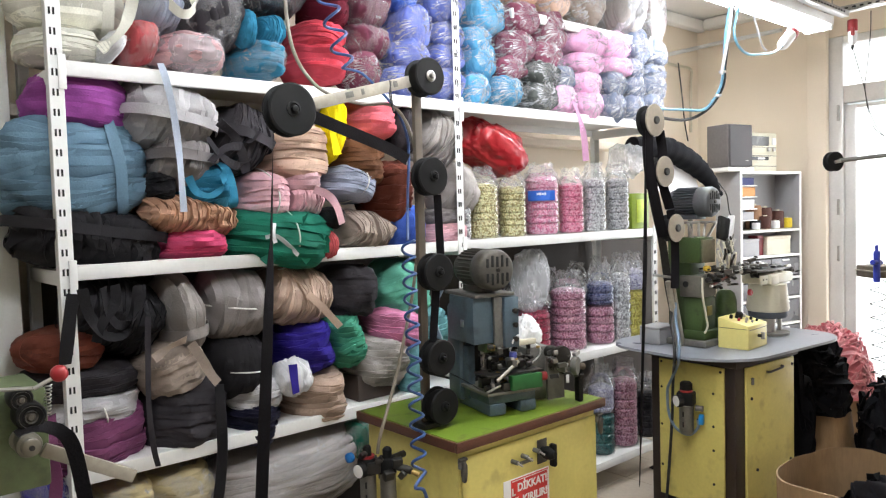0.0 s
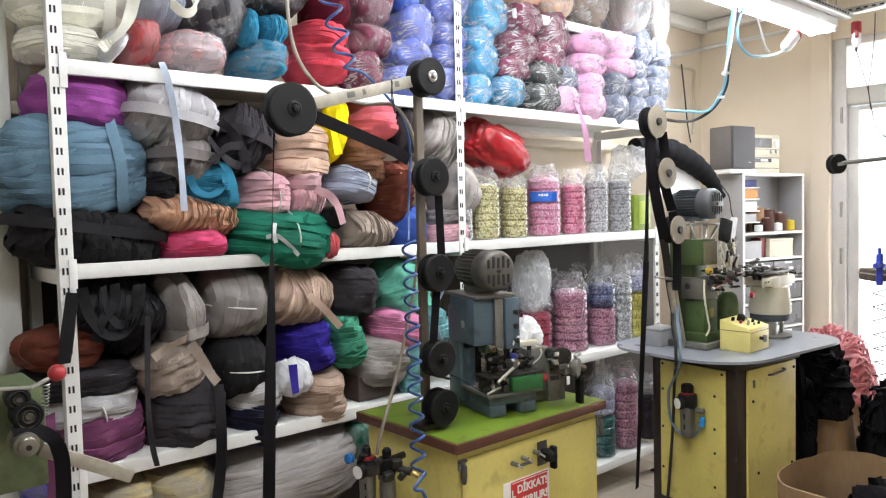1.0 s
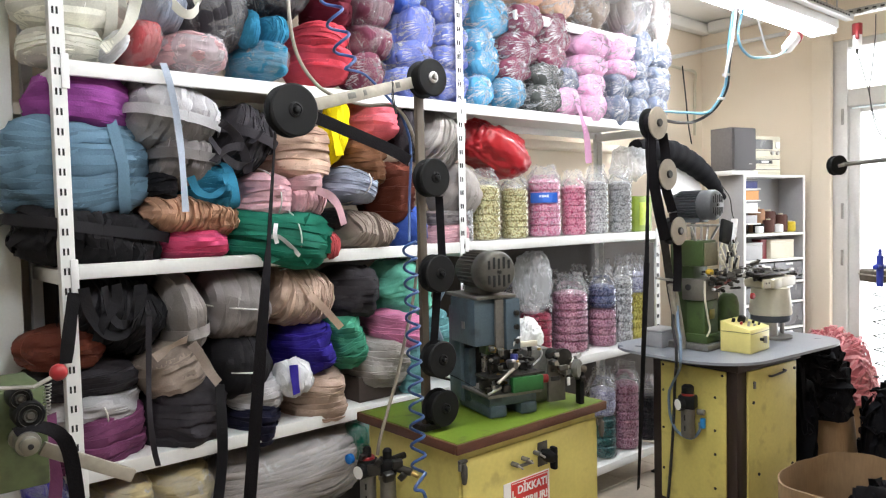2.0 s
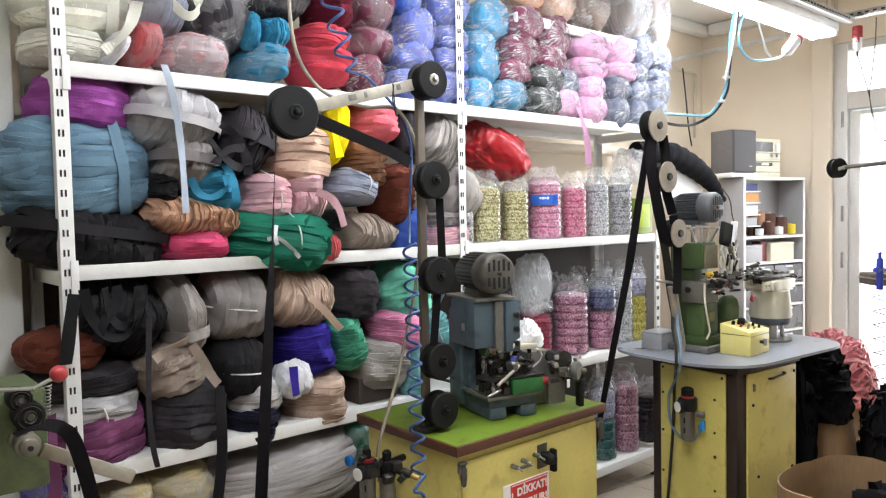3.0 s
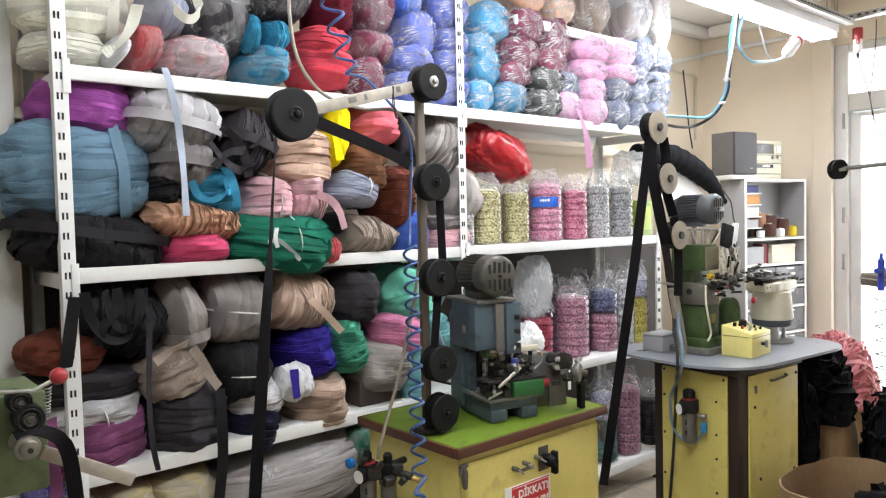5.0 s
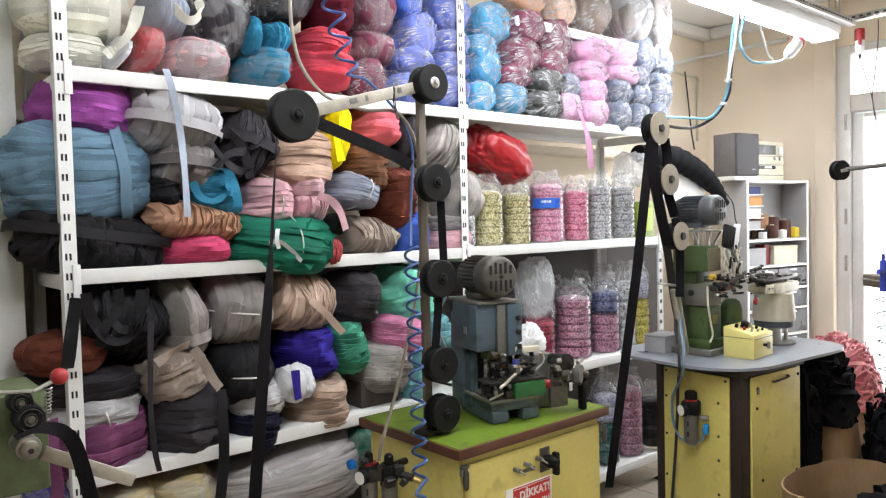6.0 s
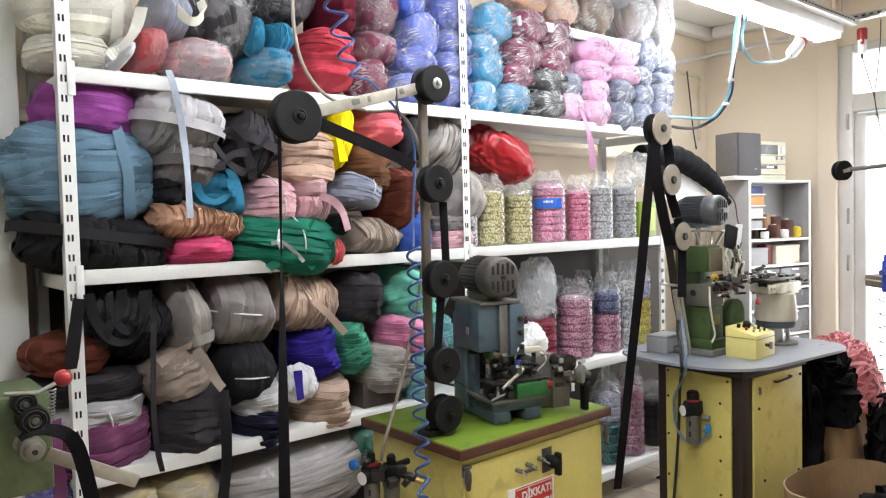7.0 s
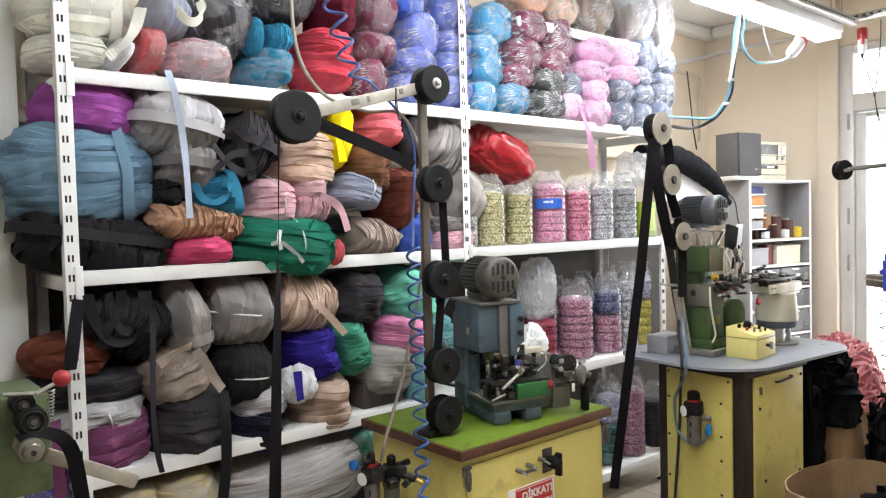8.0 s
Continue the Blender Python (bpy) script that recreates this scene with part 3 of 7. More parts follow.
bundle(1.245, 2.455, 2.060, 0.087, 0.175, 0.063, "teal", "z", tilt=5, wrap=1)
bundle(1.261, 2.370, 2.153, 0.045, 0.087, 0.052, "teal")
bundle(1.160, 2.345, 2.151, 0.029, 0.062, 0.056, "teal")
bundle(1.322, 2.451, 2.317, 0.089, 0.171, 0.088, "dark_grey", wrap=1)
bundle(1.499, 2.455, 2.080, 0.105, 0.175, 0.076, "red", "z", tilt=8)
bundle(1.485, 2.434, 2.167, 0.090, 0.154, 0.056, "red", "z", tilt=8)
bundle(1.517, 2.412, 2.311, 0.079, 0.131, 0.122, "burgundy", "z")
bundle(1.698, 2.400, 2.325, 0.080, 0.118, 0.095, "mauve", wrap=1)
bundle(1.692, 2.400, 2.178, 0.080, 0.118, 0.067, "mauve", wrap=1)
bundle(1.649, 2.380, 2.059, 0.070, 0.105, 0.067, "mauve", "y", wrap=1)
bundle(1.845, 2.371, 2.388, 0.067, 0.089, 0.073, "royal_blue", wrap=1)
bundle(1.900, 2.385, 2.260, 0.084, 0.110, 0.087, "periwinkle", "y", wrap=1)
bundle(1.874, 2.400, 2.137, 0.095, 0.126, 0.069, "periwinkle", "y", wrap=1)
bundle(1.843, 2.392, 2.036, 0.087, 0.117, 0.064, "periwinkle", "y", wrap=1)
bundle(2.107, 2.430, 2.391, 0.100, 0.119, 0.092, "periwinkle", "y", wrap=1)
bundle(2.116, 2.405, 2.261, 0.078, 0.091, 0.060, "periwinkle", "y", wrap=1)
bundle(2.110, 2.412, 2.162, 0.084, 0.099, 0.068, "periwinkle", "y", wrap=1)
bundle(2.103, 2.422, 2.052, 0.092, 0.110, 0.075, "periwinkle", "y", wrap=1)
# upper shelf, second bay
bundle(2.361, 2.418, 2.381, 0.099, 0.106, 0.094, "sky_blue", "y", wrap=1)
bundle(2.289, 2.388, 2.258, 0.067, 0.073, 0.064, "sky_blue", "y", wrap=1)
bundle(2.309, 2.402, 2.170, 0.081, 0.088, 0.084, "sky_blue", "y", wrap=1)
bundle(2.275, 2.386, 2.043, 0.064, 0.070, 0.073, "sky_blue", "y", wrap=1)
bundle(2.437, 2.365, 2.044, 0.087, 0.088, 0.075, "sky_blue", "y", wrap=1)
bundle(2.547, 2.374, 2.386, 0.101, 0.098, 0.082, "mauve", "y", wrap=1)
bundle(2.514, 2.381, 2.252, 0.107, 0.105, 0.082, "mauve", "y", wrap=1)
bundle(2.459, 2.366, 2.148, 0.089, 0.089, 0.056, "mauve", "y", wrap=1)
bundle(2.753, 2.358, 2.351, 0.090, 0.080, 0.100, "mauve", "y", wrap=1)
bundle(2.715, 2.361, 2.241, 0.092, 0.083, 0.066, "mauve", "y", wrap=1)
bundle(2.690, 2.374, 2.140, 0.107, 0.098, 0.069, "olive_grey", "y", wrap=1)
bundle(2.674, 2.366, 2.038, 0.097, 0.090, 0.077, "olive_grey", "y", wrap=1)
bundle(2.830, 2.340, 2.140, 0.070, 0.060, 0.061, "slate", "y", wrap=1)
bundle(3.037, 2.398, 2.340, 0.151, 0.124, 0.080, "candy_pink", "y", wrap=1)
bundle(3.023, 2.378, 2.231, 0.126, 0.103, 0.061, "candy_pink", "y", wrap=1)
bundle(3.273, 2.357, 2.353, 0.106, 0.080, 0.080, "candy_pink", "y", wrap=1)
bundle(3.292, 2.364, 2.244, 0.117, 0.087, 0.058, "candy_pink", "y", wrap=1)
bundle(3.032, 2.351, 2.133, 0.090, 0.073, 0.070, "candy_pink", "y", wrap=1)
bundle(2.831, 2.352, 2.038, 0.085, 0.074, 0.076, "candy_pink", "y", wrap=1)
bundle(3.029, 2.351, 2.025, 0.090, 0.073, 0.078, "candy_pink", "y", wrap=1)
bundle(3.241, 2.349, 2.149, 0.094, 0.071, 0.069, "slate", "y", wrap=1)
bundle(3.239, 2.345, 2.027, 0.088, 0.066, 0.084, "slate", "y", wrap=1)
bundle(3.464, 2.340, 2.362, 0.087, 0.061, 0.102, "slate", "y", wrap=1)
bundle(3.421, 2.333, 2.242, 0.075, 0.053, 0.058, "slate", "y", wrap=1)
bundle(3.433, 2.336, 2.148, 0.080, 0.056, 0.070, "slate", "y", wrap=1)
bundle(3.421, 2.334, 2.031, 0.075, 0.053, 0.088, "slate", "y", wrap=1)
bundle(3.640, 2.341, 2.352, 0.092, 0.062, 0.084, "slate", "y", wrap=1)
bundle(3.626, 2.342, 2.243, 0.094, 0.063, 0.049, "slate", "y", wrap=1)
bundle(3.622, 2.345, 2.164, 0.099, 0.066, 0.088, "slate", "y", wrap=1)
bundle(3.600, 2.338, 2.054, 0.087, 0.059, 0.081, "slate", "y", wrap=1)
bundle(2.557, 2.382, 2.523, 0.110, 0.107, 0.079, "tan", "y", wrap=1)
bundle(2.791, 2.361, 2.516, 0.095, 0.083, 0.084, "peach", "y", wrap=1)
bundle(3.056, 2.367, 2.560, 0.112, 0.090, 0.137, "taupe", "y", wrap=1)
bundle(3.406, 2.386, 2.604, 0.152, 0.111, 0.167, "warm_grey", "y", wrap=2)
bundle(3.634, 2.342, 2.594, 0.094, 0.063, 0.179, "warm_grey", "y", wrap=1)
# second shelf, first bay
bundle(0.650, 2.492, 1.872, 0.139, 0.162, 0.093, "purple", "z", tilt=4, loose=0.9)
bundle(0.628, 2.492, 1.672, 0.215, 0.162, 0.159, "steel_blue", "z", tilt=-4, n=44, wide=0.12, loose=1.6, belt=(0.42,))
bundle(0.656, 2.492, 1.455, 0.221, 0.162, 0.097, "charcoal", tilt=10, n=40, loose=2.0, belt=(0.2,))
bundle(0.911, 2.455, 1.847, 0.146, 0.175, 0.100, "light_grey", tilt=12, loose=1.5, belt=(-0.2,))
bundle(0.946, 2.470, 1.696, 0.097, 0.175, 0.084, "grey", tilt=8, loose=1.8, belt=(0.1,))
bundle(1.152, 2.455, 1.771, 0.090, 0.175, 0.125, "dark_grey", tilt=25, loose=2.2, belt=(0.0,))
bundle(1.377, 2.455, 1.742, 0.118, 0.175, 0.114, "peach", "z", tilt=3, label="dusty pink beige tape bundle of tightly wound flat tape", loose=0.5)
bundle(1.028, 2.455, 1.602, 0.072, 0.175, 0.077, "teal", "z", tilt=-8, loose=1.6, belt=(0.35,))
bundle(1.229, 2.455, 1.579, 0.089, 0.175, 0.091, "rose", "z", tilt=-3, tie=1, loose=0.7)
bundle(0.964, 2.455, 1.514, 0.149, 0.175, 0.064, "tan", tilt=6, label="peach coloured tape bundle of loosely wound tape")
bundle(0.973, 2.455, 1.417, 0.106, 0.175, 0.057, "hot_pink", "z")
bundle(1.275, 2.410, 1.425, 0.212, 0.175, 0.104, "green", "z", tilt=8, tie=1, loose=1.8)
bundle(1.380, 2.388, 1.557, 0.059, 0.106, 0.061, "rose", tilt=5)
bundle(1.374, 2.385, 1.624, 0.057, 0.103, 0.043, "pale_pink", "z")
bundle(1.601, 2.435, 1.620, 0.098, 0.154, 0.067, "blue_grey", "z", tilt=15, tie=1)
bundle(1.499, 2.351, 1.824, 0.042, 0.068, 0.112, "yellow", tilt=10)
bundle(1.708, 2.421, 1.874, 0.096, 0.141, 0.087, "salmon", "z", tilt=3, loose=0.6)
bundle(1.647, 2.427, 1.701, 0.095, 0.146, 0.100, "brown", "z", tilt=-4, loose=0.5)
bundle(1.787, 2.417, 1.592, 0.097, 0.136, 0.127, "rust", "z", loose=0.5)
bundle(1.851, 2.355, 1.838, 0.055, 0.072, 0.087, "dark_grey", tilt=15)
bundle(2.076, 2.443, 1.823, 0.102, 0.125, 0.117, "stone_grey", tilt=20)
bundle(2.169, 2.436, 1.597, 0.101, 0.117, 0.107, "stone_grey", tilt=10)
bundle(2.108, 2.425, 1.477, 0.089, 0.106, 0.039, "grey", "z")
bundle(1.659, 2.449, 1.433, 0.110, 0.169, 0.079, "taupe", tilt=10)
bundle(1.845, 2.377, 1.444, 0.071, 0.095, 0.082, "royal_blue", tilt=10, wide=0.14)
bundle(2.106, 2.421, 1.410, 0.085, 0.102, 0.062, "rose", "z")
bundle(1.457, 2.318, 1.493, 0.043, 0.070, 0.041, "charcoal", "z")
bundle(0.876, 2.484, 1.607, 0.050, 0.148, 0.055, "charcoal", "z")
bundle(1.439, 2.300, 1.395, 0.028, 0.041, 0.043, "coral")
# third shelf, first bay
bundle(0.720, 2.492, 1.200, 0.141, 0.175, 0.112, "charcoal", tilt=15, loose=2.2)
bundle(0.917, 2.455, 1.180, 0.063, 0.175, 0.135, "warm_grey", tilt=-6, loose=1.4, belt=(-0.3,))
bundle(1.102, 2.455, 1.197, 0.106, 0.175, 0.119, "grey", tilt=6, tie=1)
bundle(1.348, 2.455, 1.202, 0.126, 0.175, 0.107, "beige", tilt=12, loose=1.3)
bundle(1.594, 2.439, 1.205, 0.100, 0.159, 0.107, "dark_grey", "z", tilt=6)
bundle(1.838, 2.430, 1.190, 0.109, 0.149, 0.120, "mint", "z", tilt=-25, loose=1.6)
bundle(1.802, 2.434, 1.033, 0.109, 0.153, 0.082, "bubblegum_pink", "z", tilt=4)
bundle(1.538, 2.394, 1.020, 0.069, 0.112, 0.105, "sea_green", "z", tilt=-10, loose=1.6)
bundle(1.387, 2.453, 1.013, 0.094, 0.173, 0.104, "violet_blue", "z", tilt=-8)
bundle(1.103, 2.455, 0.986, 0.104, 0.175, 0.111, "charcoal", tilt=10, tie=1)
bundle(1.722, 2.455, 0.907, 0.123, 0.175, 0.109, "warm_grey", "z", tilt=10)
bundle(0.877, 2.455, 1.017, 0.108, 0.175, 0.086, "taupe", "z", tilt=-20, loose=2.4)
bundle(0.566, 2.492, 1.112, 0.120, 0.162, 0.064, "rust", "z")
bundle(0.619, 2.492, 1.004, 0.159, 0.162, 0.056, "dark_grey", "z")
bundle(0.635, 2.492, 0.922, 0.146, 0.172, 0.055, "light_grey", "z", tie=1)
bundle(0.654, 2.492, 0.828, 0.150, 0.175, 0.103, "plum", "z", tilt=-4)
bundle(0.923, 2.455, 0.856, 0.129, 0.175, 0.135, "dark_grey", "z", tilt=6, loose=1.5)
bundle(1.159, 2.455, 0.786, 0.086, 0.175, 0.095, "navy", "z", tilt=3)
bundle(1.165, 2.455, 0.880, 0.096, 0.175, 0.069, "light_grey", "z", tilt=-6)
bundle(1.422, 2.455, 0.823, 0.112, 0.175, 0.113, "beige", "z", tilt=3)
bundle(1.860, 2.359, 0.870, 0.058, 0.076, 0.121, "turquoise", "z")
bundle(1.279, 2.320, 0.924, 0.069, 0.052, 0.057, "white")
bundle(2.015, 2.416, 0.968, 0.063, 0.079, 0.121, "turquoise", "z")
# bottom shelf, first bay
bundle(1.309, 2.455, 0.547, 0.335, 0.175, 0.135, "grey", "z", tilt=-4, wrap=1, n=48, wide=0.09)
bundle(0.880, 2.455, 0.601, 0.119, 0.175, 0.084, "khaki", "z", wrap=1)
bundle(0.710, 2.455, 0.626, 0.087, 0.175, 0.059, "khaki", "z", wrap=1)
bundle(1.572, 2.351, 0.629, 0.044, 0.068, 0.073, "green", wrap=1)
bundle(0.504, 2.492, 0.673, 0.060, 0.162, 0.052, "violet_blue", "z", wrap=1)

# ---- press table with the blue machine ----
TX0, TX1, TY0, TY1, TZ = 1.478, 2.238, 1.662, 2.215, 0.78


def press_table():
    t = thing("machine_table", pose(TX0, TY0, 0), "yellow metal machine cabinet with a green top and brown wooden edge", "table")
    w, d = TX1 - TX0, TY1 - TY0
    part("tabletop", box(fresh(), (w / 2, d / 2, TZ - 0.014), (w - 0.018, d - 0.018, 0.030), 0.003), GREEN_TOP, t)
    bm = box(fresh(), (w / 2, 0.005, TZ - 0.017), (w, 0.012, 0.032), 0.003)
    part("edge_trim", bm, BROWN_WOOD, t)
    part("edge_trim", box(fresh(), (w / 2, d - 0.005, TZ - 0.017), (w, 0.012, 0.032), 0.003), BROWN_WOOD, t)
    for x in (0.005, w - 0.005):
        part("edge_trim", box(fresh(), (x, d / 2, TZ - 0.017), (0.012, d - 0.024, 0.032), 0.003), BROWN_WOOD, t)
    part("cabinet_body", box(fresh(), (w / 2, d / 2, 0.40), (w - 0.06, d - 0.06, 0.69), 0.006), YELLOW, t)
    part("front_door", box(fresh(), (w / 2, 0.024, 0.41), (w - 0.075, 0.012, 0.62), 0.004), YELLOW, t)
    part("plinth", box(fresh(), (w / 2, d / 2, 0.03), (w - 0.10, d - 0.10, 0.06), 0.004), DARK_BROWN, t)
    for x in (0.030, w - 0.030):
        latch = part("latch", box(fresh(), (x, 0.012, TZ - 0.072), (0.030, 0.012, 0.036), 0.004), GREY_METAL, t, "worn steel toggle latch")
        bm = rod(fresh(), (x - 0.016, 0.006, TZ - 0.060), (x + 0.016, 0.006, TZ - 0.060), 0.005, 10)
        lathe(bm, [(0.006, 0.0), (0.011, 0.010), (0.011, 0.038), (0.008, 0.062), (0.004, 0.066)], pose(x + 0.003, 0.006, TZ - 0.068, 180, 0, 0), 12)
        part("latch_loop", bm, MOTOR_GREY, latch)
    # switches, knob and warning sign on the door
    for x, z in ((0.262, 0.655), (0.312, 0.662), (0.372, 0.668)):
        part("switch", rod(fresh(), (x, 0.02, z), (x, -0.010, z), 0.008, 12), GREY_METAL, t)
        part("switch_lever", rod(fresh(), (x, -0.008, z), (x + 0.012, -0.022, z - 0.012), 0.0035, 8), STEEL, t)
    part("name_plate", box(fresh(), (0.330, 0.016, 0.638), (0.062, 0.004, 0.012), 0.001), GREY_METAL, t)
    part("knob_plate", box(fresh(), (0.412, 0.016, 0.655), (0.050, 0.004, 0.085), 0.002), MOTOR_GREY, t)
    knob = fresh()
    rod(knob, (0.412, 0.02, 0.655), (0.412, -0.02, 0.655), 0.017, 14)
    lathe(knob, [(0.010, -0.030), (0.021, -0.024), (0.025, -0.004), (0.020, 0.014), (0.012, 0.022)], pose(0.412, -0.022, 0.655, 90, 12, 0), 9)
    box(knob, (0.418, -0.030, 0.650), (0.018, 0.026, 0.080), 0.006)
    part("rotary_knob", knob, BLACK_PLASTIC, t, "black rotary switch knob")
    sign = part("warning_sign", box(fresh(), (0.330, 0.0155, 0.500), (0.228, 0.003, 0.19), 0.001), SIGN_WHITE, t, "red and white warning sticker")
    part("sign_face", box(fresh(), (0.343, 0.0135, 0.500), (0.186, 0.002, 0.182), 0.0005), SIGN_RED, sign)
    for words, z, size in (("DİKKAT!", 0.548, 0.0375), ("KIRILIR!", 0.502, 0.0375)):
        cu = bpy.data.curves.new("lettering", "FONT")
        cu.body, cu.size, cu.extrude, cu.align_x = words, size, 0.0006, "RIGHT"
        cu.offset = 0.0012
        ob = new("lettering", cu)
        ob.matrix_world = pose(0.430, 0.0118, z, 90, 0, 0)
        ob.data.materials.append(SIGN_WHITE)
        ob.parent = sign
    for x, z, sx, sz in ((0.256, 0.552, 0.006, 0.024), (0.262, 0.540, 0.016, 0.005), (0.270, 0.528, 0.028, 0.003), (0.343, 0.5865, 0.180, 0.0025), (0.4325, 0.500, 0.0025, 0.174)):
        part("sign_mark", box(fresh(), (x, 0.0118, z), (sx, 0.001, sz), 0.0004), SIGN_WHITE, sign)
    return t


press_table()

# ---- second table ----
def green_table():
    t = thing("machine_table", pose(2.912, 1.494, 0, 0, 0, -5.4), "dark brown machine stand with yellow panels and a grey rounded top", "table")
    w, d, h = 0.462, 0.435, 0.85
    pts = []
    cx0, cx1, cy0, cy1 = -0.135, 0.87, -0.075, 0.64
    for x, y, r, sx, sy, a0 in ((cx1, cy0, 0.20, -1, 1, -90), (cx1, cy1, 0.16, -1, -1, 0), (cx0, cy1, 0.20, 1, -1, 90), (cx0, cy0, 0.27, 1, 1, 180)):
        for k in range(10):
            a = radians(a0 + 90 * k / 9)
            pts.append((x + sx * r + r * math.cos(a), y + sy * r + r * math.sin(a)))
    part("tabletop", slab(fresh(), pts, h - 0.012, h), GREY_TOP, t)
    part("underframe", box(fresh(), (w / 2, d / 2, h - 0.030), (w + 0.03, d + 0.03, 0.034), 0.003), DARK_BROWN, t)
    for x in (0.037, w - 0.037):
        for y in (0.030, d - 0.037):
            part("leg", box(fresh(), (x, y, (h - 0.048) / 2), (0.074, 0.060 if y < 0.1 else 0.074, h - 0.048), 0.004), DARK_BROWN, t)
    for y in (0.035, d - 0.035):
        part("rail", box(fresh(), (w / 2, y, h - 0.073), (w - 0.13, 0.05, 0.05), 0.003), DARK_BROWN, t)
        part("rail", box(fresh(), (w / 2, y, 0.09), (w - 0.13, 0.05, 0.06), 0.003), DARK_BROWN, t)
    for x in (0.035, w - 0.035):
        part("rail", box(fresh(), (x, d / 2, h - 0.073), (0.05, d - 0.13, 0.05), 0.003), DARK_BROWN, t)
        part("rail", box(fresh(), (x, d / 2, 0.09), (0.05, d - 0.13, 0.06), 0.003), DARK_BROWN, t)
    side = part("side_panel", box(fresh(), (-0.006, 0.215, 0.48), (0.012, 0.334, 0.635), 0.003), YELLOW, t)
    front = part("front_panel", box(fresh(), (0.2555, -0.006, 0.48), (0.379, 0.012, 0.635), 0.003), YELLOW, t)
    for y, zs in ((0.062, (0.780,)), (0.098, (0.680, 0.535, 0.43, 0.28)), (0.368, (0.783, 0.665, 0.49, 0.30))):
        for z in zs:
            part("screw", lathe(fresh(), [(0.006, 0), (0.006, 0.002), (0.003, 0.004)], pose(-0.012, y, z, 0, -90, 0), 10), DARK_METAL, side)
    for x, z in ((0.105, 0.745), (0.425, 0.765), (0.41, 0.33), (0.14, 0.34), (0.10, 0.66)):
        part("panel_lock", lathe(fresh(), [(0.007, 0), (0.007, 0.004), (0.004, 0.006)], pose(x, -0.012, z, 90, 0, 0), 12), DARK_METAL, front)
    part("lock_tongue", box(fresh(), (0.105, -0.016, 0.735), (0.016, 0.006, 0.030), 0.002), GREY_METAL, front)
    part("pull_handle", tube(fresh(), [(0.22, -0.012, 0.758), (0.225, -0.026, 0.760), (0.28, -0.028, 0.764), (0.33, -0.026, 0.768), (0.335, -0.012, 0.770)], 0.005), MOTOR_GREY, front)
    return t


green_table()

# ---- guide reels on the pole of the blue press ----
def reel(parent, c, r, w, material=BLACK_PLASTIC, hub=None):
    """A flanged reel with its axle along y, front face at c."""
    m = pose(c[0], c[1], c[2], -90, 0, 0)
    prof = [(r * 0.25, -0.001), (r * 0.93, -0.001), (r, 0.003), (r, 0.007), (r * 0.86, 0.009), (r * 0.84, w - 0.009), (r, w - 0.007), (r, w - 0.002), (r * 0.93, w)]
    disc = part("reel", lathe(fresh(), prof, m, 40), material, parent)
    bm = lathe(fresh(), [(r * 0.30, 0.004), (r * 0.30, -0.004), (r * 0.22, -0.006), (r * 0.20, -0.003), (r * 0.13, -0.003), (r * 0.13, -0.014), (r * 0.09, -0.016)], m, 20)
    part("hub", bm, hub or BLACK_PLASTIC, disc)
    return disc


def reel_stand():
    t = thing("tape_guide_stand", pose(0, 0, 0), "weathered guide pole with black tape reels standing on the green table", "tape guide")
    PX, PY = 1.528, 1.87
    part("pole", box(fresh(), (PX, PY, 1.365), (0.030, 0.018, 1.17), 0.003), OLD_WOOD, t)
    part("pole_foot", box(fresh(), (PX, PY, 0.790), (0.07, 0.07, 0.019), 0.003), DARK_METAL, t)
    m, n = between((1.122, 1.830, 1.825), (1.493, 1.830, 1.927))
    part("arm", box(fresh(), (0, 0, n / 2), (0.006, 0.036, n + 0.03), 0.002, m), BAR_METAL, t, "scratched aluminium arm")
    for a, w in ((0.12, 0.03), (0.17, 0.012), (0.30, 0.018)):
        part("worn_mark", box(fresh(), (0, 0.002, a), (0.0066, 0.018, w), 0.0005, m), GREY_METAL, t)
    reel(t, (1.013, 1.770, 1.793), 0.073, 0.045)
    reel(t, (1.516, 1.780, 1.934), 0.060, 0.060, BLACK_PLASTIC, STEEL)
    reel(t, (1.526, 1.790, 1.617), 0.062, 0.045)
    reel(t, (1.538, 1.790, 1.305), 0.062, 0.045)
    reel(t, (1.539, 1.790, 1.022), 0.061, 0.050)
    reel(t, (1.554, 1.800, 0.856), 0.061, 0.052)
    bm = strip(fresh(), [(1.087, 1.800, 1.783), (1.216, 1.800, 1.744), (1.359, 1.800, 1.699), (1.429, 1.800, 1.668)], [(0.3, -0.1, 0.9)] * 4, 0.036)
    part("tape_run", bm, BLACK_TAPE, t, "black tape run between the reels")
    for a, b in (((1.555, 1.810, 1.557), (1.562, 1.810, 1.358)), ((1.538, 1.810, 1.248), (1.517, 1.810, 1.075))):
        mid = tuple((u + v) / 2 for u, v in zip(a, b))
        part("tape_run", strip(fresh(), [a, mid, b], [(0.8, -0.6, 0)] * 3, 0.026), BLACK_TAPE, t)
    part("tape_run", strip(fresh(), [(1.576, 1.800, 0.966), (1.639, 1.800, 0.932), (1.717, 1.800, 0.883)], [(0, 1, 0.3)] * 3, 0.022), BLACK_TAPE, t)
    # cable clip and thin wires round the arm
    part("cable_tie", tube(fresh(), [(1.376, 1.810, 1.912), (1.380, 1.810, 1.864), (1.387, 1.810, 1.813), (1.374, 1.810, 1.864), (1.380, 1.810, 1.909)], 0.002), BLACK_CABLE, t)
    return t


reel_stand()


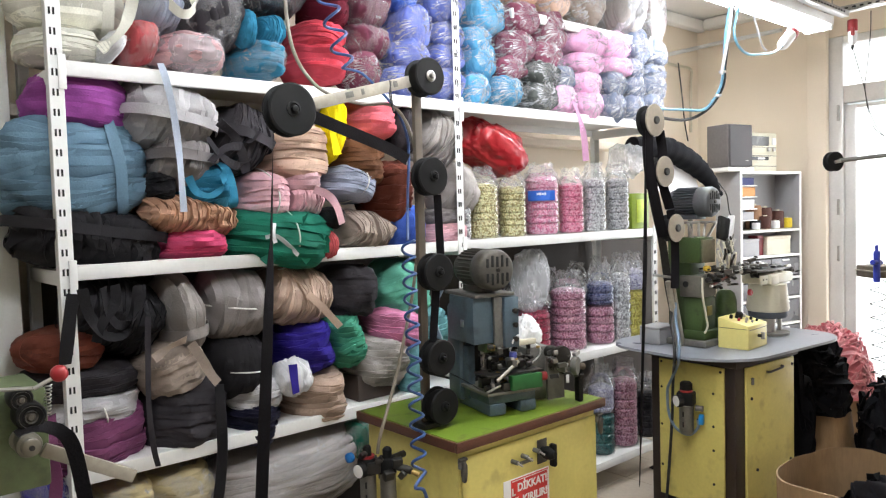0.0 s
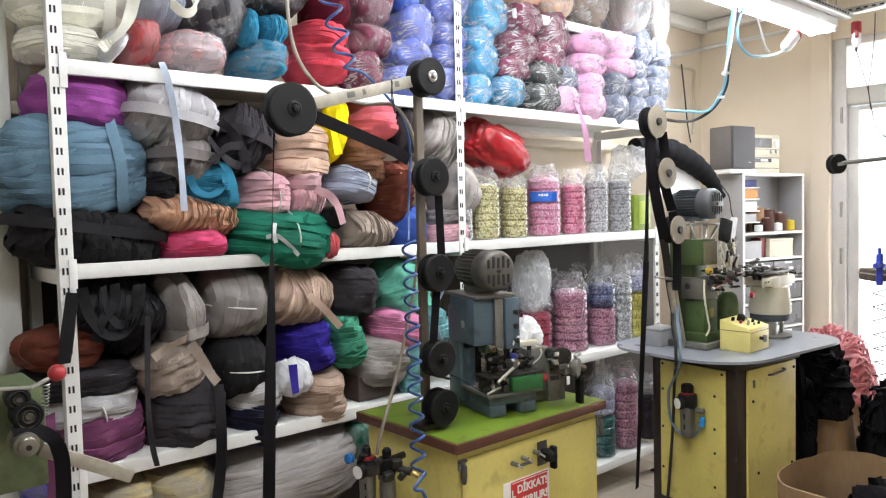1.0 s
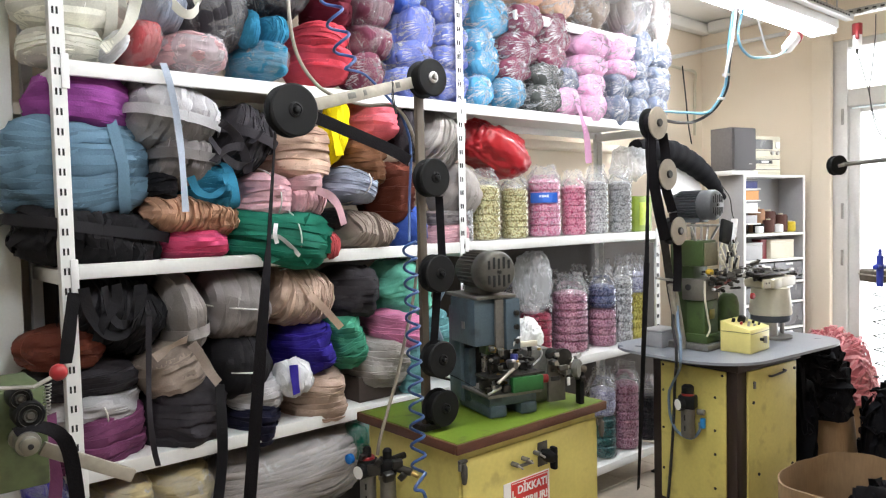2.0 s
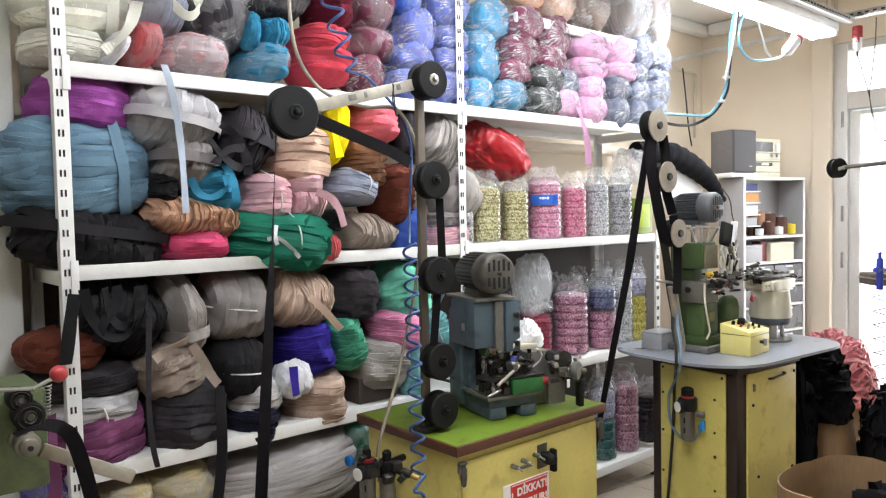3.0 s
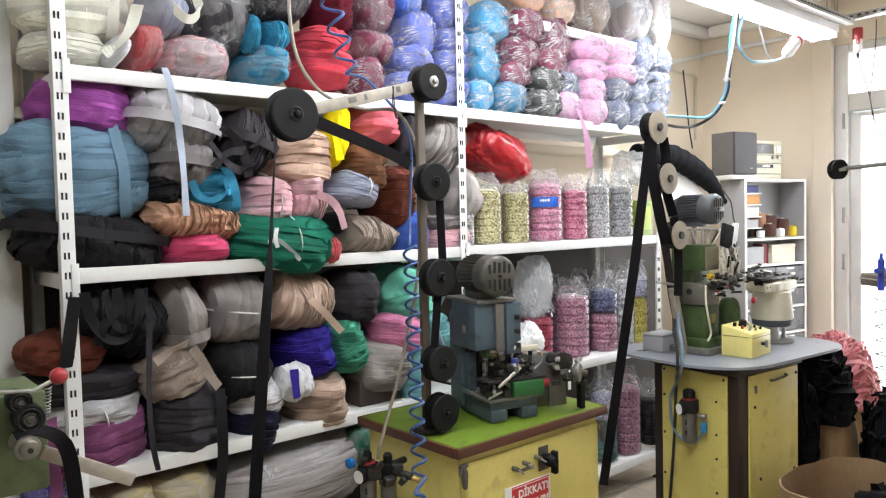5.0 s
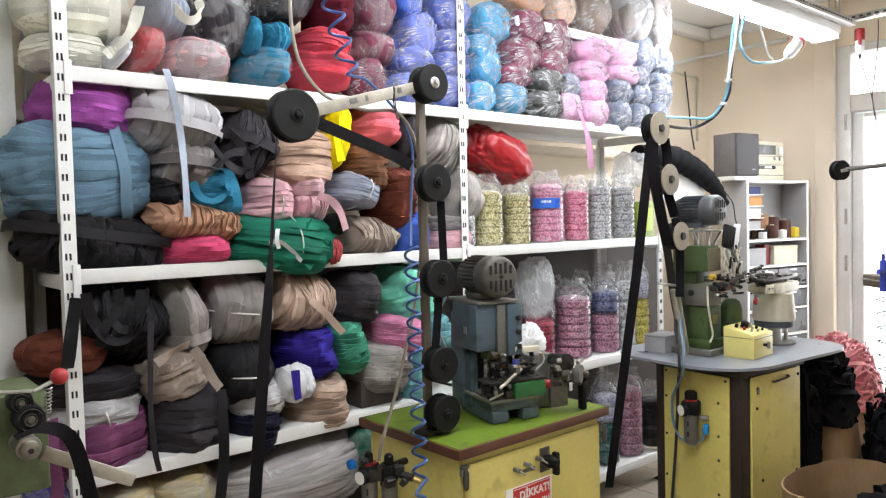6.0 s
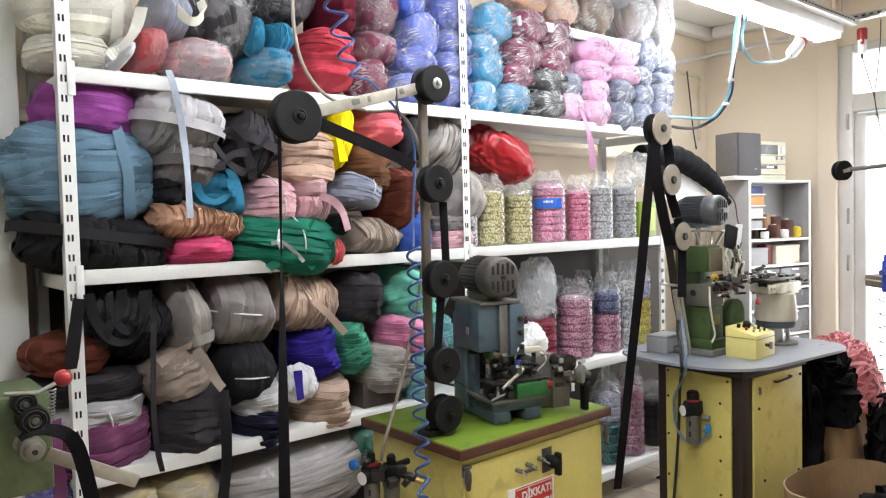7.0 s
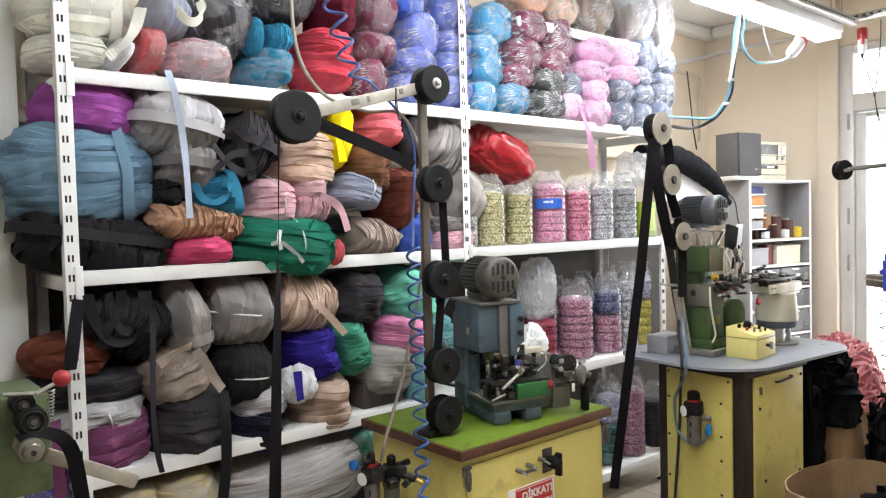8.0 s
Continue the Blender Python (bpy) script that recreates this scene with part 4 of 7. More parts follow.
# ---- blue-grey press ----
def motor(parent, c, r, length, material, caps):
    """An electric motor with cooling fins, its axle along y, front cap at c."""
    m = pose(c[0], c[1], c[2], -90, 0, 0)
    body = part("motor", lathe(fresh(), [(r * 0.86, 0.05), (r * 0.88, length * 0.9), (r * 0.75, length)], m, 28), material, parent, "finned electric motor")
    for k in range(30):
        fin = box(fresh(), (0, r * 0.88, length * 0.50), (0.003, r * 0.22, length * 0.66), 0.0008, m @ pose(0, 0, 0, 0, 0, 12 * k), 1)
        part("cooling_fin", fin, material, body)
    cap = part("end_cap", lathe(fresh(), [(r * 0.80, -0.004), (r * 0.90, 0.0), (r, 0.012), (r, length * 0.30), (r * 0.93, length * 0.33)], m, 36), caps, body)
    for k, hgt in ((-2, 0.42), (-1, 0.56), (0, 0.50), (1, 0.56), (2, 0.42)):
        for side in (-1, 1):
            slot = box(fresh(), (k * r * 0.27, side * r * (0.12 + hgt * 0.56), -0.0040), (r * 0.13, r * hgt, 0.004), 0.001, m, 1)
            part("vent_slot", slot, SLOT_DARK, cap)
    part("cap_bolt", lathe(fresh(), [(r * 0.10, -0.010), (r * 0.10, 0.0)], m, 10), DARK_METAL, cap)
    foot = box(fresh(), (c[0], c[1] + length * 0.55, c[2] - r * 0.98), (r * 1.2, length * 0.5, 0.022), 0.003)
    part("motor_foot", foot, material, body)
    return body


def blue_press():
    t = thing("riveting_press", pose(1.845, 1.885, 0, 0, 0, -15) @ pose(-1.86, -1.93, 0), "blue grey riveting press with finned motor on the green table", "press machine")
    z = TZ + 0.001
    bx0, bx1, by0, by1 = 1.79, 1.985, 1.81, 2.05
    base = fresh()
    for x in (bx0 + 0.035, bx1 - 0.035):
        box(base, (x, (by0 + by1) / 2, z + 0.022), (0.07, by1 - by0, 0.044), 0.010)
    box(base, ((bx0 + bx1) / 2, (by0 + by1) / 2, z + 0.058), (bx1 - bx0, by1 - by0 - 0.01, 0.034), 0.006)
    part("base", base, BLUE_GREY, t)
    part("bed_plate", box(fresh(), (1.885, 1.90, z + 0.082), (0.22, 0.21, 0.012), 0.002), GREY_METAL, t)
    part("green_block", box(fresh(), (1.93, 1.795, z + 0.115), (0.125, 0.03, 0.052), 0.003), mat("bright_green_paint", (0.012, 0.10, 0.022), 0.45), t, "bright green feed block")
    part("feed_plate", box(fresh(), (1.89, 1.84, z + 0.147), (0.23, 0.10, 0.008), 0.002, None), DARK_METAL, t)
    part("column", box(fresh(), (1.81, 2.04, z + 0.20), (0.085, 0.10, 0.36), 0.018), BLUE_GREY, t)
    part("column_rib", box(fresh(), (1.80, 1.98, z + 0.13), (0.030, 0.06, 0.20), 0.010), BLUE_GREY, t)
    head = part("head", box(fresh(), (1.812, 1.940, 1.115), (0.115, 0.185, 0.165), 0.005), BLUE_GREY, t)
    part("slide_cover", box(fresh(), (1.897, 1.845, 1.105), (0.058, 0.045, 0.180), 0.004), BLUE_GREY, head)
    part("slide_rail", box(fresh(), (1.848, 1.838, 1.108), (0.034, 0.012, 0.175), 0.002), GREY_METAL, head)
    part("head_lid", box(fresh(), (1.835, 1.95, 1.204), (0.16, 0.24, 0.012), 0.003), GREY_METAL, head)
    part("badge", box(fresh(), (1.7535, 1.93, 1.10), (0.003, 0.022, 0.026), 0.001), STEEL, head)
    for zz in (1.145, 1.095, 1.045):
        part("bolt", lathe(fresh(), [(0.010, -0.002), (0.010, 0.010), (0.006, 0.012)], pose(1.908, 1.8225, zz, 90, 0, 0), 8), DARK_METAL, head)
    part("hose_bend", tube(fresh(), [(1.75, 2.09, 1.21), (1.73, 2.10, 1.16), (1.725, 2.10, 1.08), (1.74, 2.09, 1.02)], 0.012), GREY_BLUE_HOSE, head)
    motor(t, (1.828, 1.80, 1.295), 0.072, 0.225, MOTOR_GREY, MOTOR_GREY)
    # ram, guides and the clutter of the tool area
    part("ram", rod(fresh(), (1.87, 1.90, 1.05), (1.87, 1.90, z + 0.17), 0.015, 14), STEEL, t)
    part("guide_rod", rod(fresh(), (1.82, 1.90, 1.05), (1.82, 1.90, z + 0.09), 0.010, 12), STEEL, t)
    part("tool_holder", box(fresh(), (1.875, 1.885, z + 0.21), (0.075, 0.06, 0.03), 0.004), DARK_METAL, t)
    part("tool_holder", box(fresh(), (1.83, 1.885, z + 0.235), (0.05, 0.06, 0.035), 0.004), MACHINE_GREEN, t)
    part("blue_tube", rod(fresh(), (1.905, 1.835, z + 0.165), (1.905, 1.835, z + 0.215), 0.014, 14), mat("blue_plastic_cap", (0.05, 0.06, 0.25), 0.3), t, "small blue plastic cap")
    part("air_cylinder", box(fresh(), (1.965, 1.84, z + 0.245), (0.075, 0.022, 0.020), 0.004), CREAM_PLASTIC, t)
    part("lever", rod(fresh(), (1.80, 1.77, z + 0.135), (1.90, 1.79, z + 0.19), 0.006, 10), BAR_METAL, t)
    part("lever", rod(fresh(), (1.77, 1.79, z + 0.095), (1.83, 1.80, z + 0.11), 0.004, 10), STEEL, t)
    part("air_line", tube(fresh(), [(1.93, 1.84, z + 0.25), (1.92, 1.82, z + 0.275), (1.90, 1.82, z + 0.26), (1.895, 1.84, z + 0.22)], 0.004), WHITE_PLASTIC, t)
    part("air_line", tube(fresh(), [(1.99, 1.84, z + 0.24), (2.01, 1.82, z + 0.22), (2.02, 1.84, z + 0.19), (2.00, 1.86, z + 0.16)], 0.003), WHITE_PLASTIC, t)
    for x, y, zz, s in ((1.84, 1.86, 0.165, 0.02), (1.87, 1.85, 0.175, 0.016), (1.95, 1.86, 0.165, 0.022), (1.80, 1.86, 0.115, 0.03), (1.85, 1.80, 0.105, 0.022), (1.97, 1.90, 0.17, 0.03), (1.79, 1.82, 0.10, 0.018)):
        part("tool_block", box(fresh(), (x, y, z + zz), (s * 1.3, s, s * 1.2), 0.003), DARK_METAL, t)
    # dark plate added behind the tools so the pale shelf does not show through
    part("rear_guard", box(fresh(), (1.885, 1.995, z + 0.17), (0.20, 0.01, 0.17), 0.002), DARK_METAL, t)
    rnd = random.Random(11)
    for k in range(70):
        s = rnd.uniform(0.007, 0.020)
        m = pose(1.80 + rnd.uniform(0, 0.19), 1.84 + rnd.uniform(-0.04, 0.06), z + rnd.uniform(0.10, 0.25), rnd.uniform(-15, 15), rnd.uniform(-15, 15), rnd.uniform(0, 180))
        part("tool_piece", box(fresh(), (0, 0, 0), (s * rnd.uniform(1, 2.6), s, s * rnd.uniform(0.6, 1.4)), 0.002, m, 1), rnd.choice((DARK_METAL, DARK_METAL, DARK_METAL, MOTOR_GREY, MOTOR_GREY, STEEL, BRASS)), t)
    # feeder on its bracket
    part("red_cap", rod(fresh(), (2.02, 1.85, z + 0.11), (2.05, 1.84, z + 0.11), 0.016, 12), RED_PLASTIC, t)
    fb = part("feeder_box", box(fresh(), (2.06, 1.96, z + 0.105), (0.10, 0.10, 0.20), 0.004), GREY_METAL, t)
    part("feeder_bracket", box(fresh(), (2.10, 1.86, z + 0.095), (0.075, 0.012, 0.16), 0.002), mat("dull_grey_plate", (0.16, 0.15, 0.13), 0.5, 0.2, 0.15, 60, 0.1, 9, 0.25), fb)
    bm = rod(fresh(), (2.10, 1.90, z + 0.185), (2.10, 1.81, z + 0.185), 0.024, 18)
    lathe(bm, [(0.034, 0), (0.034, 0.02), (0.020, 0.024)], pose(2.10, 1.825, z + 0.185, 90, 0, 0), 18)
    part("feed_wheel", bm, DARK_METAL, fb)
    part("feed_wheel", rod(fresh(), (2.125, 1.86, z + 0.135), (2.125, 1.80, z + 0.135), 0.022, 16), STEEL, fb)
    part("crank", rod(fresh(), (2.12, 1.80, z + 0.155), (2.20, 1.82, z + 0.13), 0.013, 10), OLD_WOOD, fb)
    part("crank", box(fresh(), (2.185, 1.83, z + 0.07), (0.02, 0.03, 0.14), 0.004), BLACK_PLASTIC, fb)
    for k in range(26):
        q = rnd.uniform(0.008, 0.02)
        m = pose(2.10 + rnd.uniform(-0.05, 0.09), 1.83 + rnd.uniform(-0.03, 0.03), z + rnd.uniform(0.10, 0.20), rnd.uniform(-30, 30), rnd.uniform(-30, 30), rnd.uniform(0, 180))
        part("feeder_piece", box(fresh(), (0, 0, 0), (q * rnd.uniform(1, 2.4), q, q), 0.002, m, 1), rnd.choice((DARK_METAL, DARK_METAL, GREY_METAL, MOTOR_GREY, STEEL)), fb)
    part("feed_wheel", lathe(fresh(), [(0.008, -0.004), (0.030, 0), (0.033, 0.006), (0.033, 0.022)], pose(2.135, 1.80, z + 0.145, 90, 0, 40), 20), GREY_METAL, fb)
    part("paper_clip", box(fresh(), (2.11, 1.795, z + 0.10), (0.012, 0.004, 0.03), 0.001), WHITE_PLASTIC, fb)
    return t


blue_press()


def regulator(name_m, label, gauge_side=-1):
    """A compressed-air filter and regulator: valve body, gauge, clear bowl, hose fitting."""
    t = thing("air_regulator", name_m, label, "air regulator")
    part("valve_body", box(fresh(), (0, 0, 0), (0.055, 0.045, 0.045), 0.006), BLACK_PLASTIC, t)
    k = 0.6 if gauge_side > 0 else 1.0
    bm = lathe(fresh(), [(0.016 * k, 0.02), (0.020 * k, 0.026), (0.020 * k, 0.050), (0.014 * k, 0.056)], None, 18)
    part("adjust_knob", bm, BLACK_PLASTIC, t)
    part("lock_ring", lathe(fresh(), [(0.021, 0.022), (0.021, 0.029)], None, 18), RED_PLASTIC, t)
    part("filter_bowl", lathe(fresh(), [(0.018, -0.12), (0.023, -0.112), (0.023, -0.03), (0.026, -0.022)], None, 20), GREY_METAL, t)
    g = part("gauge", lathe(fresh(), [(0.021, 0), (0.021, 0.014), (0.019, 0.017)], pose(-0.012, -0.022, -0.005, 90, 0, -40), 22), BLACK_PLASTIC, t)
    part("gauge_face", lathe(fresh(), [(0.018, 0.0172), (0.018, 0.0182)], pose(-0.012, -0.022, -0.005, 90, 0, -40), 22), SIGN_WHITE, g)
    part("fitting", rod(fresh(), (0.03, 0, -0.03), (0.055, 0, -0.03), 0.010, 12), GREY_METAL, t)
    part("blue_fitting", box(fresh(), (0.05, -0.005, -0.065), (0.016, 0.018, 0.034), 0.004), mat("bright_blue_plastic", (0.01, 0.22, 0.55), 0.3), t, "bright blue hose fitting")
    if gauge_side > 0:
        part("filter_bowl", lathe(fresh(), [(0.018, -0.12), (0.023, -0.112), (0.023, -0.03), (0.026, -0.022)], pose(0.056, 0, 0), 20), GREY_METAL, t)
        part("valve_body", box(fresh(), (0.056, 0, 0), (0.050, 0.045, 0.045), 0.006), BLACK_PLASTIC, t)
        part("adjust_knob", lathe(fresh(), [(0.012, 0.02), (0.013, 0.026), (0.013, 0.044), (0.008, 0.050)], pose(0.056, 0, 0), 18), BLACK_PLASTIC, t)
        part("outlet", rod(fresh(), (0.075, -0.01, 0.0), (0.125, -0.03, -0.01), 0.011, 12), DARK_METAL, t)
        part("wall_bracket", rod(fresh(), (0.03, 0.01, 0.0), (0.10, 0.09, 0.0), 0.010, 12), DARK_METAL, t)
        part("blue_knob", lathe(fresh(), [(0.008, 0), (0.014, 0.004), (0.014, 0.016), (0.008, 0.020)], pose(-0.040, -0.014, 0.030, 90, 0, -40), 14), mat("bright_blue_knob", (0.01, 0.13, 0.42), 0.25), t, "bright blue knob")
        for k, (x, y, z, q) in enumerate(((0.02, -0.025, 0.0, 0.030), (0.085, -0.02, 0.012, 0.024), (0.06, -0.03, -0.02, 0.026), (-0.01, -0.02, 0.035, 0.018), (0.10, -0.028, -0.02, 0.022), (0.035, -0.03, 0.022, 0.020))):
            part("fitting", box(fresh(), (0, 0, 0), (q * 1.2, q * 0.8, q), 0.003, pose(x, y, z, 10 * k, 0, 17 * k)), DARK_METAL, t)
        part("brass_nipple", rod(fresh(), (0.125, -0.03, -0.012), (0.145, -0.036, -0.020), 0.007, 10), BRASS, t)
    for dz in (-0.05, -0.085):
        part("sight_slot", box(fresh(), (-0.004, -0.0235, dz), (0.005, 0.003, 0.018), 0.001), SLOT_DARK, t)
    return t


regulator(Matrix.Translation((1.318, 1.920, 0.690)) @ pose(0, 0, 0, 0, 0, -40) @ Matrix.Scale(1.15, 4), "black and grey air regulator fixed to the yellow cabinet", 1)
regulator(Matrix.Translation((2.872, 1.700, 0.650)) @ pose(0, 0, 0, 0, 0, -75) @ Matrix.Scale(1.32, 4), "grey air regulator with pressure gauge on the yellow panel")


# ---- second machine on the grey top ----
def green_press():
    t = thing("eyelet_press", pose(0, 0, 0), "green eyelet press with a grey motor and cream feeder bowl", "press machine")
    z = 0.851
    part("base", box(fresh(), (3.13, 1.79, z + 0.015), (0.24, 0.22, 0.03), 0.006), GREY_METAL, t)
    part("column", box(fresh(), (3.135, 1.845, z + 0.255), (0.135, 0.12, 0.47), 0.010), MACHINE_GREEN, t)
    head = part("head", box(fresh(), (3.102, 1.775, 1.291), (0.120, 0.108, 0.118), 0.005), MACHINE_GREEN, t)
    part("face_plate", box(fresh(), (3.106, 1.717, 1.286), (0.110, 0.008, 0.106), 0.002), mat("tan_grey_plate", (0.17, 0.155, 0.10), 0.5, 0.2, 0.15, 60, 0.1, 9, 0.25), head)
    house = part("gear_housing", box(fresh(), (3.100, 1.768, 1.125), (0.130, 0.112, 0.098), 0.004), mat("dull_tan_casting", (0.13, 0.122, 0.10), 0.5, 0.3, 0.12, 80, 0.15, 9, 0.25), t, "dull grey gear housing")
    part("housing_bore", lathe(fresh(), [(0.014, -0.002), (0.014, 0.004)], pose(3.034, 1.79, 1.135, 0, -90, 0), 16), SLOT_DARK, house)
    part("lower_body", box(fresh(), (3.112, 1.765, 0.975), (0.130, 0.095, 0.205), 0.014), MACHINE_GREEN, t)
    part("body_step", box(fresh(), (3.112, 1.757, 0.900), (0.150, 0.115, 0.045), 0.010), MACHINE_GREEN, t)
    part("oil_stain_plate", box(fresh(), (3.112, 1.7165, 1.010), (0.045, 0.006, 0.045), 0.004), mat("mustard_plate", (0.20, 0.17, 0.03), 0.5), t)
    part("anvil_horn", lathe(fresh(), [(0.058, 0.0), (0.054, 0.02), (0.050, 0.19), (0.040, 0.225), (0.022, 0.24)], pose(3.285, 1.73, z), 26), MACHINE_GREEN, t)
    part("motor_bracket", box(fresh(), (3.20, 1.82, z + 0.565), (0.17, 0.18, 0.008), 0.002), STEEL, t)
    for x, lean in ((3.06, -0.05), (3.10, 0.0), (3.14, 0.02), (3.16, 0.10)):
        part("bracket_rod", rod(fresh(), (x, 1.76, z + 0.48), (x + lean, 1.76, z + 0.565), 0.006, 8), STEEL, t)
    motor(t, (3.205, 1.740, 1.512), 0.072, 0.22, mat("blue_grey_motor_paint", (0.075, 0.085, 0.095), 0.45, 0.2), mat("grey_motor_cap", (0.085, 0.09, 0.095), 0.45, 0.2))
    rnd = random.Random(5)
    for k in range(80):
        x, y, zz = 3.28 + rnd.uniform(-0.24, 0.26), 1.69 + rnd.uniform(-0.05, 0.05), z + 0.335 + rnd.gauss(0, 0.022)
        s = rnd.uniform(0.007, 0.022)
        bm = box(fresh(), (0, 0, 0), (s * rnd.uniform(1, 3), s, s * rnd.uniform(0.5, 1.2)), 0.002, pose(x, y, zz, rnd.uniform(-20, 20), rnd.uniform(-20, 20), rnd.uniform(0, 180)), 1)
        part("linkage", bm, rnd.choice((DARK_METAL, DARK_METAL, DARK_METAL, DARK_METAL, MOTOR_GREY, MOTOR_GREY, STEEL)), t)
    for k in range(40):
        x, y, zz = 3.20 + rnd.uniform(-0.05, 0.07), 1.69 + rnd.uniform(-0.02, 0.02), z + 0.39 + rnd.uniform(-0.05, 0.06)
        part("spindle", rod(fresh(), (x, y, zz), (x + rnd.uniform(-0.03, 0.03), y + rnd.uniform(-0.02, 0.02), zz + rnd.uniform(0.03, 0.07)), 0.005, 8), rnd.choice((STEEL, CREAM_PLASTIC, CREAM_PLASTIC, DARK_METAL, DARK_METAL, GREY_METAL)), t)
    part("yellow_cap", lathe(fresh(), [(0.010, 0), (0.017, 0.004), (0.018, 0.018), (0.010, 0.026)], pose(3.045, 1.690, 1.198), 14), mat("yellow_plastic", (0.55, 0.36, 0.03), 0.4), t, "small yellow plastic cap")
    part("chute", rod(fresh(), (3.071, 1.680, 1.134), (3.227, 1.680, 1.165), 0.007, 10), mat("rusty_red_paint", (0.13, 0.025, 0.015), 0.6), t)
    # oily linkages before the column and on the feed track
    ca, cb, cc = Vector((3.050, 1.690, 1.200)), Vector((3.330, 1.670, 1.110)), Vector((3.883, 1.640, 1.150))
    for k in range(56):
        u, w2 = rnd.random(), rnd.random()
        q = Vector((ca.x + (cb.x - ca.x) * u, ca.y + rnd.uniform(-0.02, 0.03), ca.z + (cb.z - ca.z) * w2)) if k < 30 else ca + (cc - ca) * (0.35 + 0.62 * u) + Vector((0, rnd.uniform(-0.02, 0.02), rnd.uniform(-0.012, 0.014)))
        g = rnd.uniform(0.007, 0.018)
        part("linkage", box(fresh(), (0, 0, 0), (g * rnd.uniform(1, 3), g, g * rnd.uniform(0.5, 1.1)), 0.002, pose(*q, rnd.uniform(-20, 20), rnd.uniform(-20, 20), rnd.uniform(0, 180)), 1), rnd.choice((DARK_METAL, DARK_METAL, DARK_METAL, MOTOR_GREY, GREY_METAL, STEEL)), t)
    # feeder bowl with its track plate
    c = (3.571, 1.660, 0.978)
    part("feeder_bowl", lathe(fresh(), [(0.095, -0.012), (0.100, 0.0), (0.088, 0.12), (0.072, 0.125)], pose(*c), 36), CREAM_PLASTIC, t, "cream conical vibrating feeder bowl")
    part("bowl_foot", lathe(fresh(), [(0.085, -0.045), (0.092, -0.035), (0.092, -0.014)], pose(*c), 30), mat("blue_grey_rubber", (0.06, 0.07, 0.085), 0.6), t)
    part("bowl_post", rod(fresh(), (c[0], c[1], z), (c[0], c[1], c[2] - 0.04), 0.035, 20), STEEL, t)
    part("bowl_plate", lathe(fresh(), [(0.10, 0), (0.10, 0.010)], pose(c[0], c[1], z), 30), GREY_METAL, t)
    part("bowl_post", rod(fresh(), (c[0] + 0.085, c[1] - 0.02, z), (c[0] + 0.085, c[1] - 0.02, c[2] - 0.05), 0.010, 12), STEEL, t)
    part("feeder_tray", box(fresh(), (c[0] + 0.02, c[1] + 0.01, c[2] + 0.150), (0.25, 0.15, 0.050), 0.012), CREAM_PLASTIC, t, "cream moulded feeder tray")
    part("tray_tab", box(fresh(), (c[0] - 0.145, c[1] - 0.05, c[2] + 0.152), (0.07, 0.012, 0.042), 0.003), CREAM_PLASTIC, t)
    for dx in (-0.165, -0.135):
        part("tab_hole", lathe(fresh(), [(0.004, 0), (0.004, 0.002)], pose(c[0] + dx, c[1] - 0.0575, c[2] + 0.155, 90, 0, 0), 10), SLOT_DARK, t)
    part("track", box(fresh(), (c[0] - 0.06, c[1], c[2] + 0.195), (0.30, 0.10, 0.012), 0.003), DARK_METAL, t)
    part("track_bracket", box(fresh(), (c[0] - 0.14, c[1] - 0.10, c[2] + 0.155), (0.075, 0.006, 0.045), 0.002), CREAM_PLASTIC, t)
    for k in range(12):
        a = rnd.uniform(-0.2, 0.12)
        part("track_piece", box(fresh(), (c[0] + a, c[1] + rnd.uniform(-0.06, 0.04), c[2] + 0.205), (rnd.uniform(0.02, 0.07), 0.012, 0.012), 0.002), rnd.choice((DARK_METAL, STEEL)), t)
    part("red_button", lathe(fresh(), [(0.015, 0), (0.015, 0.010), (0.010, 0.014)], pose(*(3.195, 1.570, 1.096), 90, 0, 0), 16), RED_PLASTIC, t)
    # guide arm with fibre discs
    part("guide_arm", strip(fresh(), [(2.790, 1.820, 1.896), (2.809, 1.820, 1.588), (2.892, 1.820, 1.333), (2.947, 1.820, 1.098), (3.042, 1.820, 0.844)], [(0.53, -0.85, 0)] * 5, 0.034, 0.012), DARK_METAL, t)
    for dx, r in ((0.0, 0.013), (0.034, 0.011)):
        part("guide_strut", rod(fresh(), (2.900 + dx, 1.800, 1.160), (2.985 + dx, 1.800, 0.852), r, 10), BAR_METAL, t)
    for c, r in (((2.726, 1.740, 1.863), 0.068), ((2.799, 1.740, 1.647), 0.066), ((2.883, 1.740, 1.400), 0.062)):
        d = part("guide_disc", lathe(fresh(), [(r * 0.2, -0.002), (r, 0), (r, 0.006), (r * 0.95, 0.008)], pose(*c, -90, 0, 0), 36), BEIGE_DISC, t, "beige fibre guide disc")
        part("spindle_nut", rod(fresh(), (c[0], c[1] - 0.012, c[2]), (c[0], c[1] + 0.02, c[2]), 0.017, 12), DARK_METAL, d)
        part("back_disc", lathe(fresh(), [(r * 0.97, 0.045), (r * 0.97, 0.053)], pose(*c, -90, 0, 0), 30), BLACK_PLASTIC, d)
        part("reel_core", lathe(fresh(), [(r * 0.7, 0.006), (r * 0.7, 0.046)], pose(*c, -90, 0, 0), 30), BLACK_TAPE, d)
    part("tape_run", strip(fresh(), [(2.787, 1.760, 1.823), (2.807, 1.760, 1.732), (2.804, 1.760, 1.609), (2.859, 1.760, 1.485)], [(0.53, -0.85, 0)] * 4, 0.040), BLACK_TAPE, t)
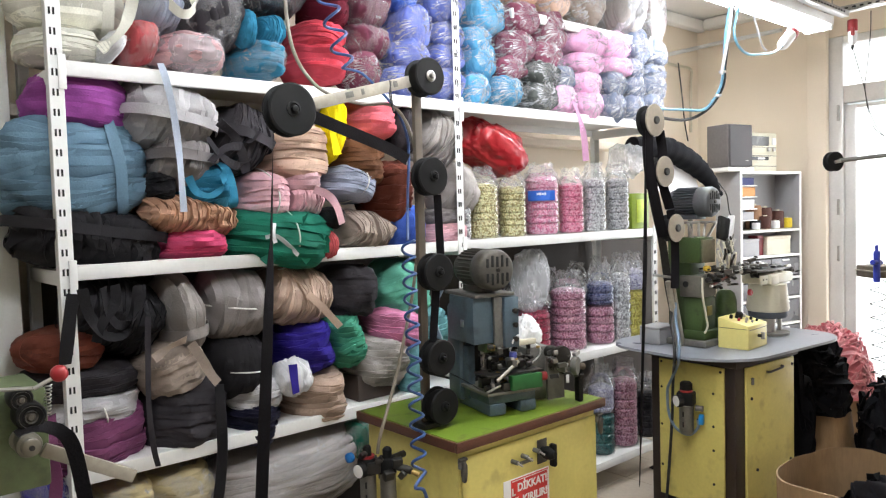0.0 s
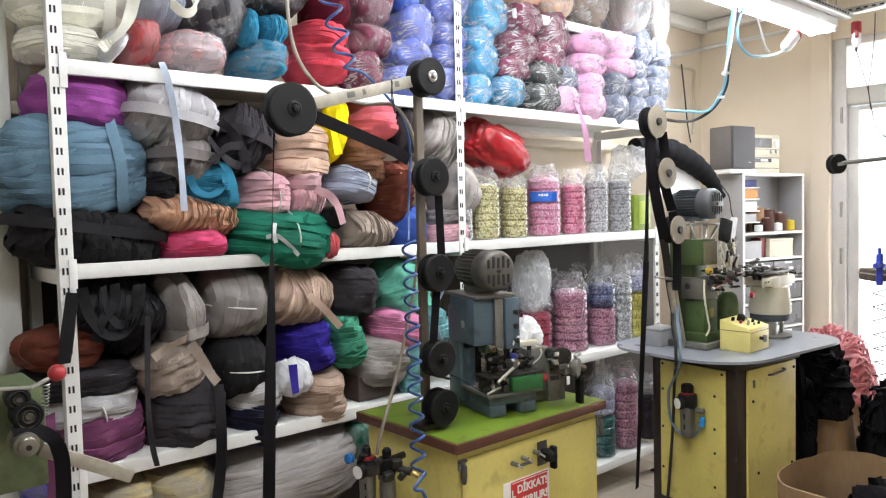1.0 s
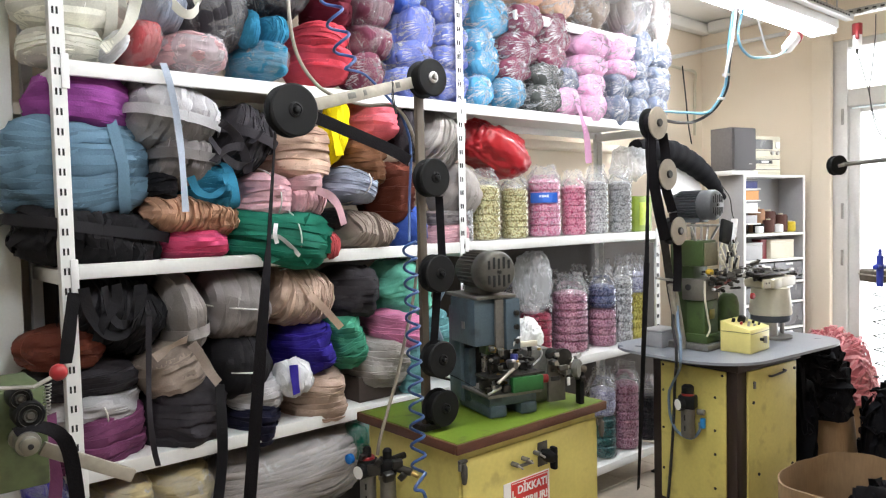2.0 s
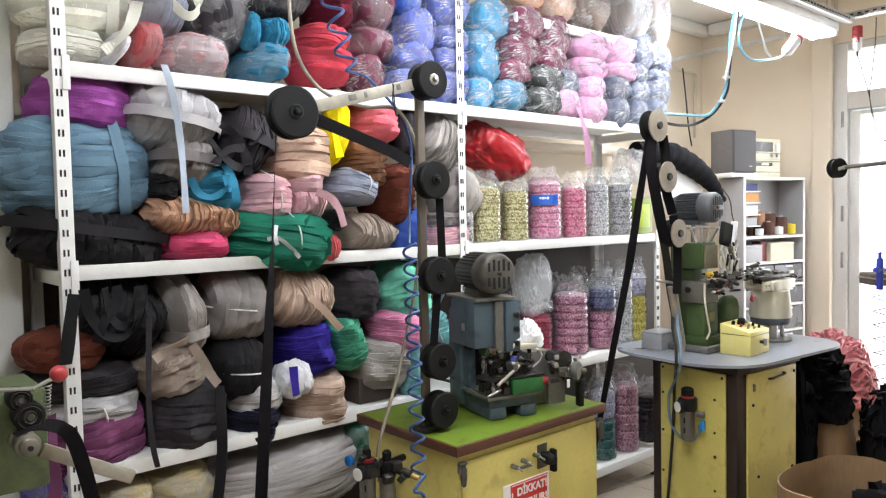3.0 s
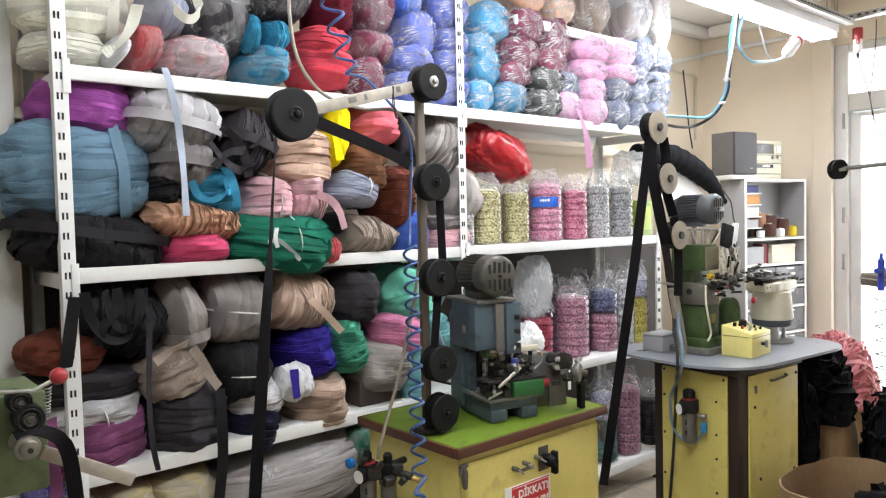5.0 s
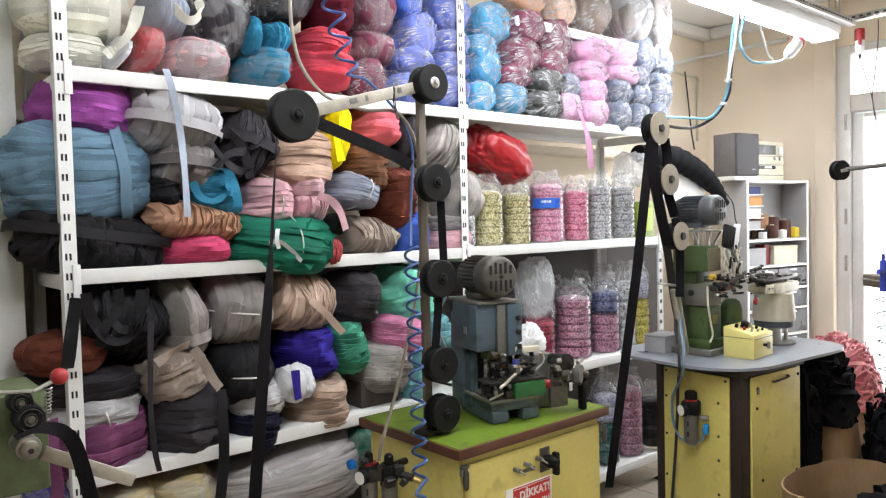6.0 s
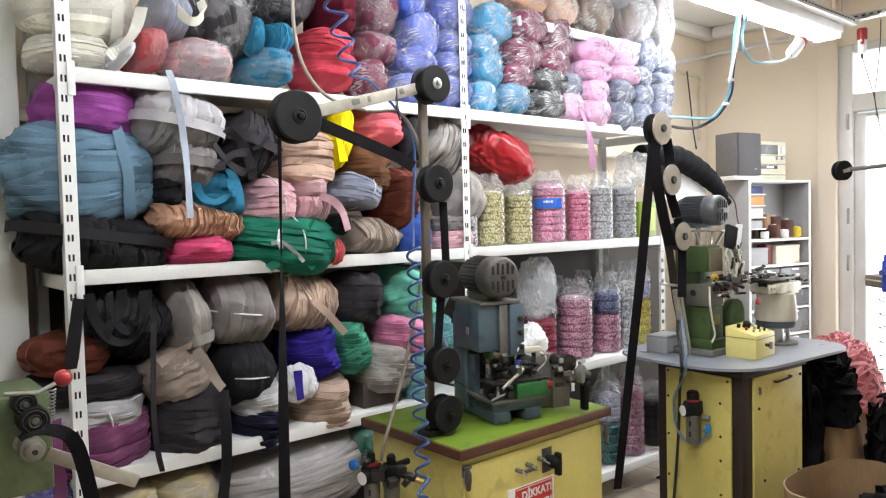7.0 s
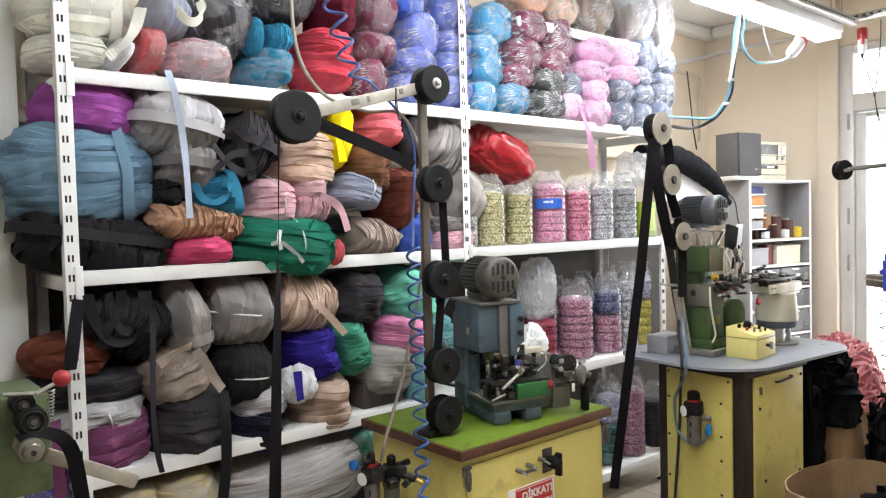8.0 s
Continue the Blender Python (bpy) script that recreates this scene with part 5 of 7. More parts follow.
    part("tape_run", strip(fresh(), [(2.863, 1.760, 1.480), (2.892, 1.760, 1.360), (2.897, 1.760, 1.250), (2.890, 1.760, 1.130)], [(0.53, -0.85, 0)] * 4, 0.036), BLACK_TAPE, t)
    part("tape_run", strip(fresh(), [(2.706, 1.760, 1.843), (2.695, 1.760, 1.747), (2.709, 1.760, 1.633), (2.749, 1.760, 1.512), (2.814, 1.770, 1.363)], [(0.53, -0.85, 0)] * 5, 0.044), BLACK_TAPE, t)
    part("cable", tube(fresh(), [(3.020, 1.700, 1.170), (3.005, 1.690, 1.090), (3.030, 1.690, 1.000), (3.045, 1.690, 0.950), (3.035, 1.700, 0.915)], 0.0045), CREAM_PLASTIC, t)
    part("finger", rod(fresh(), (2.755, 1.780, 1.200), (2.935, 1.780, 1.173), 0.006, 8), STEEL, t)
    # black tablet-like plate with a white border under the motor, unlit
    part("work_lamp", box(fresh(), (0, 0, 0), (0.10, 0.02, 0.11), 0.008, Matrix.Translation((3.216, 1.700, 1.385)) @ pose(0, 0, 0, 0, 12, 0)), BLACK_PLASTIC, t)
    part("lamp_rim", box(fresh(), (0, 0, 0), (0.016, 0.03, 0.12), 0.004, Matrix.Translation((3.261, 1.690, 1.386)) @ pose(0, 0, 0, 0, 14, 0)), WHITE_PLASTIC, t)
    return t


green_press()


def control_box():
    t = thing("control_box", pose(3.085, 1.520, 0.851, 0, 0, 2) @ Matrix.Diagonal((0.93, 0.93, 0.92, 1)), "bright yellow sloped control box with switches on the grey top", "control box")
    bm = fresh()
    prof = [(0, 0), (0.15, 0), (0.15, 0.150), (0, 0.115)]
    rows = [[bm.verts.new((x, y, z)) for y, z in prof] for x in (0, 0.205)]
    bridge(bm, rows[0], rows[1])
    bm.faces.new(rows[0]), bm.faces.new(rows[1])
    bmesh.ops.bevel(bm, geom=list(bm.edges), offset=0.003, segments=2, profile=0.5, affect="EDGES")
    part("housing", bm, YELLOW_BOX, t)
    part("lid_seam", box(fresh(), (0.1025, -0.001, 0.095), (0.20, 0.0016, 0.002)), DARK_METAL, t)
    part("lid_seam", box(fresh(), (-0.001, 0.075, 0.100), (0.0016, 0.14, 0.002)), DARK_METAL, t)
    part("key_switch", rod(fresh(), (0.105, 0.002, 0.06), (0.105, -0.018, 0.06), 0.008, 12), DARK_METAL, t)
    part("key", box(fresh(), (0.108, -0.022, 0.06), (0.004, 0.018, 0.034), 0.001), STEEL, t)
    m = pose(0, 0, 0.1165, 13, 0, 0) @ Matrix.Diagonal((1, 0.8, 1, 1))
    for x, y, r, h, mt in ((0.10, 0.12, 0.022, 0.030, BLACK_PLASTIC), (0.05, 0.14, 0.010, 0.018, BLACK_PLASTIC), (0.05, 0.09, 0.008, 0.014, RED_PLASTIC),
                           (0.10, 0.07, 0.008, 0.014, STEEL), (0.145, 0.07, 0.008, 0.014, BLACK_PLASTIC), (0.155, 0.12, 0.012, 0.016, STEEL),
                           (0.06, 0.05, 0.007, 0.012, STEEL), (0.10, 0.035, 0.007, 0.012, STEEL), (0.15, 0.035, 0.007, 0.012, BLACK_PLASTIC)):
        part("push_button", lathe(fresh(), [(r, 0), (r, h * 0.8), (r * 0.7, h)], m @ pose(x, y, 0), 14), mt, t)
    return t


control_box()
junction = thing("junction_box", pose(3.03, 1.935, 0.851, 0, 0, 0), "small grey electrical junction box on the grey top", "junction box")
part("housing", box(fresh(), (0, 0, 0.035), (0.15, 0.11, 0.07), 0.004), GREY_PAINT, junction)
part("lid", box(fresh(), (0, 0, 0.076), (0.152, 0.112, 0.012), 0.004), GREY_PAINT, junction)
part("gland", rod(fresh(), (0.075, -0.02, 0.085), (0.095, -0.02, 0.10), 0.010, 10), BLACK_PLASTIC, junction)

# ---- jugs of rivets ----
CONTENTS = {}


def filling(name):
    rgb = {"gold": ((0.46, 0.37, 0.13), (0.88, 0.81, 0.50)), "silver": ((0.32, 0.32, 0.34), (0.80, 0.81, 0.83)), "grey": ((0.24, 0.24, 0.25), (0.62, 0.62, 0.64)),
           "pink": ((0.78, 0.17, 0.36), (0.94, 0.54, 0.68)), "rose": ((0.70, 0.10, 0.24), (0.92, 0.42, 0.54)), "plum": ((0.40, 0.13, 0.22), (0.76, 0.44, 0.56)),
           "red": ((0.22, 0.012, 0.04), (0.55, 0.06, 0.13)), "lemon": ((0.46, 0.36, 0.03), (0.86, 0.76, 0.20)), "teal": ((0.01, 0.07, 0.08), (0.05, 0.20, 0.20)),
           "black": ((0.01, 0.01, 0.015), (0.05, 0.05, 0.06)), "blue": ((0.05, 0.07, 0.20), (0.25, 0.28, 0.45)), "lavender": ((0.36, 0.36, 0.60), (0.72, 0.72, 0.90))}[name]
    if name not in CONTENTS:
        CONTENTS[name] = grain_mat(name + "_rivets", *rgb)
    return CONTENTS[name]


def jug(x, y, z, r, h, fill, level=0.8, label_band=False, bag=1, upper=None):
    t = thing("rivet_jug", pose(x, y, z, 0, 0, 20), "clear ribbed plastic jug filled with " + fill + " rivets on a shelf", "jug", "jugs of rivets on the shelving")
    prof = [(r * 0.80, 0.0), (r * 0.95, 0.006), (r, 0.02)]
    k = 7
    for i in range(k):
        a = 0.03 + (h * 0.86 - 0.03) * i / k
        s = (h * 0.86 - 0.03) / k
        prof += [(r, a), (r * 1.0, a + s * 0.62), (r * 0.875, a + s * 0.74), (r * 0.875, a + s * 0.86), (r, a + s * 0.98)]
    prof += [(r * 0.97, h * 0.88), (r * 0.80, h * 0.95), (r * 0.62, h)]
    # the rivets press into the ribs of the jug
    def packed(z0, z1, name):
        inner = [(r * 0.78, z0)] + [(r * 0.855 + (q - r * 0.875) * 0.55, a) for q, a in prof if z0 + 0.004 < a < z1 - 0.004 and q > r * 0.8] + [(r * 0.80, z1), (r * 0.4, z1 + h * 0.03)]
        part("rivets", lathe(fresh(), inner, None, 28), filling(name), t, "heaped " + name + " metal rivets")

    packed(0.003, h * level, fill)
    if upper:
        packed(h * (level + 0.035), h * upper[1], upper[0])
    body = part("bottle", lathe(fresh(), prof, None, 32, False), PET, t)
    if label_band:
        bm = fresh()
        a0 = radians(-206)
        cols = [[bm.verts.new((r * 1.012 * math.cos(a0 + radians(96) * i / 12), r * 1.012 * math.sin(a0 + radians(96) * i / 12), zz)) for zz in (h * 0.54, h * 0.70)] for i in range(13)]
        for p, q in zip(cols, cols[1:]):
            bm.faces.new((p[0], q[0], q[1], p[1]))
        label = part("paper_label", bm, mat("blue_label", (0.03, 0.12, 0.50), 0.3), body, "blue printed label")
        for i in (4, 5, 6, 7):
            u = a0 + radians(96) * (i + 0.5) / 12
            part("label_print", box(fresh(), (0, 0, 0), (0.010, 0.001, h * (0.03 + 0.012 * (i % 2))), 0.0004, pose(r * 1.016 * math.cos(u), r * 1.016 * math.sin(u), h * 0.645, 0, 0, math.degrees(u) + 90)), SIGN_WHITE, label)
    if bag:
        rnd = random.Random(int(x * 999))
        bm = fresh()
        rows = []
        for i in range(11):
            v = i / 10
            row = []
            for q in range(30):
                th = 2 * math.pi * q / 30
                rr = r * (1.06 - 0.75 * v ** 1.6) * (1 + (0.05 + 0.3 * v) * math.sin(th * 7 + rnd.random()) * 0.5 + 0.2 * v * rnd.uniform(-1, 1))
                if v > 0.85:
                    rr *= 1.5
                row.append(bm.verts.new((rr * math.cos(th), rr * math.sin(th), h * 0.84 + h * 0.30 * v + 0.01 * rnd.uniform(-1, 1))))
            rows.append(row)
        for p, q in zip(rows, rows[1:]):
            bridge(bm, p, q)
        part("plastic_bag", bm, FILM if bag == 1 else FILM_WHITE, t, "crumpled clear plastic bag over the neck")
    return t


# second shelf
jug(2.189, 2.361, 1.374, 0.026, 0.262, "silver", 0.7, True)
jug(2.343, 2.410, 1.374, 0.075, 0.286, "gold", 0.86)
jug(2.533, 2.404, 1.374, 0.069, 0.277, "gold", 0.84)
jug(2.767, 2.423, 1.374, 0.088, 0.311, "pink", 0.9, True)
jug(2.972, 2.403, 1.374, 0.068, 0.293, "rose", 0.85)
jug(3.161, 2.399, 1.374, 0.064, 0.319, "silver", 0.85)
jug(3.371, 2.403, 1.374, 0.068, 0.322, "grey", 0.85)
# third shelf
jug(2.688, 2.422, 0.767, 0.087, 0.316, "red", 0.72)
jug(2.968, 2.434, 0.767, 0.099, 0.362, "plum", 0.86)
jug(3.216, 2.415, 0.767, 0.080, 0.378, "plum", 0.52, upper=("blue", 0.86))
jug(3.372, 2.394, 0.767, 0.059, 0.421, "silver", 0.85)
jug(3.505, 2.399, 0.767, 0.062, 0.421, "lemon", 0.60, upper=("lavender", 0.88))
jug(2.722, 2.600, 0.767, 0.073, 0.360, "blue", 0.7)
jug(3.011, 2.600, 0.767, 0.062, 0.366, "plum", 0.7)
jug(3.254, 2.600, 0.767, 0.064, 0.378, "blue", 0.6)
jug(3.464, 2.600, 0.767, 0.066, 0.396, "blue", 0.6)
# bottom shelf
jug(3.190, 2.399, 0.167, 0.074, 0.430, "teal", 0.5, upper=("lavender", 0.85))
jug(3.400, 2.401, 0.167, 0.078, 0.430, "plum", 0.85)
jug(3.610, 2.395, 0.167, 0.060, 0.328, "black", 0.8)
jug(3.390, 2.600, 0.167, 0.066, 0.307, "black", 0.6)
jug(3.610, 2.600, 0.167, 0.068, 0.302, "blue", 0.5)


def crumpled_bag(name, c, size, material, label, category, seed=1, rough=0.22, tilt=0):
    """A closed crumpled bag: a lumpy skin with sharp creases and a gathered mouth."""
    t = thing(name, pose(*c, 0, tilt, 0), label, category)
    bm = fresh()
    bmesh.ops.create_icosphere(bm, subdivisions=5, radius=1)
    for v in bm.verts:
        p = v.co.copy()
        q = p * 1.6 + Vector((seed * 3.1, seed, 0))
        k = 1 + rough * noise.noise(q) + rough * 0.7 * abs(noise.noise(q * 2.3)) - rough * 0.45 * abs(noise.noise(q * 5.1)) + rough * 0.15 * noise.noise(q * 12)
        p = Vector((math.copysign(abs(p.x) ** 0.75, p.x), math.copysign(abs(p.y) ** 0.75, p.y), math.copysign(abs(p.z) ** 0.75, p.z)))
        v.co = Vector((p.x * size[0], p.y * size[1], p.z * size[2])) * k
    part("bag_skin", bm, material, t, sharp=180)
    return t


RED_BAG = mat("glossy_red_polythene", (0.31, 0.008, 0.014), 0.34, 0, 0.08, 14, 0.3, 8, 0.1)
crumpled_bag("plastic_bag", (2.447, 2.460, 1.793), (0.20, 0.12, 0.105), RED_BAG, "glossy crumpled red plastic bag lying on the jugs", "bag", 2, 0.2, 22)
crumpled_bag("plastic_bag", (2.665, 2.420, 1.150), (0.085, 0.09, 0.145), FILM_WHITE, "milky white crumpled plastic bag on the shelf", "bag", 4, 0.2)
crumpled_bag("plastic_scrap", (2.490, 2.300, 0.905), (0.075, 0.045, 0.085), WHITE_PLASTIC, "crumpled white plastic sheet at the shelf edge", "plastic", 11, 0.35, 30)
tin = thing("oil_tin", Matrix.Translation((*(3.517, 2.400, 1.391)[:2], 1.374)), "olive green metal oil tin with a pale label", "tin")
part("can", box(fresh(), (0.04, 0.03, 0.10), (0.17, 0.11, 0.20), 0.006), mat("olive_green_tin", (0.17, 0.24, 0.02), 0.35, 0.1), tin)
part("paper_label", box(fresh(), (-0.0455, 0.03, 0.11), (0.002, 0.05, 0.07), 0.0005), SIGN_WHITE, tin)
part("front_print", box(fresh(), (0.05, -0.026, 0.10), (0.10, 0.002, 0.13), 0.0005), mat("lime_print", (0.34, 0.43, 0.03), 0.4), tin)
dark_box = thing("storage_box", (Matrix.Translation((*(1.672, 2.420, 0.764)[:2], 0.767))), "dark brown cardboard box on the shelf", "box")
part("carton", box(fresh(), (0, 0.03, 0.05), (0.18, 0.2, 0.10), 0.004), mat("dark_brown_card", (0.05, 0.035, 0.028), 0.7), dark_box)

# ---- cabinet, speaker and stereo by the back wall ----
CAB = pose(5.16, 2.60, 0, 0, 0, -12)
CX0, CX1, CY = 0.0, 0.70, 0.0


def cabinet():
    t = thing("storage_cabinet", CAB, "grey and white open cabinet with small drawers and cluttered shelves", "cabinet")
    w, d, h = CX1, 0.22, 1.735
    white = SHELF_WHITE
    for x in (0.009, w - 0.009):
        part("side_panel", box(fresh(), (x, d / 2, h / 2), (0.018, d, h), 0.002), GREY_PAINT, t)
        part("edge_strip", box(fresh(), (x, -0.004, h / 2), (0.020, 0.008, h), 0.002), white, t)
    part("back_panel", box(fresh(), (w / 2, d - 0.006, h / 2), (w - 0.04, 0.010, h), 0.001), GREY_PAINT, t)
    for z in (0.03, 0.30, 0.56, 0.76, 0.915, 1.09, 1.285, h - 0.009):
        part("shelf", box(fresh(), (w / 2, d / 2 - 0.006, z), (w - 0.038, d, 0.018), 0.002), white, t)
    for z in (1.37, 1.455, 1.545, 1.63):
        part("small_shelf", box(fresh(), (0.12, d / 2, z), (0.20, d - 0.04, 0.008), 0.001), white, t)
    for z0, z1 in ((0.77, 0.90), (0.93, 1.075), (0.57, 0.75), (0.31, 0.55)):
        for k in (0, 1):
            x = 0.02 + (w - 0.04) * (k + 0.5) / 2
            dr = part("drawer", box(fresh(), (x, 0.05, (z0 + z1) / 2), ((w - 0.05) / 2 - 0.004, 0.10, z1 - z0 - 0.012), 0.004), mat("smoky_plastic", (0.16, 0.16, 0.17), 0.25), t, "smoky plastic drawer")
            part("drawer_lip", box(fresh(), (x, -0.004, z1 - 0.02), (0.08, 0.010, 0.014), 0.003), WHITE_PLASTIC, dr)
    return t


cabinet()


def small_box(name, c, s, material, label, category, spin=0):
    """A small carton with a lid seam, standing on its base."""
    t = thing(name, CAB @ pose(*c, 0, 0, spin), label, category)
    part("carton", box(fresh(), (0, 0, s[2] * 0.42), (s[0], s[1], s[2] * 0.84), 0.003), material, t)
    part("lid", box(fresh(), (0, 0, s[2] * 0.92), (s[0] * 1.02, s[1] * 1.02, s[2] * 0.16), 0.003), material, t)
    return t


ORANGE_CARD = mat("orange_card", (0.55, 0.25, 0.08), 0.6)
NAVY_CARD = mat("navy_card", (0.02, 0.03, 0.14), 0.5)
small_box("small_carton", (0.13, 0.09, 1.635), (0.18, 0.10, 0.055), NAVY_CARD, "small navy blue carton in the cabinet", "box", 8)
small_box("small_carton", (0.13, 0.08, 1.550), (0.17, 0.10, 0.068), ORANGE_CARD, "small orange carton in the cabinet", "box", 4)
small_box("small_carton", (0.12, 0.08, 1.460), (0.15, 0.10, 0.065), SIGN_WHITE, "small white carton in the cabinet", "box", -5)
small_box("small_carton", (0.12, 0.08, 1.375), (0.15, 0.10, 0.060), GREY_PAINT, "small grey carton in the cabinet", "box", 2)
small_box("small_carton", (0.14, 0.08, 1.0995), (0.20, 0.12, 0.13), GREY_PAINT, "grey plastic parts box in the cabinet", "box", 2)
small_box("small_carton", (0.47, 0.08, 1.0995), (0.26, 0.12, 0.14), CREAM_PLASTIC, "cream plastic parts box in the cabinet", "box", -2)
small_box("small_carton", (0.29, 0.09, 1.0995), (0.07, 0.08, 0.15), mat("dark_red_card", (0.16, 0.01, 0.015), 0.5), "dark red carton in the cabinet", "box", 2)


def thread_cone(x, y, z, r, h, material, label):
    t = thing("thread_spool", CAB @ pose(x, y, z), label, "spool")
    part("thread", lathe(fresh(), [(r * 0.9, 0.006), (r, 0.012), (r, h * 0.85), (r * 0.85, h * 0.93)], None, 20), material, t)
    part("core", lathe(fresh(), [(r * 0.75, 0), (r * 0.75, 0.007), (r * 0.35, 0.008), (r * 0.35, h)], None, 16), CREAM_PLASTIC, t)


BROWN_THREAD = mat("dark_brown_thread", (0.07, 0.02, 0.012), 0.7, 0, 0.2, 150, 0.3, 9, 0.1, (1, 1, 12))
TAN_THREAD = mat("tan_thread", (0.32, 0.17, 0.09), 0.7, 0, 0.2, 150, 0.3, 9, 0.1, (1, 1, 12))
for x, y, r, h, mt, lab in ((0.26, 0.07, 0.040, 0.08, BLACK_PLASTIC, "black thread spool in the cabinet"), (0.37, 0.07, 0.045, 0.11, BROWN_THREAD, "dark brown thread spool in the cabinet"),
                            (0.46, 0.14, 0.055, 0.18, BROWN_THREAD, "dark brown thread spool in the cabinet"), (0.54, 0.09, 0.050, 0.15, BROWN_THREAD, "dark brown thread spool in the cabinet"),
                            (0.34, 0.15, 0.06, 0.20, TAN_THREAD, "tan thread spool in the cabinet"), (0.61, 0.06, 0.042, 0.09, mat("yellow_thread", (0.6, 0.45, 0.02), 0.6), "small yellow thread spool in the cabinet"),
                            (0.24, 0.05, 0.030, 0.06, WHITE_PLASTIC, "small white thread spool in the cabinet"), (0.46, 0.05, 0.035, 0.07, WHITE_PLASTIC, "small white thread spool in the cabinet")):
    thread_cone(x, y, 1.2945, r, h, mt, lab)

speaker = thing("loudspeaker", CAB @ pose(-0.12, 0.0, 1.768), "dark grey loudspeaker box on top of the cabinet", "loudspeaker")
SPK = mat("dark_grey_speaker_cloth", (0.070, 0.066, 0.070), 0.7, 0, 0.1, 250, 0.2)
part("cabinet_box", box(fresh(), (0.125, 0.10, 0.155), (0.24, 0.19, 0.31), 0.004), mat("grey_brown_vinyl", (0.13, 0.12, 0.12), 0.55), speaker)
part("grille", box(fresh(), (0.125, -0.005, 0.155), (0.235, 0.024, 0.302), 0.008), SPK, speaker)
part("badge", box(fresh(), (0.18, -0.0185, 0.045), (0.03, 0.003, 0.006), 0.001), STEEL, speaker)
plank = thing("wooden_plank", CAB @ pose(-0.13, 0.0, 1.7355), "white painted board under the loudspeaker", "board")
part("board", box(fresh(), (0.15, 0.10, 0.0155), (0.28, 0.20, 0.030), 0.003), SHELF_WHITE, plank)
stereo = thing("stereo", CAB @ pose(0.15, 0.02, 1.7355), "pale cream compact stereo with dark display on the cabinet", "stereo")
part("case", box(fresh(), (0.15, 0.10, 0.145), (0.30, 0.19, 0.29), 0.006), CREAM_PLASTIC, stereo)
DECK_GREY = mat("grey_display", (0.10, 0.10, 0.10), 0.25)
part("display", box(fresh(), (0.11, 0.004, 0.228), (0.20, 0.006, 0.070), 0.002), DECK_GREY, stereo)
part("cassette_door", box(fresh(), (0.11, 0.004, 0.098), (0.19, 0.006, 0.026), 0.002), mat("dark_display", (0.05, 0.05, 0.055), 0.2), stereo)
part("tuning_window", box(fresh(), (0.12, 0.0005, 0.098), (0.08, 0.004, 0.014), 0.001), WHITE_PLASTIC, stereo)
for z in (0.270, 0.186, 0.140, 0.125, 0.074, 0.046, 0.022):
    part("front_lip", box(fresh(), (0.15, 0.002, z), (0.295, 0.010, 0.006), 0.002), CREAM_PLASTIC, stereo)
for z in (0.182, 0.118, 0.040):
    part("panel_gap", box(fresh(), (0.15, 0.0045, z), (0.29, 0.004, 0.004), 0.0005), DECK_GREY, stereo)
part("button_column", box(fresh(), (0.265, 0.0, 0.225), (0.045, 0.010, 0.050), 0.003), WHITE_PLASTIC, stereo)
for x in (0.20, 0.26):
    part("dial", lathe(fresh(), [(0.014, 0), (0.014, 0.016), (0.010, 0.018)], pose(x, 0.006, 0.165, 90, 0, 0), 16), STEEL, stereo)

# black padded roll leaning over a white board
roll = thing("padded_roll", pose(0, 0, 0), "black quilted padded roll with white lining on a stand", "padding")
bm = fresh()
outline = smooth_path([(4.113, 2.620, 1.590), (4.139, 2.620, 1.851), (4.367, 2.620, 1.821), (4.563, 2.620, 1.696), (4.649, 2.620, 1.541)], 5)
front, back = [bm.verts.new(p) for p in outline], [bm.verts.new(p + Vector((0, 0.012, 0))) for p in outline]
bm.faces.new(front), bm.faces.new(back)
bridge(bm, front, back)
part("white_lining", bm, WHITE_PLASTIC, roll)
foot = Vector((4.539, 2.620, 1.280))
part("stand_pole", rod(fresh(), (foot.x, 2.64, 0.0), (foot.x, 2.64, 1.66), 0.016, 12), GREY_METAL, roll)
part("stand_foot", lathe(fresh(), [(0.15, 0), (0.15, 0.012), (0.03, 0.03)], pose(foot.x, 2.64, 0), 24), GREY_METAL, roll)
bm = fresh()
pts = smooth_path([(3.782, 2.580, 1.870), (3.975, 2.580, 1.863), (4.180, 2.580, 1.856), (4.452, 2.580, 1.783), (4.670, 2.580, 1.679), (4.822, 2.580, 1.566)], 8)
last = None
for i, p in enumerate(pts):
    d = (pts[min(i + 1, len(pts) - 1)] - pts[max(i - 1, 0)]).normalized()
    u = Vector((0, 1, 0))
    r = (0.028 + 0.046 * math.sin(math.pi * min(1, 0.12 + i / len(pts) * 0.95)) ** 0.7) * (1 + 0.06 * math.sin(i * 2.1) + 0.05 * noise.noise(p * 20))
    now = ring(bm, p, u, d.cross(u), r, 18)
    if last:
        bridge(bm, last, now)
    else:
        bm.faces.new(now)
    last = now
bm.faces.new(last)
part("padding", bm, BLACK_CLOTH, roll)
part("cord", tube(fresh(), [(4.711, 2.520, 1.642), (4.811, 2.520, 1.564), (4.849, 2.520, 1.445), (4.912, 2.520, 1.376)], 0.004), BLACK_CABLE, roll)
crumpled_bag("plastic_bag", (3.532, 2.460, 1.763), (0.07, 0.10, 0.09), FILM_WHITE, "clear crumpled plastic bag on the shelf", "bag", 7, 0.3)

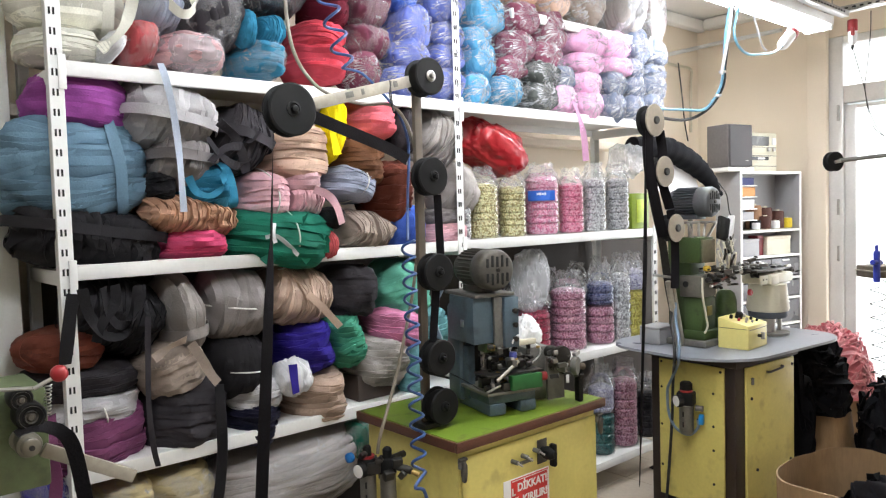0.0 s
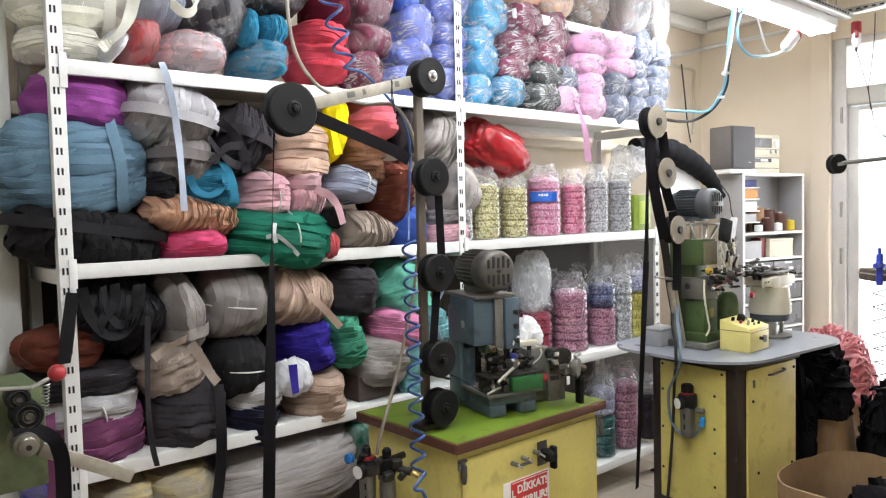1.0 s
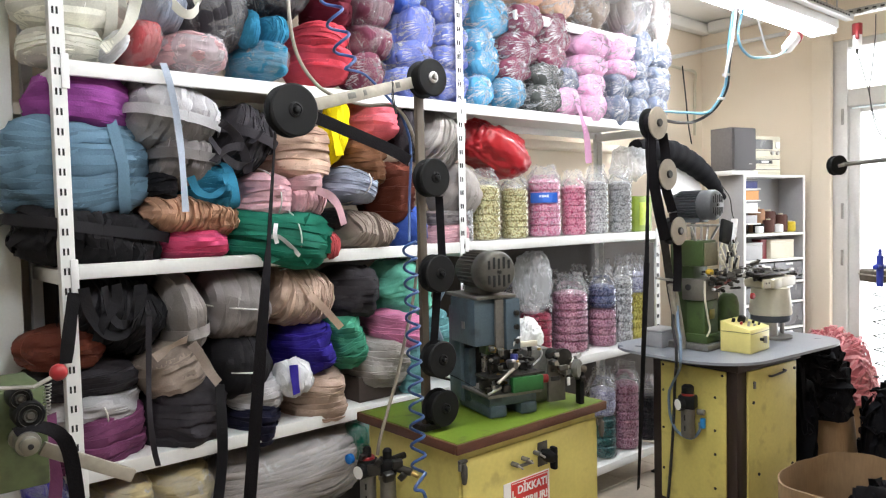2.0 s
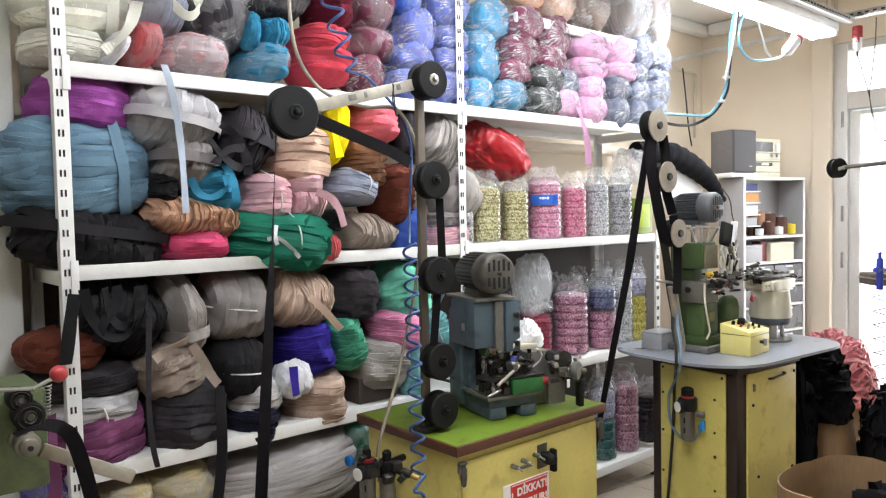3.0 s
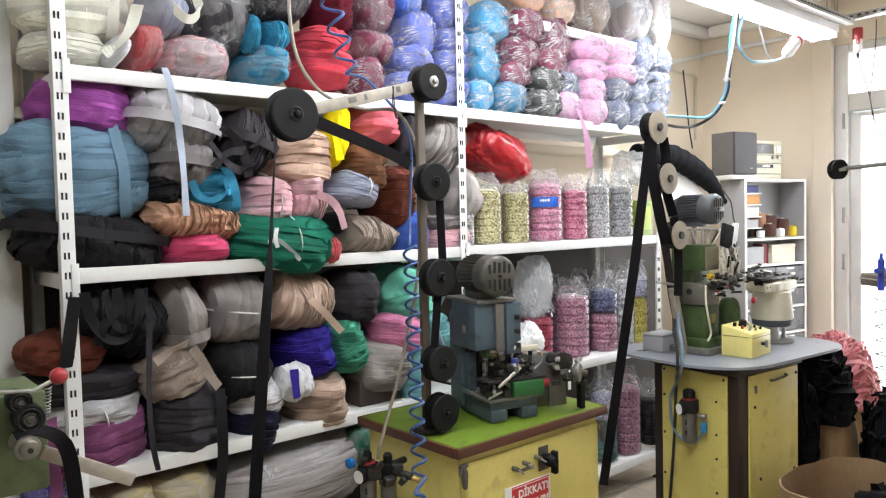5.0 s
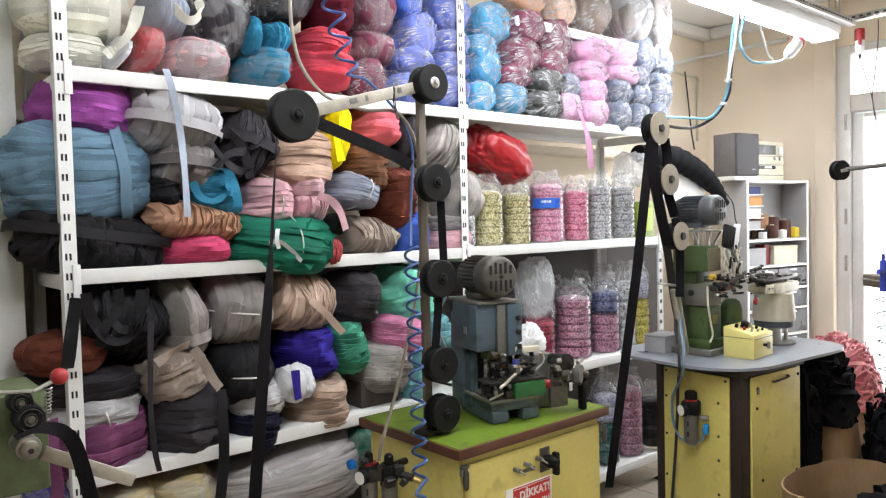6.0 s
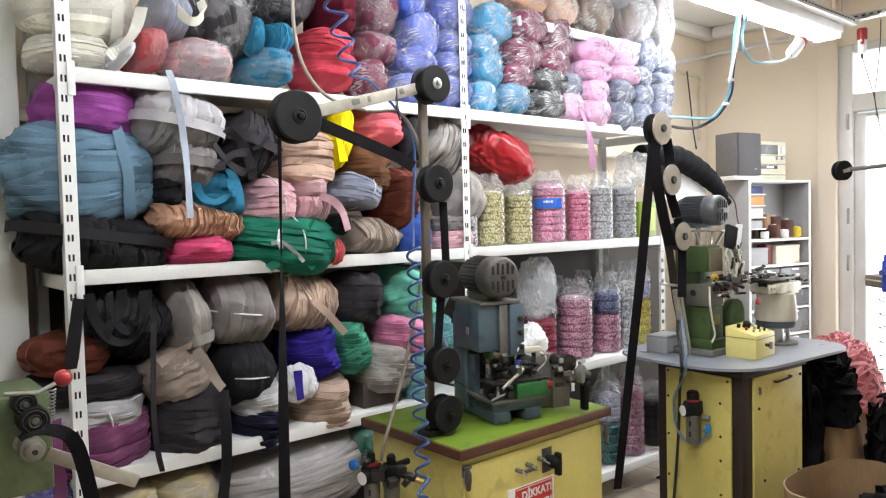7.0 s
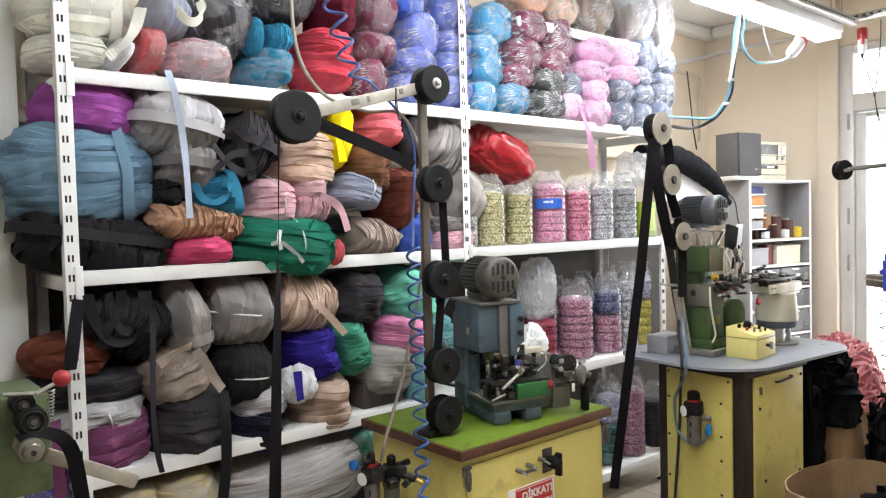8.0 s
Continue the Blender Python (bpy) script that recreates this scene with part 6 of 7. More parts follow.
# ---- heaps of offcuts ----
def heap(name, c, size, materials, n, label, category, seed, width=0.03):
    """A soft heap: a lumpy core covered in draped strips of cloth tape."""
    t = thing(name, pose(*c), label, category)
    rnd = random.Random(seed)
    bm = fresh()
    bmesh.ops.create_icosphere(bm, subdivisions=4, radius=1)
    for v in bm.verts:
        k = 1 + 0.35 * noise.noise(v.co * 1.7 + Vector((seed, 0, 0))) + 0.12 * noise.noise(v.co * 5)
        v.co = Vector((v.co.x * size[0], v.co.y * size[1], max(v.co.z, -0.02) * size[2])) * k * 0.92
        v.co.z = max(v.co.z, 0.0)
    part("core", bm, materials[0], t)
    bms = [fresh() for _ in materials]
    for i in range(n):
        a, e = rnd.uniform(0, 2 * math.pi), math.asin(rnd.uniform(0.02, 1))
        da, de = rnd.uniform(-0.35, 0.35), rnd.uniform(-0.30, 0.12)
        pts = []
        lift = rnd.uniform(0.0, 0.12)
        for k in range(8):
            a, e = a + da + rnd.uniform(-0.12, 0.12), max(0.0, e + de)
            q = Vector((math.cos(a) * math.cos(e), math.sin(a) * math.cos(e), math.sin(e)))
            f = 1 + 0.35 * noise.noise(q * 1.7 + Vector((seed, 0, 0))) + 0.12 * noise.noise(q * 5) + lift + 0.05 * math.sin(k * 1.9 + i)
            q = Vector((q.x * size[0], q.y * size[1], q.z * size[2])) * f * 0.95
            q.z = max(q.z, 0.006)
            pts.append(q)
        sides = []
        for k, q in enumerate(pts):
            run = pts[min(k + 1, 7)] - pts[max(k - 1, 0)]
            s = q.cross(run)
            sides.append((s.normalized() if s.length > 1e-9 else Vector((1, 0, 0))) + Vector((0, 0, 0.5 * math.sin(i + k * 0.9))))
        strip(bms[i % len(materials)], pts, sides, width * rnd.uniform(0.6, 1.5), 0.0015, 3)
    for b, m in zip(bms, materials):
        tagged(part("offcut_tangle", b, m, t), kind="stuff")
    return t


PINK_A = mat("salmon_pink_tape", (0.55, 0.15, 0.17), 0.7, 0, 0.15, 120, 0.3, 8, 0.15, sheen=0.2)
PINK_B = mat("pale_pink_tape", (0.66, 0.28, 0.29), 0.7, 0, 0.15, 120, 0.3, 8, 0.15, sheen=0.2)
carton2 = thing("cardboard_box", pose(4.92, 1.76, 0), "closed brown cardboard box under the pink offcuts", "box")
part("carton", box(fresh(), (0, 0, 0.15), (0.44, 0.40, 0.30), 0.006), CARDBOARD, carton2)
part("flap", box(fresh(), (-0.11, 0, 0.303), (0.21, 0.40, 0.005), 0.001), CARDBOARD, carton2)
part("flap", box(fresh(), (0.11, 0, 0.303), (0.21, 0.40, 0.005), 0.001), CARDBOARD, carton2)
heap("tape_offcuts", (4.80, 1.85, 0.306), (0.26, 0.26, 0.36), [PINK_A, PINK_B], 520, "tangled heap of salmon pink tape offcuts", "offcuts", 3, 0.013)
sack = thing("paper_sack", pose(3.96, 1.53, 0) @ Matrix.Diagonal((0.68, 0.72, 1.1, 1)), "brown paper sack bound with clear film beside the stand", "sack")
bm = fresh()
rows = []
for i in range(9):
    z, k = 0.40 * i / 8, 0.95 + 0.10 * math.sin(i * 0.5)
    rows.append([bm.verts.new((0.19 * k * math.copysign(abs(math.cos(a)) ** 0.6, math.cos(a)) + 0.006 * noise.noise((a * 3, z * 20, 0)),
                               0.15 * k * math.copysign(abs(math.sin(a)) ** 0.6, math.sin(a)) + 0.006 * noise.noise((a * 3, z * 20, 5)), z))
                 for a in [2 * math.pi * q / 40 for q in range(40)]])
for p, q in zip(rows, rows[1:]):
    bridge(bm, p, q)
bm.faces.new(rows[0])
part("sack_body", bm, CARDBOARD, sack)
part("strap", strip(fresh(), [(0.16, -0.17, 0.42), (0.19, -0.18, 0.25), (0.20, -0.18, 0.10), (0.19, -0.18, 0.01)], [(0, 1, 0.2)] * 4, 0.03), BLACK_TAPE, sack)
heap("black_offcuts", (3.90, 1.56, 0.445), (0.16, 0.14, 0.34), [BLACK_CLOTH, BLACK_TAPE], 150, "heap of black tape offcuts spilling from the sack", "offcuts", 9, 0.04)
heap("black_offcuts", (3.62, 1.54, 0.0), (0.07, 0.07, 0.66), [BLACK_CLOTH, BLACK_TAPE], 60, "black cloth offcuts hanging beside the yellow stand", "offcuts", 12, 0.04)
heap("black_offcuts", (4.03, 1.30, 0.0), (0.11, 0.11, 0.58), [BLACK_CLOTH, BLACK_TAPE], 80, "black offcuts in a heap on the floor", "offcuts", 14, 0.03)


def open_carton():
    t = thing("cardboard_box", pose(2.98, 1.02, 0, 0, 0, 0), "open round-sided cardboard box filled with black offcuts", "box")
    bm = fresh()
    n, h = 64, 0.45
    outer = [(0.30 * math.copysign(abs(math.cos(a)) ** 0.55, math.cos(a)), 0.26 * math.copysign(abs(math.sin(a)) ** 0.55, math.sin(a))) for a in [2 * math.pi * k / n for k in range(n)]]
    wav = [0.014 * noise.noise((x * 6, y * 6, 2)) for x, y in outer]
    rings = []
    for k, z in ((0.94, 0.0), (0.98, 0.2), (1.0, h), (0.98, h + 0.002), (0.96, 0.2), (0.92, 0.02)):
        rings.append([bm.verts.new((x * k + (w * z), y * k + (w * z), z + (w if z > 0.3 else 0))) for (x, y), w in zip(outer, wav)])
    for p, q in zip(rings, rings[1:]):
        bridge(bm, p, q)
    bm.faces.new(rings[0]), bm.faces.new(rings[-1])
    part("carton", bm, CARDBOARD, t)
    return t


open_carton()
heap("black_offcuts", (3.02, 0.98, 0.03), (0.24, 0.21, 0.36), [BLACK_CLOTH, BLACK_TAPE], 90, "black cloth offcuts heaped inside the cardboard box", "offcuts", 21, 0.06)

# ---- guide arm and clamp of a machine standing further right ----
stand = thing("tape_guide_stand", pose(0, 0, 0), "grey guide stand with a black roller arm and blue clamp", "tape guide")
px, py = 3.62, 0.62
part("pole", rod(fresh(), (px, py, 0.0), (px, py, 2.0), 0.018, 14), GREY_METAL, stand)
part("pole_foot", lathe(fresh(), [(0.14, 0), (0.14, 0.012), (0.03, 0.03)], pose(px, py, 0), 30), DARK_METAL, stand)
tip = Vector((3.334, 1.280, 1.668))
part("arm", rod(fresh(), tip, (px, py, 1.72), 0.009, 12), GREY_METAL, stand)
d = part("roller", lathe(fresh(), [(0.030, -0.002), (0.042, 0.0), (0.042, 0.006), (0.036, 0.008), (0.036, 0.022), (0.042, 0.024), (0.042, 0.030), (0.03, 0.032)], Matrix.Translation(tip) @ pose(0, -0.03, 0, -90, 0, -25), 30), BLACK_PLASTIC, stand)
part("roller_clip", box(fresh(), (0, 0, 0), (0.05, 0.010, 0.014), 0.003, Matrix.Translation(tip + Vector((0.01, -0.04, 0.0))) @ pose(0, 0, 0, 0, -10, -25)), STEEL, d)
part("wooden_tray", box(fresh(), (0, 0, 0), (0.20, 0.12, 0.05), 0.010, Matrix.Translation((3.247, 1.020, 1.213)) @ pose(0, 0, 0, 0, 0, -40)), OLD_WOOD, stand, "worn wooden block")
part("tray_band", box(fresh(), (0, 0, 0), (0.204, 0.124, 0.006), 0.002, Matrix.Translation((3.247, 1.020, 1.217)) @ pose(0, 0, 0, 0, 0, -40)), BAR_METAL, stand)
part("tray_arm", rod(fresh(), (3.435, 1.020, 1.203), (px, py, 1.20), 0.012, 10), GREY_METAL, stand)
bm = rod(fresh(), (2.993, 0.980, 1.191), (2.993, 0.980, 1.308), 0.012, 12)
rod(bm, (2.947, 0.980, 1.268), (3.034, 0.980, 1.263), 0.010, 10)
rod(bm, (2.993, 0.980, 1.297), (2.993, 0.980, 1.331), 0.006, 10)
part("clamp", bm, mat("blue_cast_clamp", (0.03, 0.05, 0.38), 0.4), stand, "small blue screw clamp")
spring = thing("coiled_cable", pose(0, 0, 0), "thin dark coiled cable hanging from the wooden block", "cable")
part("cable", tube(fresh(), coil((3.128, 1.020, 1.182), (3.148, 1.020, 0.772), 0.028, 7.5, 14), 0.0022, 6, 0), BLACK_CABLE, spring)

# ---- ceiling lamp, cable tray, plugs and wiring ----
lamp = thing("fluorescent_lamp", pose(0, 0, 0), "white fluorescent batten lamp glowing under the ceiling", "lamp")
part("housing", box(fresh(), (4.15, 1.95, 2.634), (1.58, 0.18, 0.055), 0.008), WHITE_PLASTIC, lamp)
for y in (1.907, 1.993):
    part("tube", rod(fresh(), (3.41, y, 2.588), (4.89, y, 2.588), 0.016, 14), TUBE_GLOW, lamp, "glowing fluorescent tube")
for x in (3.385, 4.915):
    part("end_cap", box(fresh(), (x, 1.95, 2.598), (0.03, 0.17, 0.045), 0.006), WHITE_PLASTIC, lamp)
for x in (3.6, 4.7):
    part("hanger", rod(fresh(), (x, 1.95, 2.65), (x, 1.95, H), 0.004, 8), STEEL, lamp)
# two more battens added out of view, to light the shelves from the front
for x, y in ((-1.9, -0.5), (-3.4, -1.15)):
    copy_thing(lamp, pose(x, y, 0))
channel = thing("cable_channel", pose(0, 0, 0), "galvanised perforated cable channel above the lamp", "cable tray")
part("channel", box(fresh(), (3.0, 1.82, 2.672), (4.0, 0.05, 0.04), 0.004), STEEL, channel)
for k in range(30):
    part("hole", box(fresh(), (3.7 + k * 0.042, 1.794, 2.672), (0.02, 0.003, 0.010), 0.001), SLOT_DARK, channel)
for x in (1.2, 3.0, 4.8):
    part("hanger", rod(fresh(), (x, 1.82, 2.69), (x, 1.82, H), 0.004, 8), STEEL, channel)
tray2 = thing("cable_channel", pose(0, 0, 0), "galvanised perforated cable channel with hanging sockets", "cable tray")
a, b = Vector((5.060, 2.032, 2.715)), Vector((5.060, 1.390, 2.693))
part("channel", box(fresh(), (5.06, (a.y + b.y) / 2, a.z), (0.07, abs(b.y - a.y) + 0.1, 0.035), 0.004), STEEL, tray2)
for k in range(14):
    part("hole", box(fresh(), (5.024, a.y - 0.03 - k * 0.045, a.z), (0.003, 0.022, 0.010), 0.001), SLOT_DARK, tray2)
for y in (a.y - 0.05, b.y):
    part("hanger", rod(fresh(), (5.06, y, a.z + 0.017), (5.06, y, H), 0.005, 8), STEEL, tray2)


def hung_socket(top, drop, lean, label, share=0.46, side=1, fat=1.0):
    t = thing("power_plug", pose(*top), label, "plug")
    m, n = between((0, 0, 0), (lean[0], lean[1], -drop))
    part("red_socket", lathe(fresh(), [(0.026 * fat, 0), (0.030 * fat, 0.004), (0.030 * fat, n * share - 0.002), (0.026 * fat, n * share)], m, 20), RED_PLASTIC, t)
    part("plug_body", lathe(fresh(), [(0.026 * fat, n * share), (0.026 * fat, n * 0.8), (0.018 * fat, n * 0.95), (0.010, n)], m, 20), WHITE_PLASTIC, t)
    part("cap", box(fresh(), (0.030 * side, -0.012, n * 0.5), (0.02, 0.02, 0.05), 0.005, m), RED_PLASTIC, t)
    part("strain_relief", lathe(fresh(), [(0.010, n), (0.006, n + 0.03)], m, 10), BLACK_CABLE, t)
    return t


hung_socket((5.060, 1.798, 2.642), 0.16, (0, 0), "red and white industrial plug hanging from the cable channel")
p, q = Vector((4.345, 1.867, 2.474)), Vector((4.120, 1.830, 2.360))
hung_socket(p, p.z - q.z, (q.x - p.x, q.y - p.y), "red and white industrial plug under the lamp", 0.16, -1, 1.25)
wires = thing("hanging_wire", pose(0, 0, 0), "thin twisted wires hanging before the bright door", "wire")
part("wire", tube(fresh(), [(5.060, 1.795, 2.457), (5.060, 1.759, 2.320), (5.060, 1.726, 2.191), (5.060, 1.709, 2.065), (5.060, 1.667, 1.937), (5.060, 1.598, 1.878)], 0.003), BLACK_CABLE, wires)
part("wire", tube(fresh(), [(5.060, 1.691, 2.675), (5.060, 1.694, 2.536), (5.060, 1.713, 2.330), (5.060, 1.726, 2.209), (5.060, 1.706, 2.082), (5.060, 1.661, 1.954), (5.060, 1.623, 1.898)], 0.003), BLACK_CABLE, wires)
hose = thing("air_hose", pose(0, 0, 0), "pale blue air hose looping down to the green press", "hose")
part("hose", tube(fresh(), [(3.144, 1.620, 2.383), (3.139, 1.640, 2.262), (3.160, 1.660, 2.142), (3.170, 1.680, 2.045), (3.171, 1.720, 1.979), (3.151, 1.760, 1.938), (3.053, 1.800, 1.936), (2.844, 1.800, 1.927)], 0.0065), PALE_BLUE_HOSE, hose)
part("cable", tube(fresh(), [(3.180, 1.620, 2.388), (3.170, 1.640, 2.266), (3.170, 1.660, 2.131), (3.191, 1.680, 2.047), (3.192, 1.720, 1.980), (3.172, 1.760, 1.934), (3.111, 1.800, 1.899), (2.980, 1.800, 1.886), (2.843, 1.800, 1.890)], 0.007), BLACK_CABLE, hose)
part("white_cable", tube(fresh(), [(3.145, 1.610, 2.390), (3.150, 1.630, 2.261), (3.130, 1.650, 2.117), (3.138, 1.660, 2.084)], 0.007), WHITE_PLASTIC, hose)
for q in ((3.162, 1.670, 2.099), (3.176, 1.700, 1.997)):
    part("cable_tie", lathe(fresh(), [(0.016, -0.005), (0.017, 0.0), (0.016, 0.005)], pose(*q), 14), WHITE_PLASTIC, hose)
loop = thing("power_cable", pose(0, 0, 0), "pale blue power cable looped under the lamp", "cable")
part("cable", tube(fresh(), [(3.227, 1.620, 2.391), (3.178, 1.620, 2.288), (3.203, 1.620, 2.221), (3.298, 1.620, 2.187), (3.426, 1.620, 2.200), (3.725, 1.700, 2.258), (3.980, 1.780, 2.321), (4.127, 1.830, 2.364)], 0.006), PALE_BLUE_HOSE, loop)
part("white_cable", tube(fresh(), [(3.325, 1.610, 2.397), (3.368, 1.610, 2.326), (3.423, 1.610, 2.242), (3.469, 1.610, 2.221)], 0.005), WHITE_PLASTIC, loop)
pipe = thing("wall_pipe", pose(0, 0, 0), "white painted pipe along the back wall", "pipe")
part("pipe", tube(fresh(), [(4.973, 3.370, 2.642), (5.488, 3.370, 2.760), (5.893, 3.370, 2.857), (5.970, 3.233, 2.880), (5.970, 2.941, 2.880), (5.970, 2.651, 2.881)], 0.017), WHITE_PLASTIC, pipe)
part("pipe", tube(fresh(), [(5.408, 3.380, 2.693), (5.651, 3.380, 2.682), (5.851, 3.380, 2.674), (5.848, 3.380, 2.547), (5.839, 3.380, 2.131)], 0.012), CREAM_PLASTIC, pipe)
part("cable", tube(fresh(), [(5.618, 3.360, 2.703), (5.666, 3.360, 2.456), (5.706, 3.360, 2.219), (5.756, 3.360, 2.052)], 0.006), BLACK_CABLE, pipe)

# ---- hoses and coils by the blue press ----
h1 = thing("air_hose", pose(0, 0, 0), "grey beige air hose running down to the regulator", "hose")
part("hose", tube(fresh(), [(1.075, 1.900, 2.192), (1.077, 1.900, 2.080), (1.095, 1.900, 1.984), (1.139, 1.900, 1.915), (1.206, 1.900, 1.871), (1.330, 1.900, 1.848), (1.441, 1.900, 1.853), (1.504, 1.900, 1.804), (1.539, 1.900, 1.712),
                            (1.569, 1.920, 1.571), (1.557, 1.920, 1.398), (1.526, 1.920, 1.227), (1.468, 1.900, 1.083), (1.413, 1.880, 0.963), (1.357, 1.860, 0.866), (1.320, 1.850, 0.794), (1.316, 1.860, 0.743)], 0.0056), GREY_HOSE, h1)
h2 = thing("coiled_hose", pose(0, 0, 0), "blue coiled air hose hanging beside the green table", "hose")
pts = coil((1.419, 1.800, 1.416), (1.276, 1.600, 0.760), 0.020, 13, 14)
part("coil", tube(fresh(), pts, 0.0046, 7, 0), BLUE_HOSE, h2)
part("tail", tube(fresh(), [pts[-1], (1.244, 1.580, 0.730), (1.274, 1.580, 0.712), (1.293, 1.580, 0.654)], 0.0052), BLUE_HOSE, h2)
h3 = thing("coiled_hose", pose(0, 0, 0), "blue coiled air hose hanging before the upper shelf", "hose")
pts = coil((1.331, 2.100, 2.273), (1.409, 2.100, 2.003), 0.032, 3.4, 14)
part("coil", tube(fresh(), pts, 0.0055, 7, 0), BLUE_HOSE, h3)
part("tail", tube(fresh(), [pts[-1], (1.474, 2.100, 1.990), (1.512, 2.050, 1.928), (1.517, 2.000, 1.883), (1.513, 1.950, 1.838), (1.547, 1.950, 1.764), (1.553, 1.950, 1.688), (1.504, 1.900, 1.570), (1.458, 1.850, 1.413)], 0.0050), BLUE_HOSE, h3)
top = Vector((1.331, 2.100, 2.273))
part("drop_pipe", rod(fresh(), pts[0], (top.x, top.y, H), 0.005, 8), BLUE_HOSE, h3)
top = Vector((1.075, 1.900, 2.192))
part("drop_pipe", rod(fresh(), top, (top.x, top.y, H), 0.0056, 8), GREY_HOSE, h1)
h4 = thing("air_hose", pose(0, 0, 0), "grey blue air hose on the yellow panel", "hose")
part("hose", tube(fresh(), [(2.960, 1.800, 1.060), (2.900, 1.762, 0.985), (2.820, 1.702, 0.930), (2.782, 1.678, 0.875), (2.790, 1.685, 0.830), (2.870, 1.740, 0.785), (2.912, 1.805, 0.695), (2.915, 1.820, 0.653), (2.914, 1.815, 0.563), (2.912, 1.788, 0.504), (2.907, 1.743, 0.478), (2.903, 1.696, 0.482), (2.900, 1.661, 0.521), (2.885, 1.652, 0.561)], 0.0065), GREY_BLUE_HOSE, h4)
h5 = thing("power_cable", pose(0, 0, 0), "black power cable running down the yellow panel", "cable")
part("cable", tube(fresh(), [(2.955, 1.815, 1.050), (2.890, 1.780, 0.970), (2.815, 1.722, 0.915), (2.780, 1.698, 0.868), (2.788, 1.704, 0.825), (2.870, 1.757, 0.778), (2.914, 1.790, 0.700), (2.914, 1.794, 0.593), (2.915, 1.805, 0.434), (2.918, 1.829, 0.191), (2.900, 1.840, 0.020)], 0.0065), BLACK_CABLE, h5)


# ---- loose tape ends hanging from the shelves ----
def loose_tape(points, colour, width, words, side=(1, -0.3, 0)):
    t = thing("loose_tape", pose(0, 0, 0), words, "tape")
    ways = [Vector(side) + Vector((0, 0.55, 0.25)) * math.sin(1.4 * k + points[0][0] * 40) for k in range(len(points))]
    part("tape", strip(fresh(), points, ways, width, 0.0014), tape(colour), t)


loose_tape([(0.842, 2.270, 1.984), (0.849, 2.250, 1.933), (0.862, 2.240, 1.847), (0.873, 2.240, 1.743), (0.878, 2.240, 1.656), (0.886, 2.250, 1.525)], "pale_blue", 0.021, "pale blue grey tape end hanging over the shelf edge")
loose_tape([(0.776, 2.290, 2.170), (0.743, 2.250, 2.097), (0.706, 2.240, 2.040), (0.660, 2.250, 1.999)], "cream", 0.034, "cream tape end hanging over the bundles", (1, 0, 0.5))
loose_tape([(0.874, 2.280, 2.184), (0.897, 2.240, 2.140), (0.929, 2.240, 2.142), (0.957, 2.260, 2.179), (0.956, 2.280, 2.219)], "cream", 0.030, "cream tape loop over the bundles", (0.3, -0.3, 1))
loose_tape([(2.841, 2.270, 2.032), (2.870, 2.260, 1.953), (2.907, 2.260, 1.859), (2.921, 2.260, 1.734)], "candy_pink", 0.032, "candy pink tape end hanging over the shelf edge")
loose_tape([(0.560, 2.270, 1.297), (0.546, 2.260, 1.234), (0.534, 2.250, 1.171), (0.526, 2.260, 1.098)], "charcoal", 0.036, "charcoal tape end hanging beside the upright")
loose_tape([(0.766, 2.270, 1.207), (0.753, 2.250, 1.072), (0.749, 2.250, 0.933), (0.757, 2.250, 0.809), (0.768, 2.250, 0.745)], "dark_grey", 0.017, "dark grey tape end hanging before the bundles")
loose_tape([(0.979, 2.260, 0.960), (0.973, 2.240, 0.853), (0.971, 2.240, 0.742), (0.960, 2.240, 0.651), (0.943, 2.240, 0.553)], "charcoal", 0.034, "black tape end hanging over the shelf edge")
loose_tape([(0.878, 2.260, 1.123), (0.825, 2.240, 1.112), (0.767, 2.240, 1.080)], "taupe", 0.030, "taupe tape tail over the bundles", (0.4, 0, 1))
loose_tape([(0.892, 2.260, 1.107), (0.918, 2.240, 1.056), (0.942, 2.240, 1.007), (0.967, 2.240, 0.970)], "taupe", 0.030, "taupe tape tail over the bundles")
loose_tape([(1.239, 2.240, 0.987), (1.240, 2.235, 0.938), (1.245, 2.235, 0.885)], "violet_blue", 0.030, "violet blue tape tail hanging from its bundle")
loose_tape([(1.363, 2.260, 1.595), (1.400, 2.230, 1.574), (1.430, 2.220, 1.533), (1.451, 2.220, 1.469)], "rose", 0.030, "pink tape tail hanging from its bundle")
loose_tape([(1.322, 2.260, 1.224), (1.370, 2.240, 1.170), (1.439, 2.240, 1.094)], "beige", 0.026, "beige tape tail hanging from its bundle", (0.6, 0, 1))
loose_tape([(0.501, 2.360, 0.937), (0.483, 2.280, 0.940), (0.475, 2.240, 0.862), (0.483, 2.240, 0.787), (0.477, 2.240, 0.724)], "plum", 0.034, "plum tape end hanging over the shelf edge")
loose_tape([(1.156, 2.240, 1.433), (1.187, 2.220, 1.436), (1.233, 2.220, 1.401), (1.266, 2.220, 1.366)], "white", 0.014, "white tie ribbon on the green bundle", (0, 0, 1))
loose_tape([(1.191, 2.240, 1.480), (1.175, 2.220, 1.442), (1.182, 2.220, 1.413)], "white", 0.014, "white tie ribbon on the green bundle")
loose_tape([(0.472, 2.360, 1.184), (0.424, 2.310, 1.172), (0.412, 2.300, 1.135), (0.460, 2.360, 1.090)], "rust", 0.030, "rust brown tape loop at the end of the shelf", (0.5, -1, 0))

